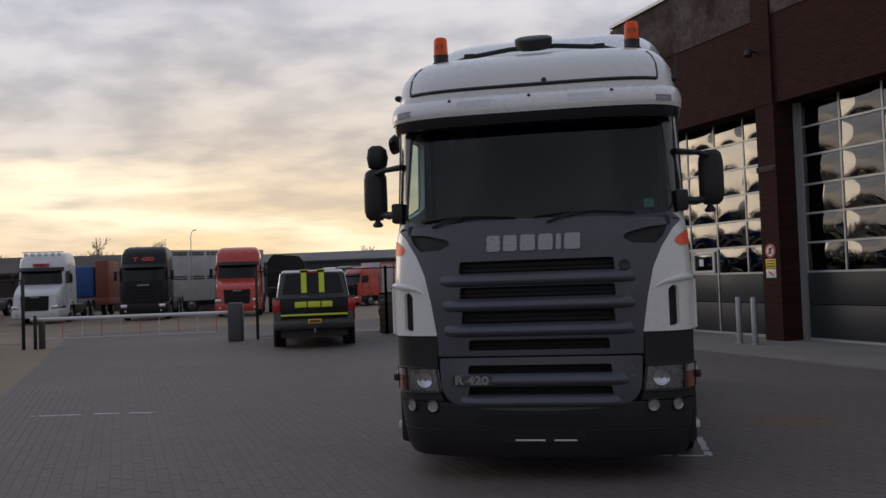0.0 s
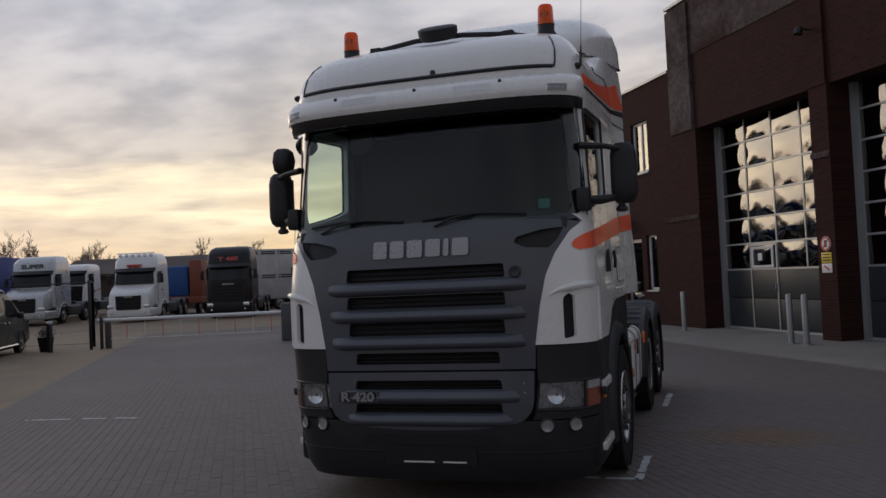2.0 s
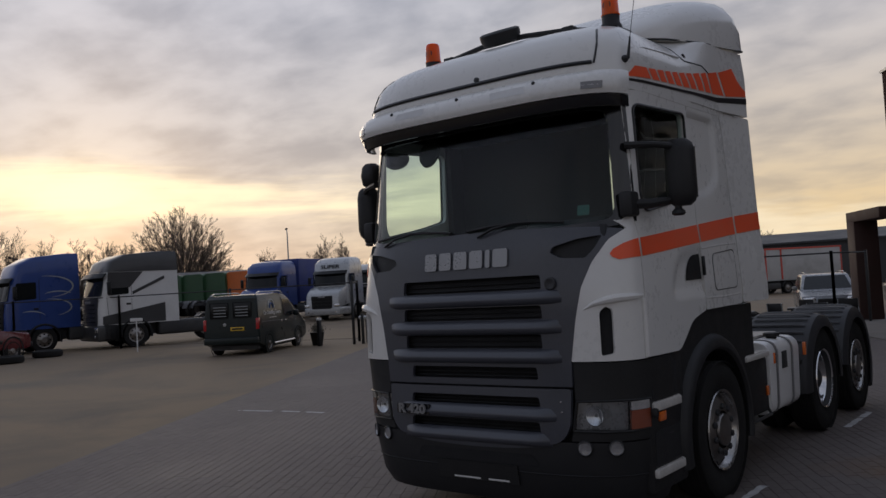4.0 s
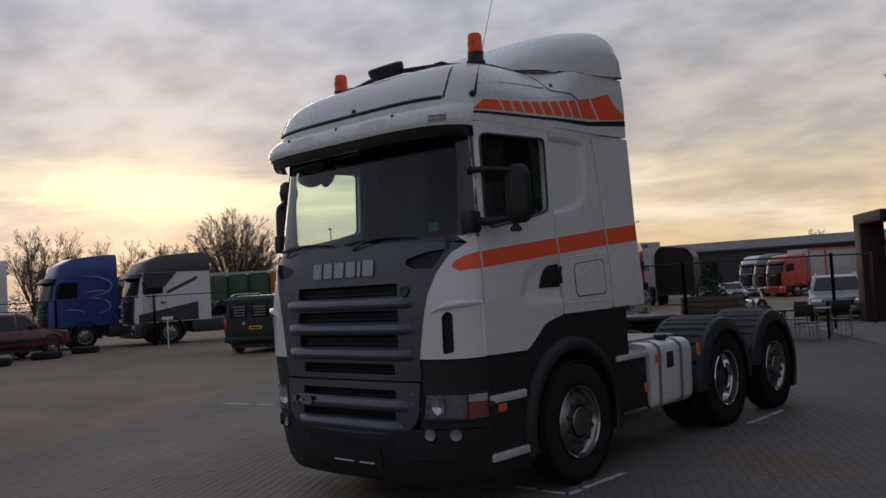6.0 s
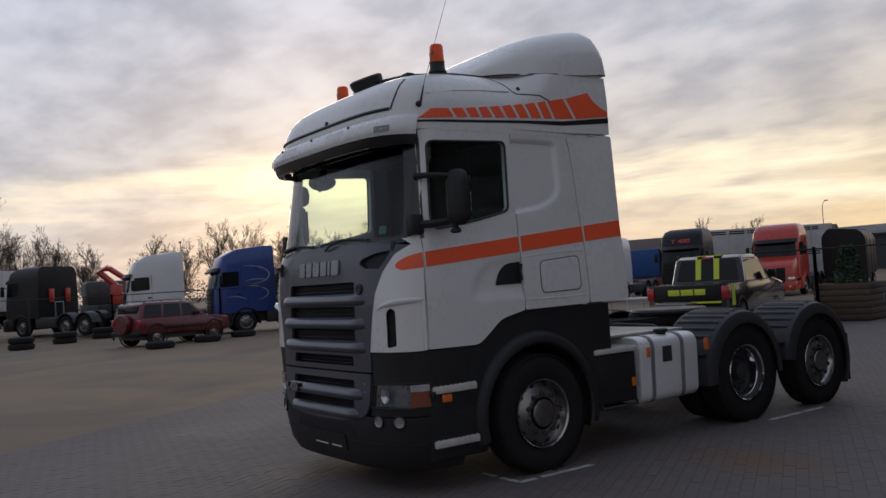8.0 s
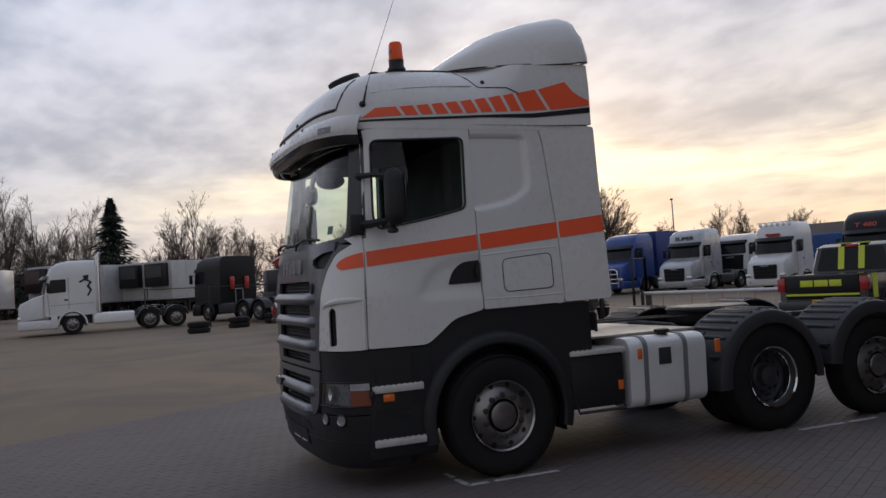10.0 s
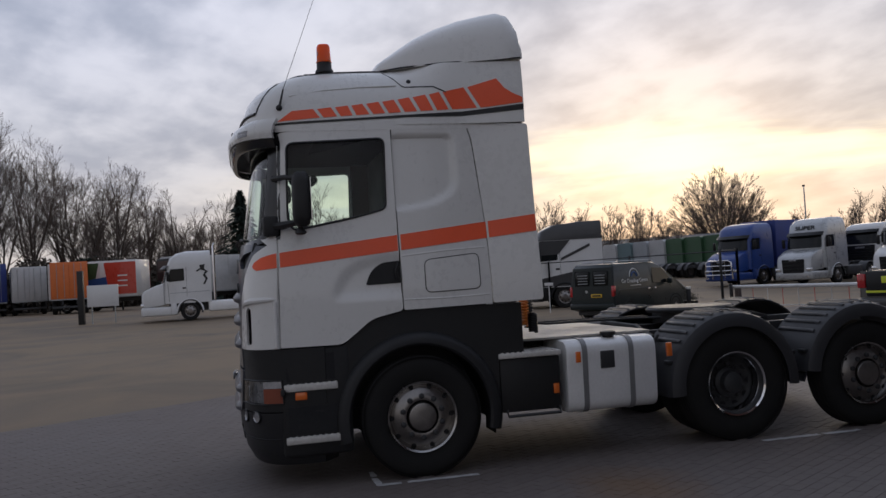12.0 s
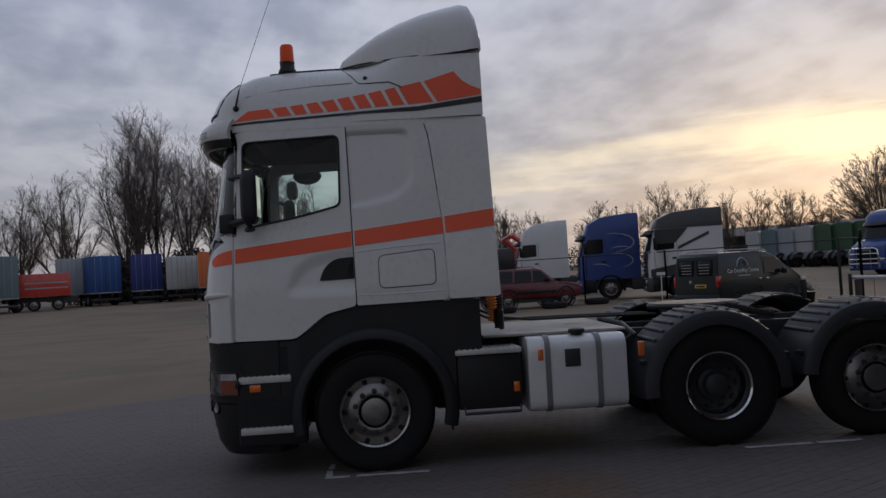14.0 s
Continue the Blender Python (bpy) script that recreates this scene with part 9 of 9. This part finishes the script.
def conifer(x, y, h, seed):
    rnd = random.Random(seed)
    v = thing("conifer", pose(x, y, rise(x, y)), "dark pointed conifer behind white trailers", "tree")
    part("trunk", tube(B(), [(0, 0, 0), (0, 0, h * 0.9)], [0.22, 0.04], 7), M_BARK, v)
    verts, faces = [], []
    for k in range(5200):
        t = rnd.random() ** 1.35
        z = h * (0.08 + 0.92 * t)
        R = (1 - t) * h * 0.45 * rnd.uniform(0.2, 1.1) * (0.85 + 0.15 * math.sin(t * 55)) + 0.06
        a = rnd.random() * 6.283
        c = Vector((R * math.cos(a), R * math.sin(a), z - R * 0.25))
        d = Vector((math.cos(a), math.sin(a), -0.35)).normalized() * rnd.uniform(0.25, 0.5)
        w = Vector((-math.sin(a), math.cos(a), rnd.uniform(-0.3, 0.3))) * rnd.uniform(0.08, 0.18)
        o = len(verts)
        verts += [tuple(c - d), tuple(c + w), tuple(c + d), tuple(c - w)]
        faces.append((o, o + 1, o + 2, o + 3))
    me = bpy.data.meshes.new("crown")
    me.from_pydata(verts, [], faces)
    me.materials.append(M_NEEDLE)
    ob = new("crown", me)
    ob.parent = v


x_, y_ = polar(183.8, 90)
conifer(x_, y_, 11.2, 3)


def thicket(name, label, spots, mat, n, seed):
    """Loose evergreen or brush masses of small clumps, in one mesh."""
    rnd = random.Random(seed)
    verts, faces = [], []
    for x, y, w, h in spots:
        for k in range(n):
            a, t = rnd.random() * 6.283, rnd.random()
            r = w * rnd.random() ** 0.5 * (1 - 0.55 * t * t) * rnd.uniform(0.7, 1.1)
            c = Vector((x + r * math.cos(a), y + r * math.sin(a), rise(x, y) + h * t * rnd.uniform(0.75, 1.0)))
            d = Vector((rnd.uniform(-1, 1), rnd.uniform(-1, 1), rnd.uniform(-0.6, 1))).normalized() * rnd.uniform(0.15, 0.32)
            u = d.cross(Vector((rnd.uniform(-1, 1), rnd.uniform(-1, 1), rnd.uniform(-1, 1)))).normalized() * rnd.uniform(0.08, 0.16)
            o = len(verts)
            verts += [tuple(c - d), tuple(c + u), tuple(c + d), tuple(c - u)]
            faces.append((o, o + 1, o + 2, o + 3))
    me = bpy.data.meshes.new(name)
    me.from_pydata(verts, [], faces)
    me.materials.append(mat)
    ob = new(name, me)
    tagged(ob, label, "shrubs", kind="stuff")


M_BRUSH = make("winter_brush", (0.060, 0.048, 0.036), 0.9, var=0.4, scale=0.5)
spots = [(*polar(a, 94 + 4 * math.sin(a * 3)), 3.6, 4.6 + 1.2 * math.sin(a * 1.7)) for a in (188.5, 190.5, 192.5, 194.5, 196.2, 198, 199.6, 201.2)]
thicket("brushwood", "dense brown winter brushwood behind the trailers", spots, M_BRUSH, 3600, 1)
thicket("evergreen_shrubs", "dark evergreen shrubs behind white trailers", [(*polar(186.6, 92), 3.4, 4.3), (*polar(188.0, 92), 2.8, 3.8), (*polar(193.4, 92), 2.4, 5.2)], M_NEEDLE, 2600, 2)
far = []
rr_ = random.Random(4)
for a in range(96, 232, 2):
    d_ = rr_.uniform(150, 190)
    far.append((*polar(a + rr_.uniform(-1, 1), d_), rr_.uniform(4, 7), rr_.uniform(3.6, 6.4)))
thicket("far_woods", "distant brown winter woods along the horizon", far, M_BRUSH, 700, 6)

# ---- dark pavers of the yard, laid in running bond along the workshop ----


def pavers():
    rnd = random.Random(12)
    host = thing("pavement_blocks", Matrix(), "dark clay block paving, weathered, in running bond", "paving", kind="structure")
    base = B()
    c = [sq(-30, PAVE_Q[0], -0.0045), sq(20, PAVE_Q[0], -0.0045), sq(20, PAVE_Q[1], -0.0045), sq(-30, PAVE_Q[1], -0.0045)]
    base.faces.new(ring(base, c))
    part("bedding", base, M_JOINT, host, smooth=0)
    LB, WB, J = 0.200, 0.100, 0.0035
    me = bpy.data.meshes.new("paver")
    x, y, z, b = (LB - J) / 2, (WB - J) / 2, 0.0, 0.003
    vs = [(-x, -y, -0.012), (x, -y, -0.012), (x, y, -0.012), (-x, y, -0.012), (-x, -y, -b * 0.5), (x, -y, -b * 0.5), (x, y, -b * 0.5), (-x, y, -b * 0.5), (-x + b, -y + b, 0), (x - b, -y + b, 0), (x - b, y - b, 0), (-x + b, y - b, 0)]
    fs = [(0, 1, 5, 4), (1, 2, 6, 5), (2, 3, 7, 6), (3, 0, 4, 7), (4, 5, 9, 8), (5, 6, 10, 9), (6, 7, 11, 10), (7, 4, 8, 11), (8, 9, 10, 11)]
    me.from_pydata(vs, [], fs)
    me.materials.append(M_PAVER)
    V, F = [], []
    tmpl = np.array(vs)
    count = 0
    nq = int((PAVE_Q[1] - PAVE_Q[0]) / WB)
    turn = Matrix(((FS.x, FQ.x, 0), (FS.y, FQ.y, 0), (0, 0, 1)))
    T = np.array(turn)
    for j in range(nq):
        q = PAVE_Q[0] + (j + 0.5) * WB
        for i in range(-140, 75):
            s = i * LB + (LB / 2 if j % 2 else 0)
            if s > 14.0 or s < -24:
                continue
            p = sq(s, q, rnd.uniform(-0.0014, 0.0008))
            near = -12.4 < s < -10.2 and -13.6 < q < -10.9
            if near:
                ob = new("paver", me)
                ob.parent = host
                ob.matrix_basis = Matrix.Translation(p) @ pose(0, 0, 0, rnd.uniform(-0.5, 0.5), rnd.uniform(-0.4, 0.4), WTURN)
                count += 1
                continue
            o = len(V) * 12
            tilt = np.array([[1, 0, 0], [0, 1, 0], [rnd.uniform(-0.005, 0.005), rnd.uniform(-0.007, 0.007), 1]])
            V.append(tmpl @ tilt.T @ T.T + np.array(p))
            F += [tuple(k + o for k in f) for f in fs]
    big = bpy.data.meshes.new("paver_field")
    big.from_pydata(np.concatenate(V).tolist(), [], F)
    big.materials.append(M_PAVER)
    ob = new("paver_field", big)
    ob.parent = host
    tagged(ob, kind="stuff")


M_JOINT = make("sand_joint", (0.118, 0.098, 0.088), 0.95, var=0.3, scale=2, fine=60)
pavers()
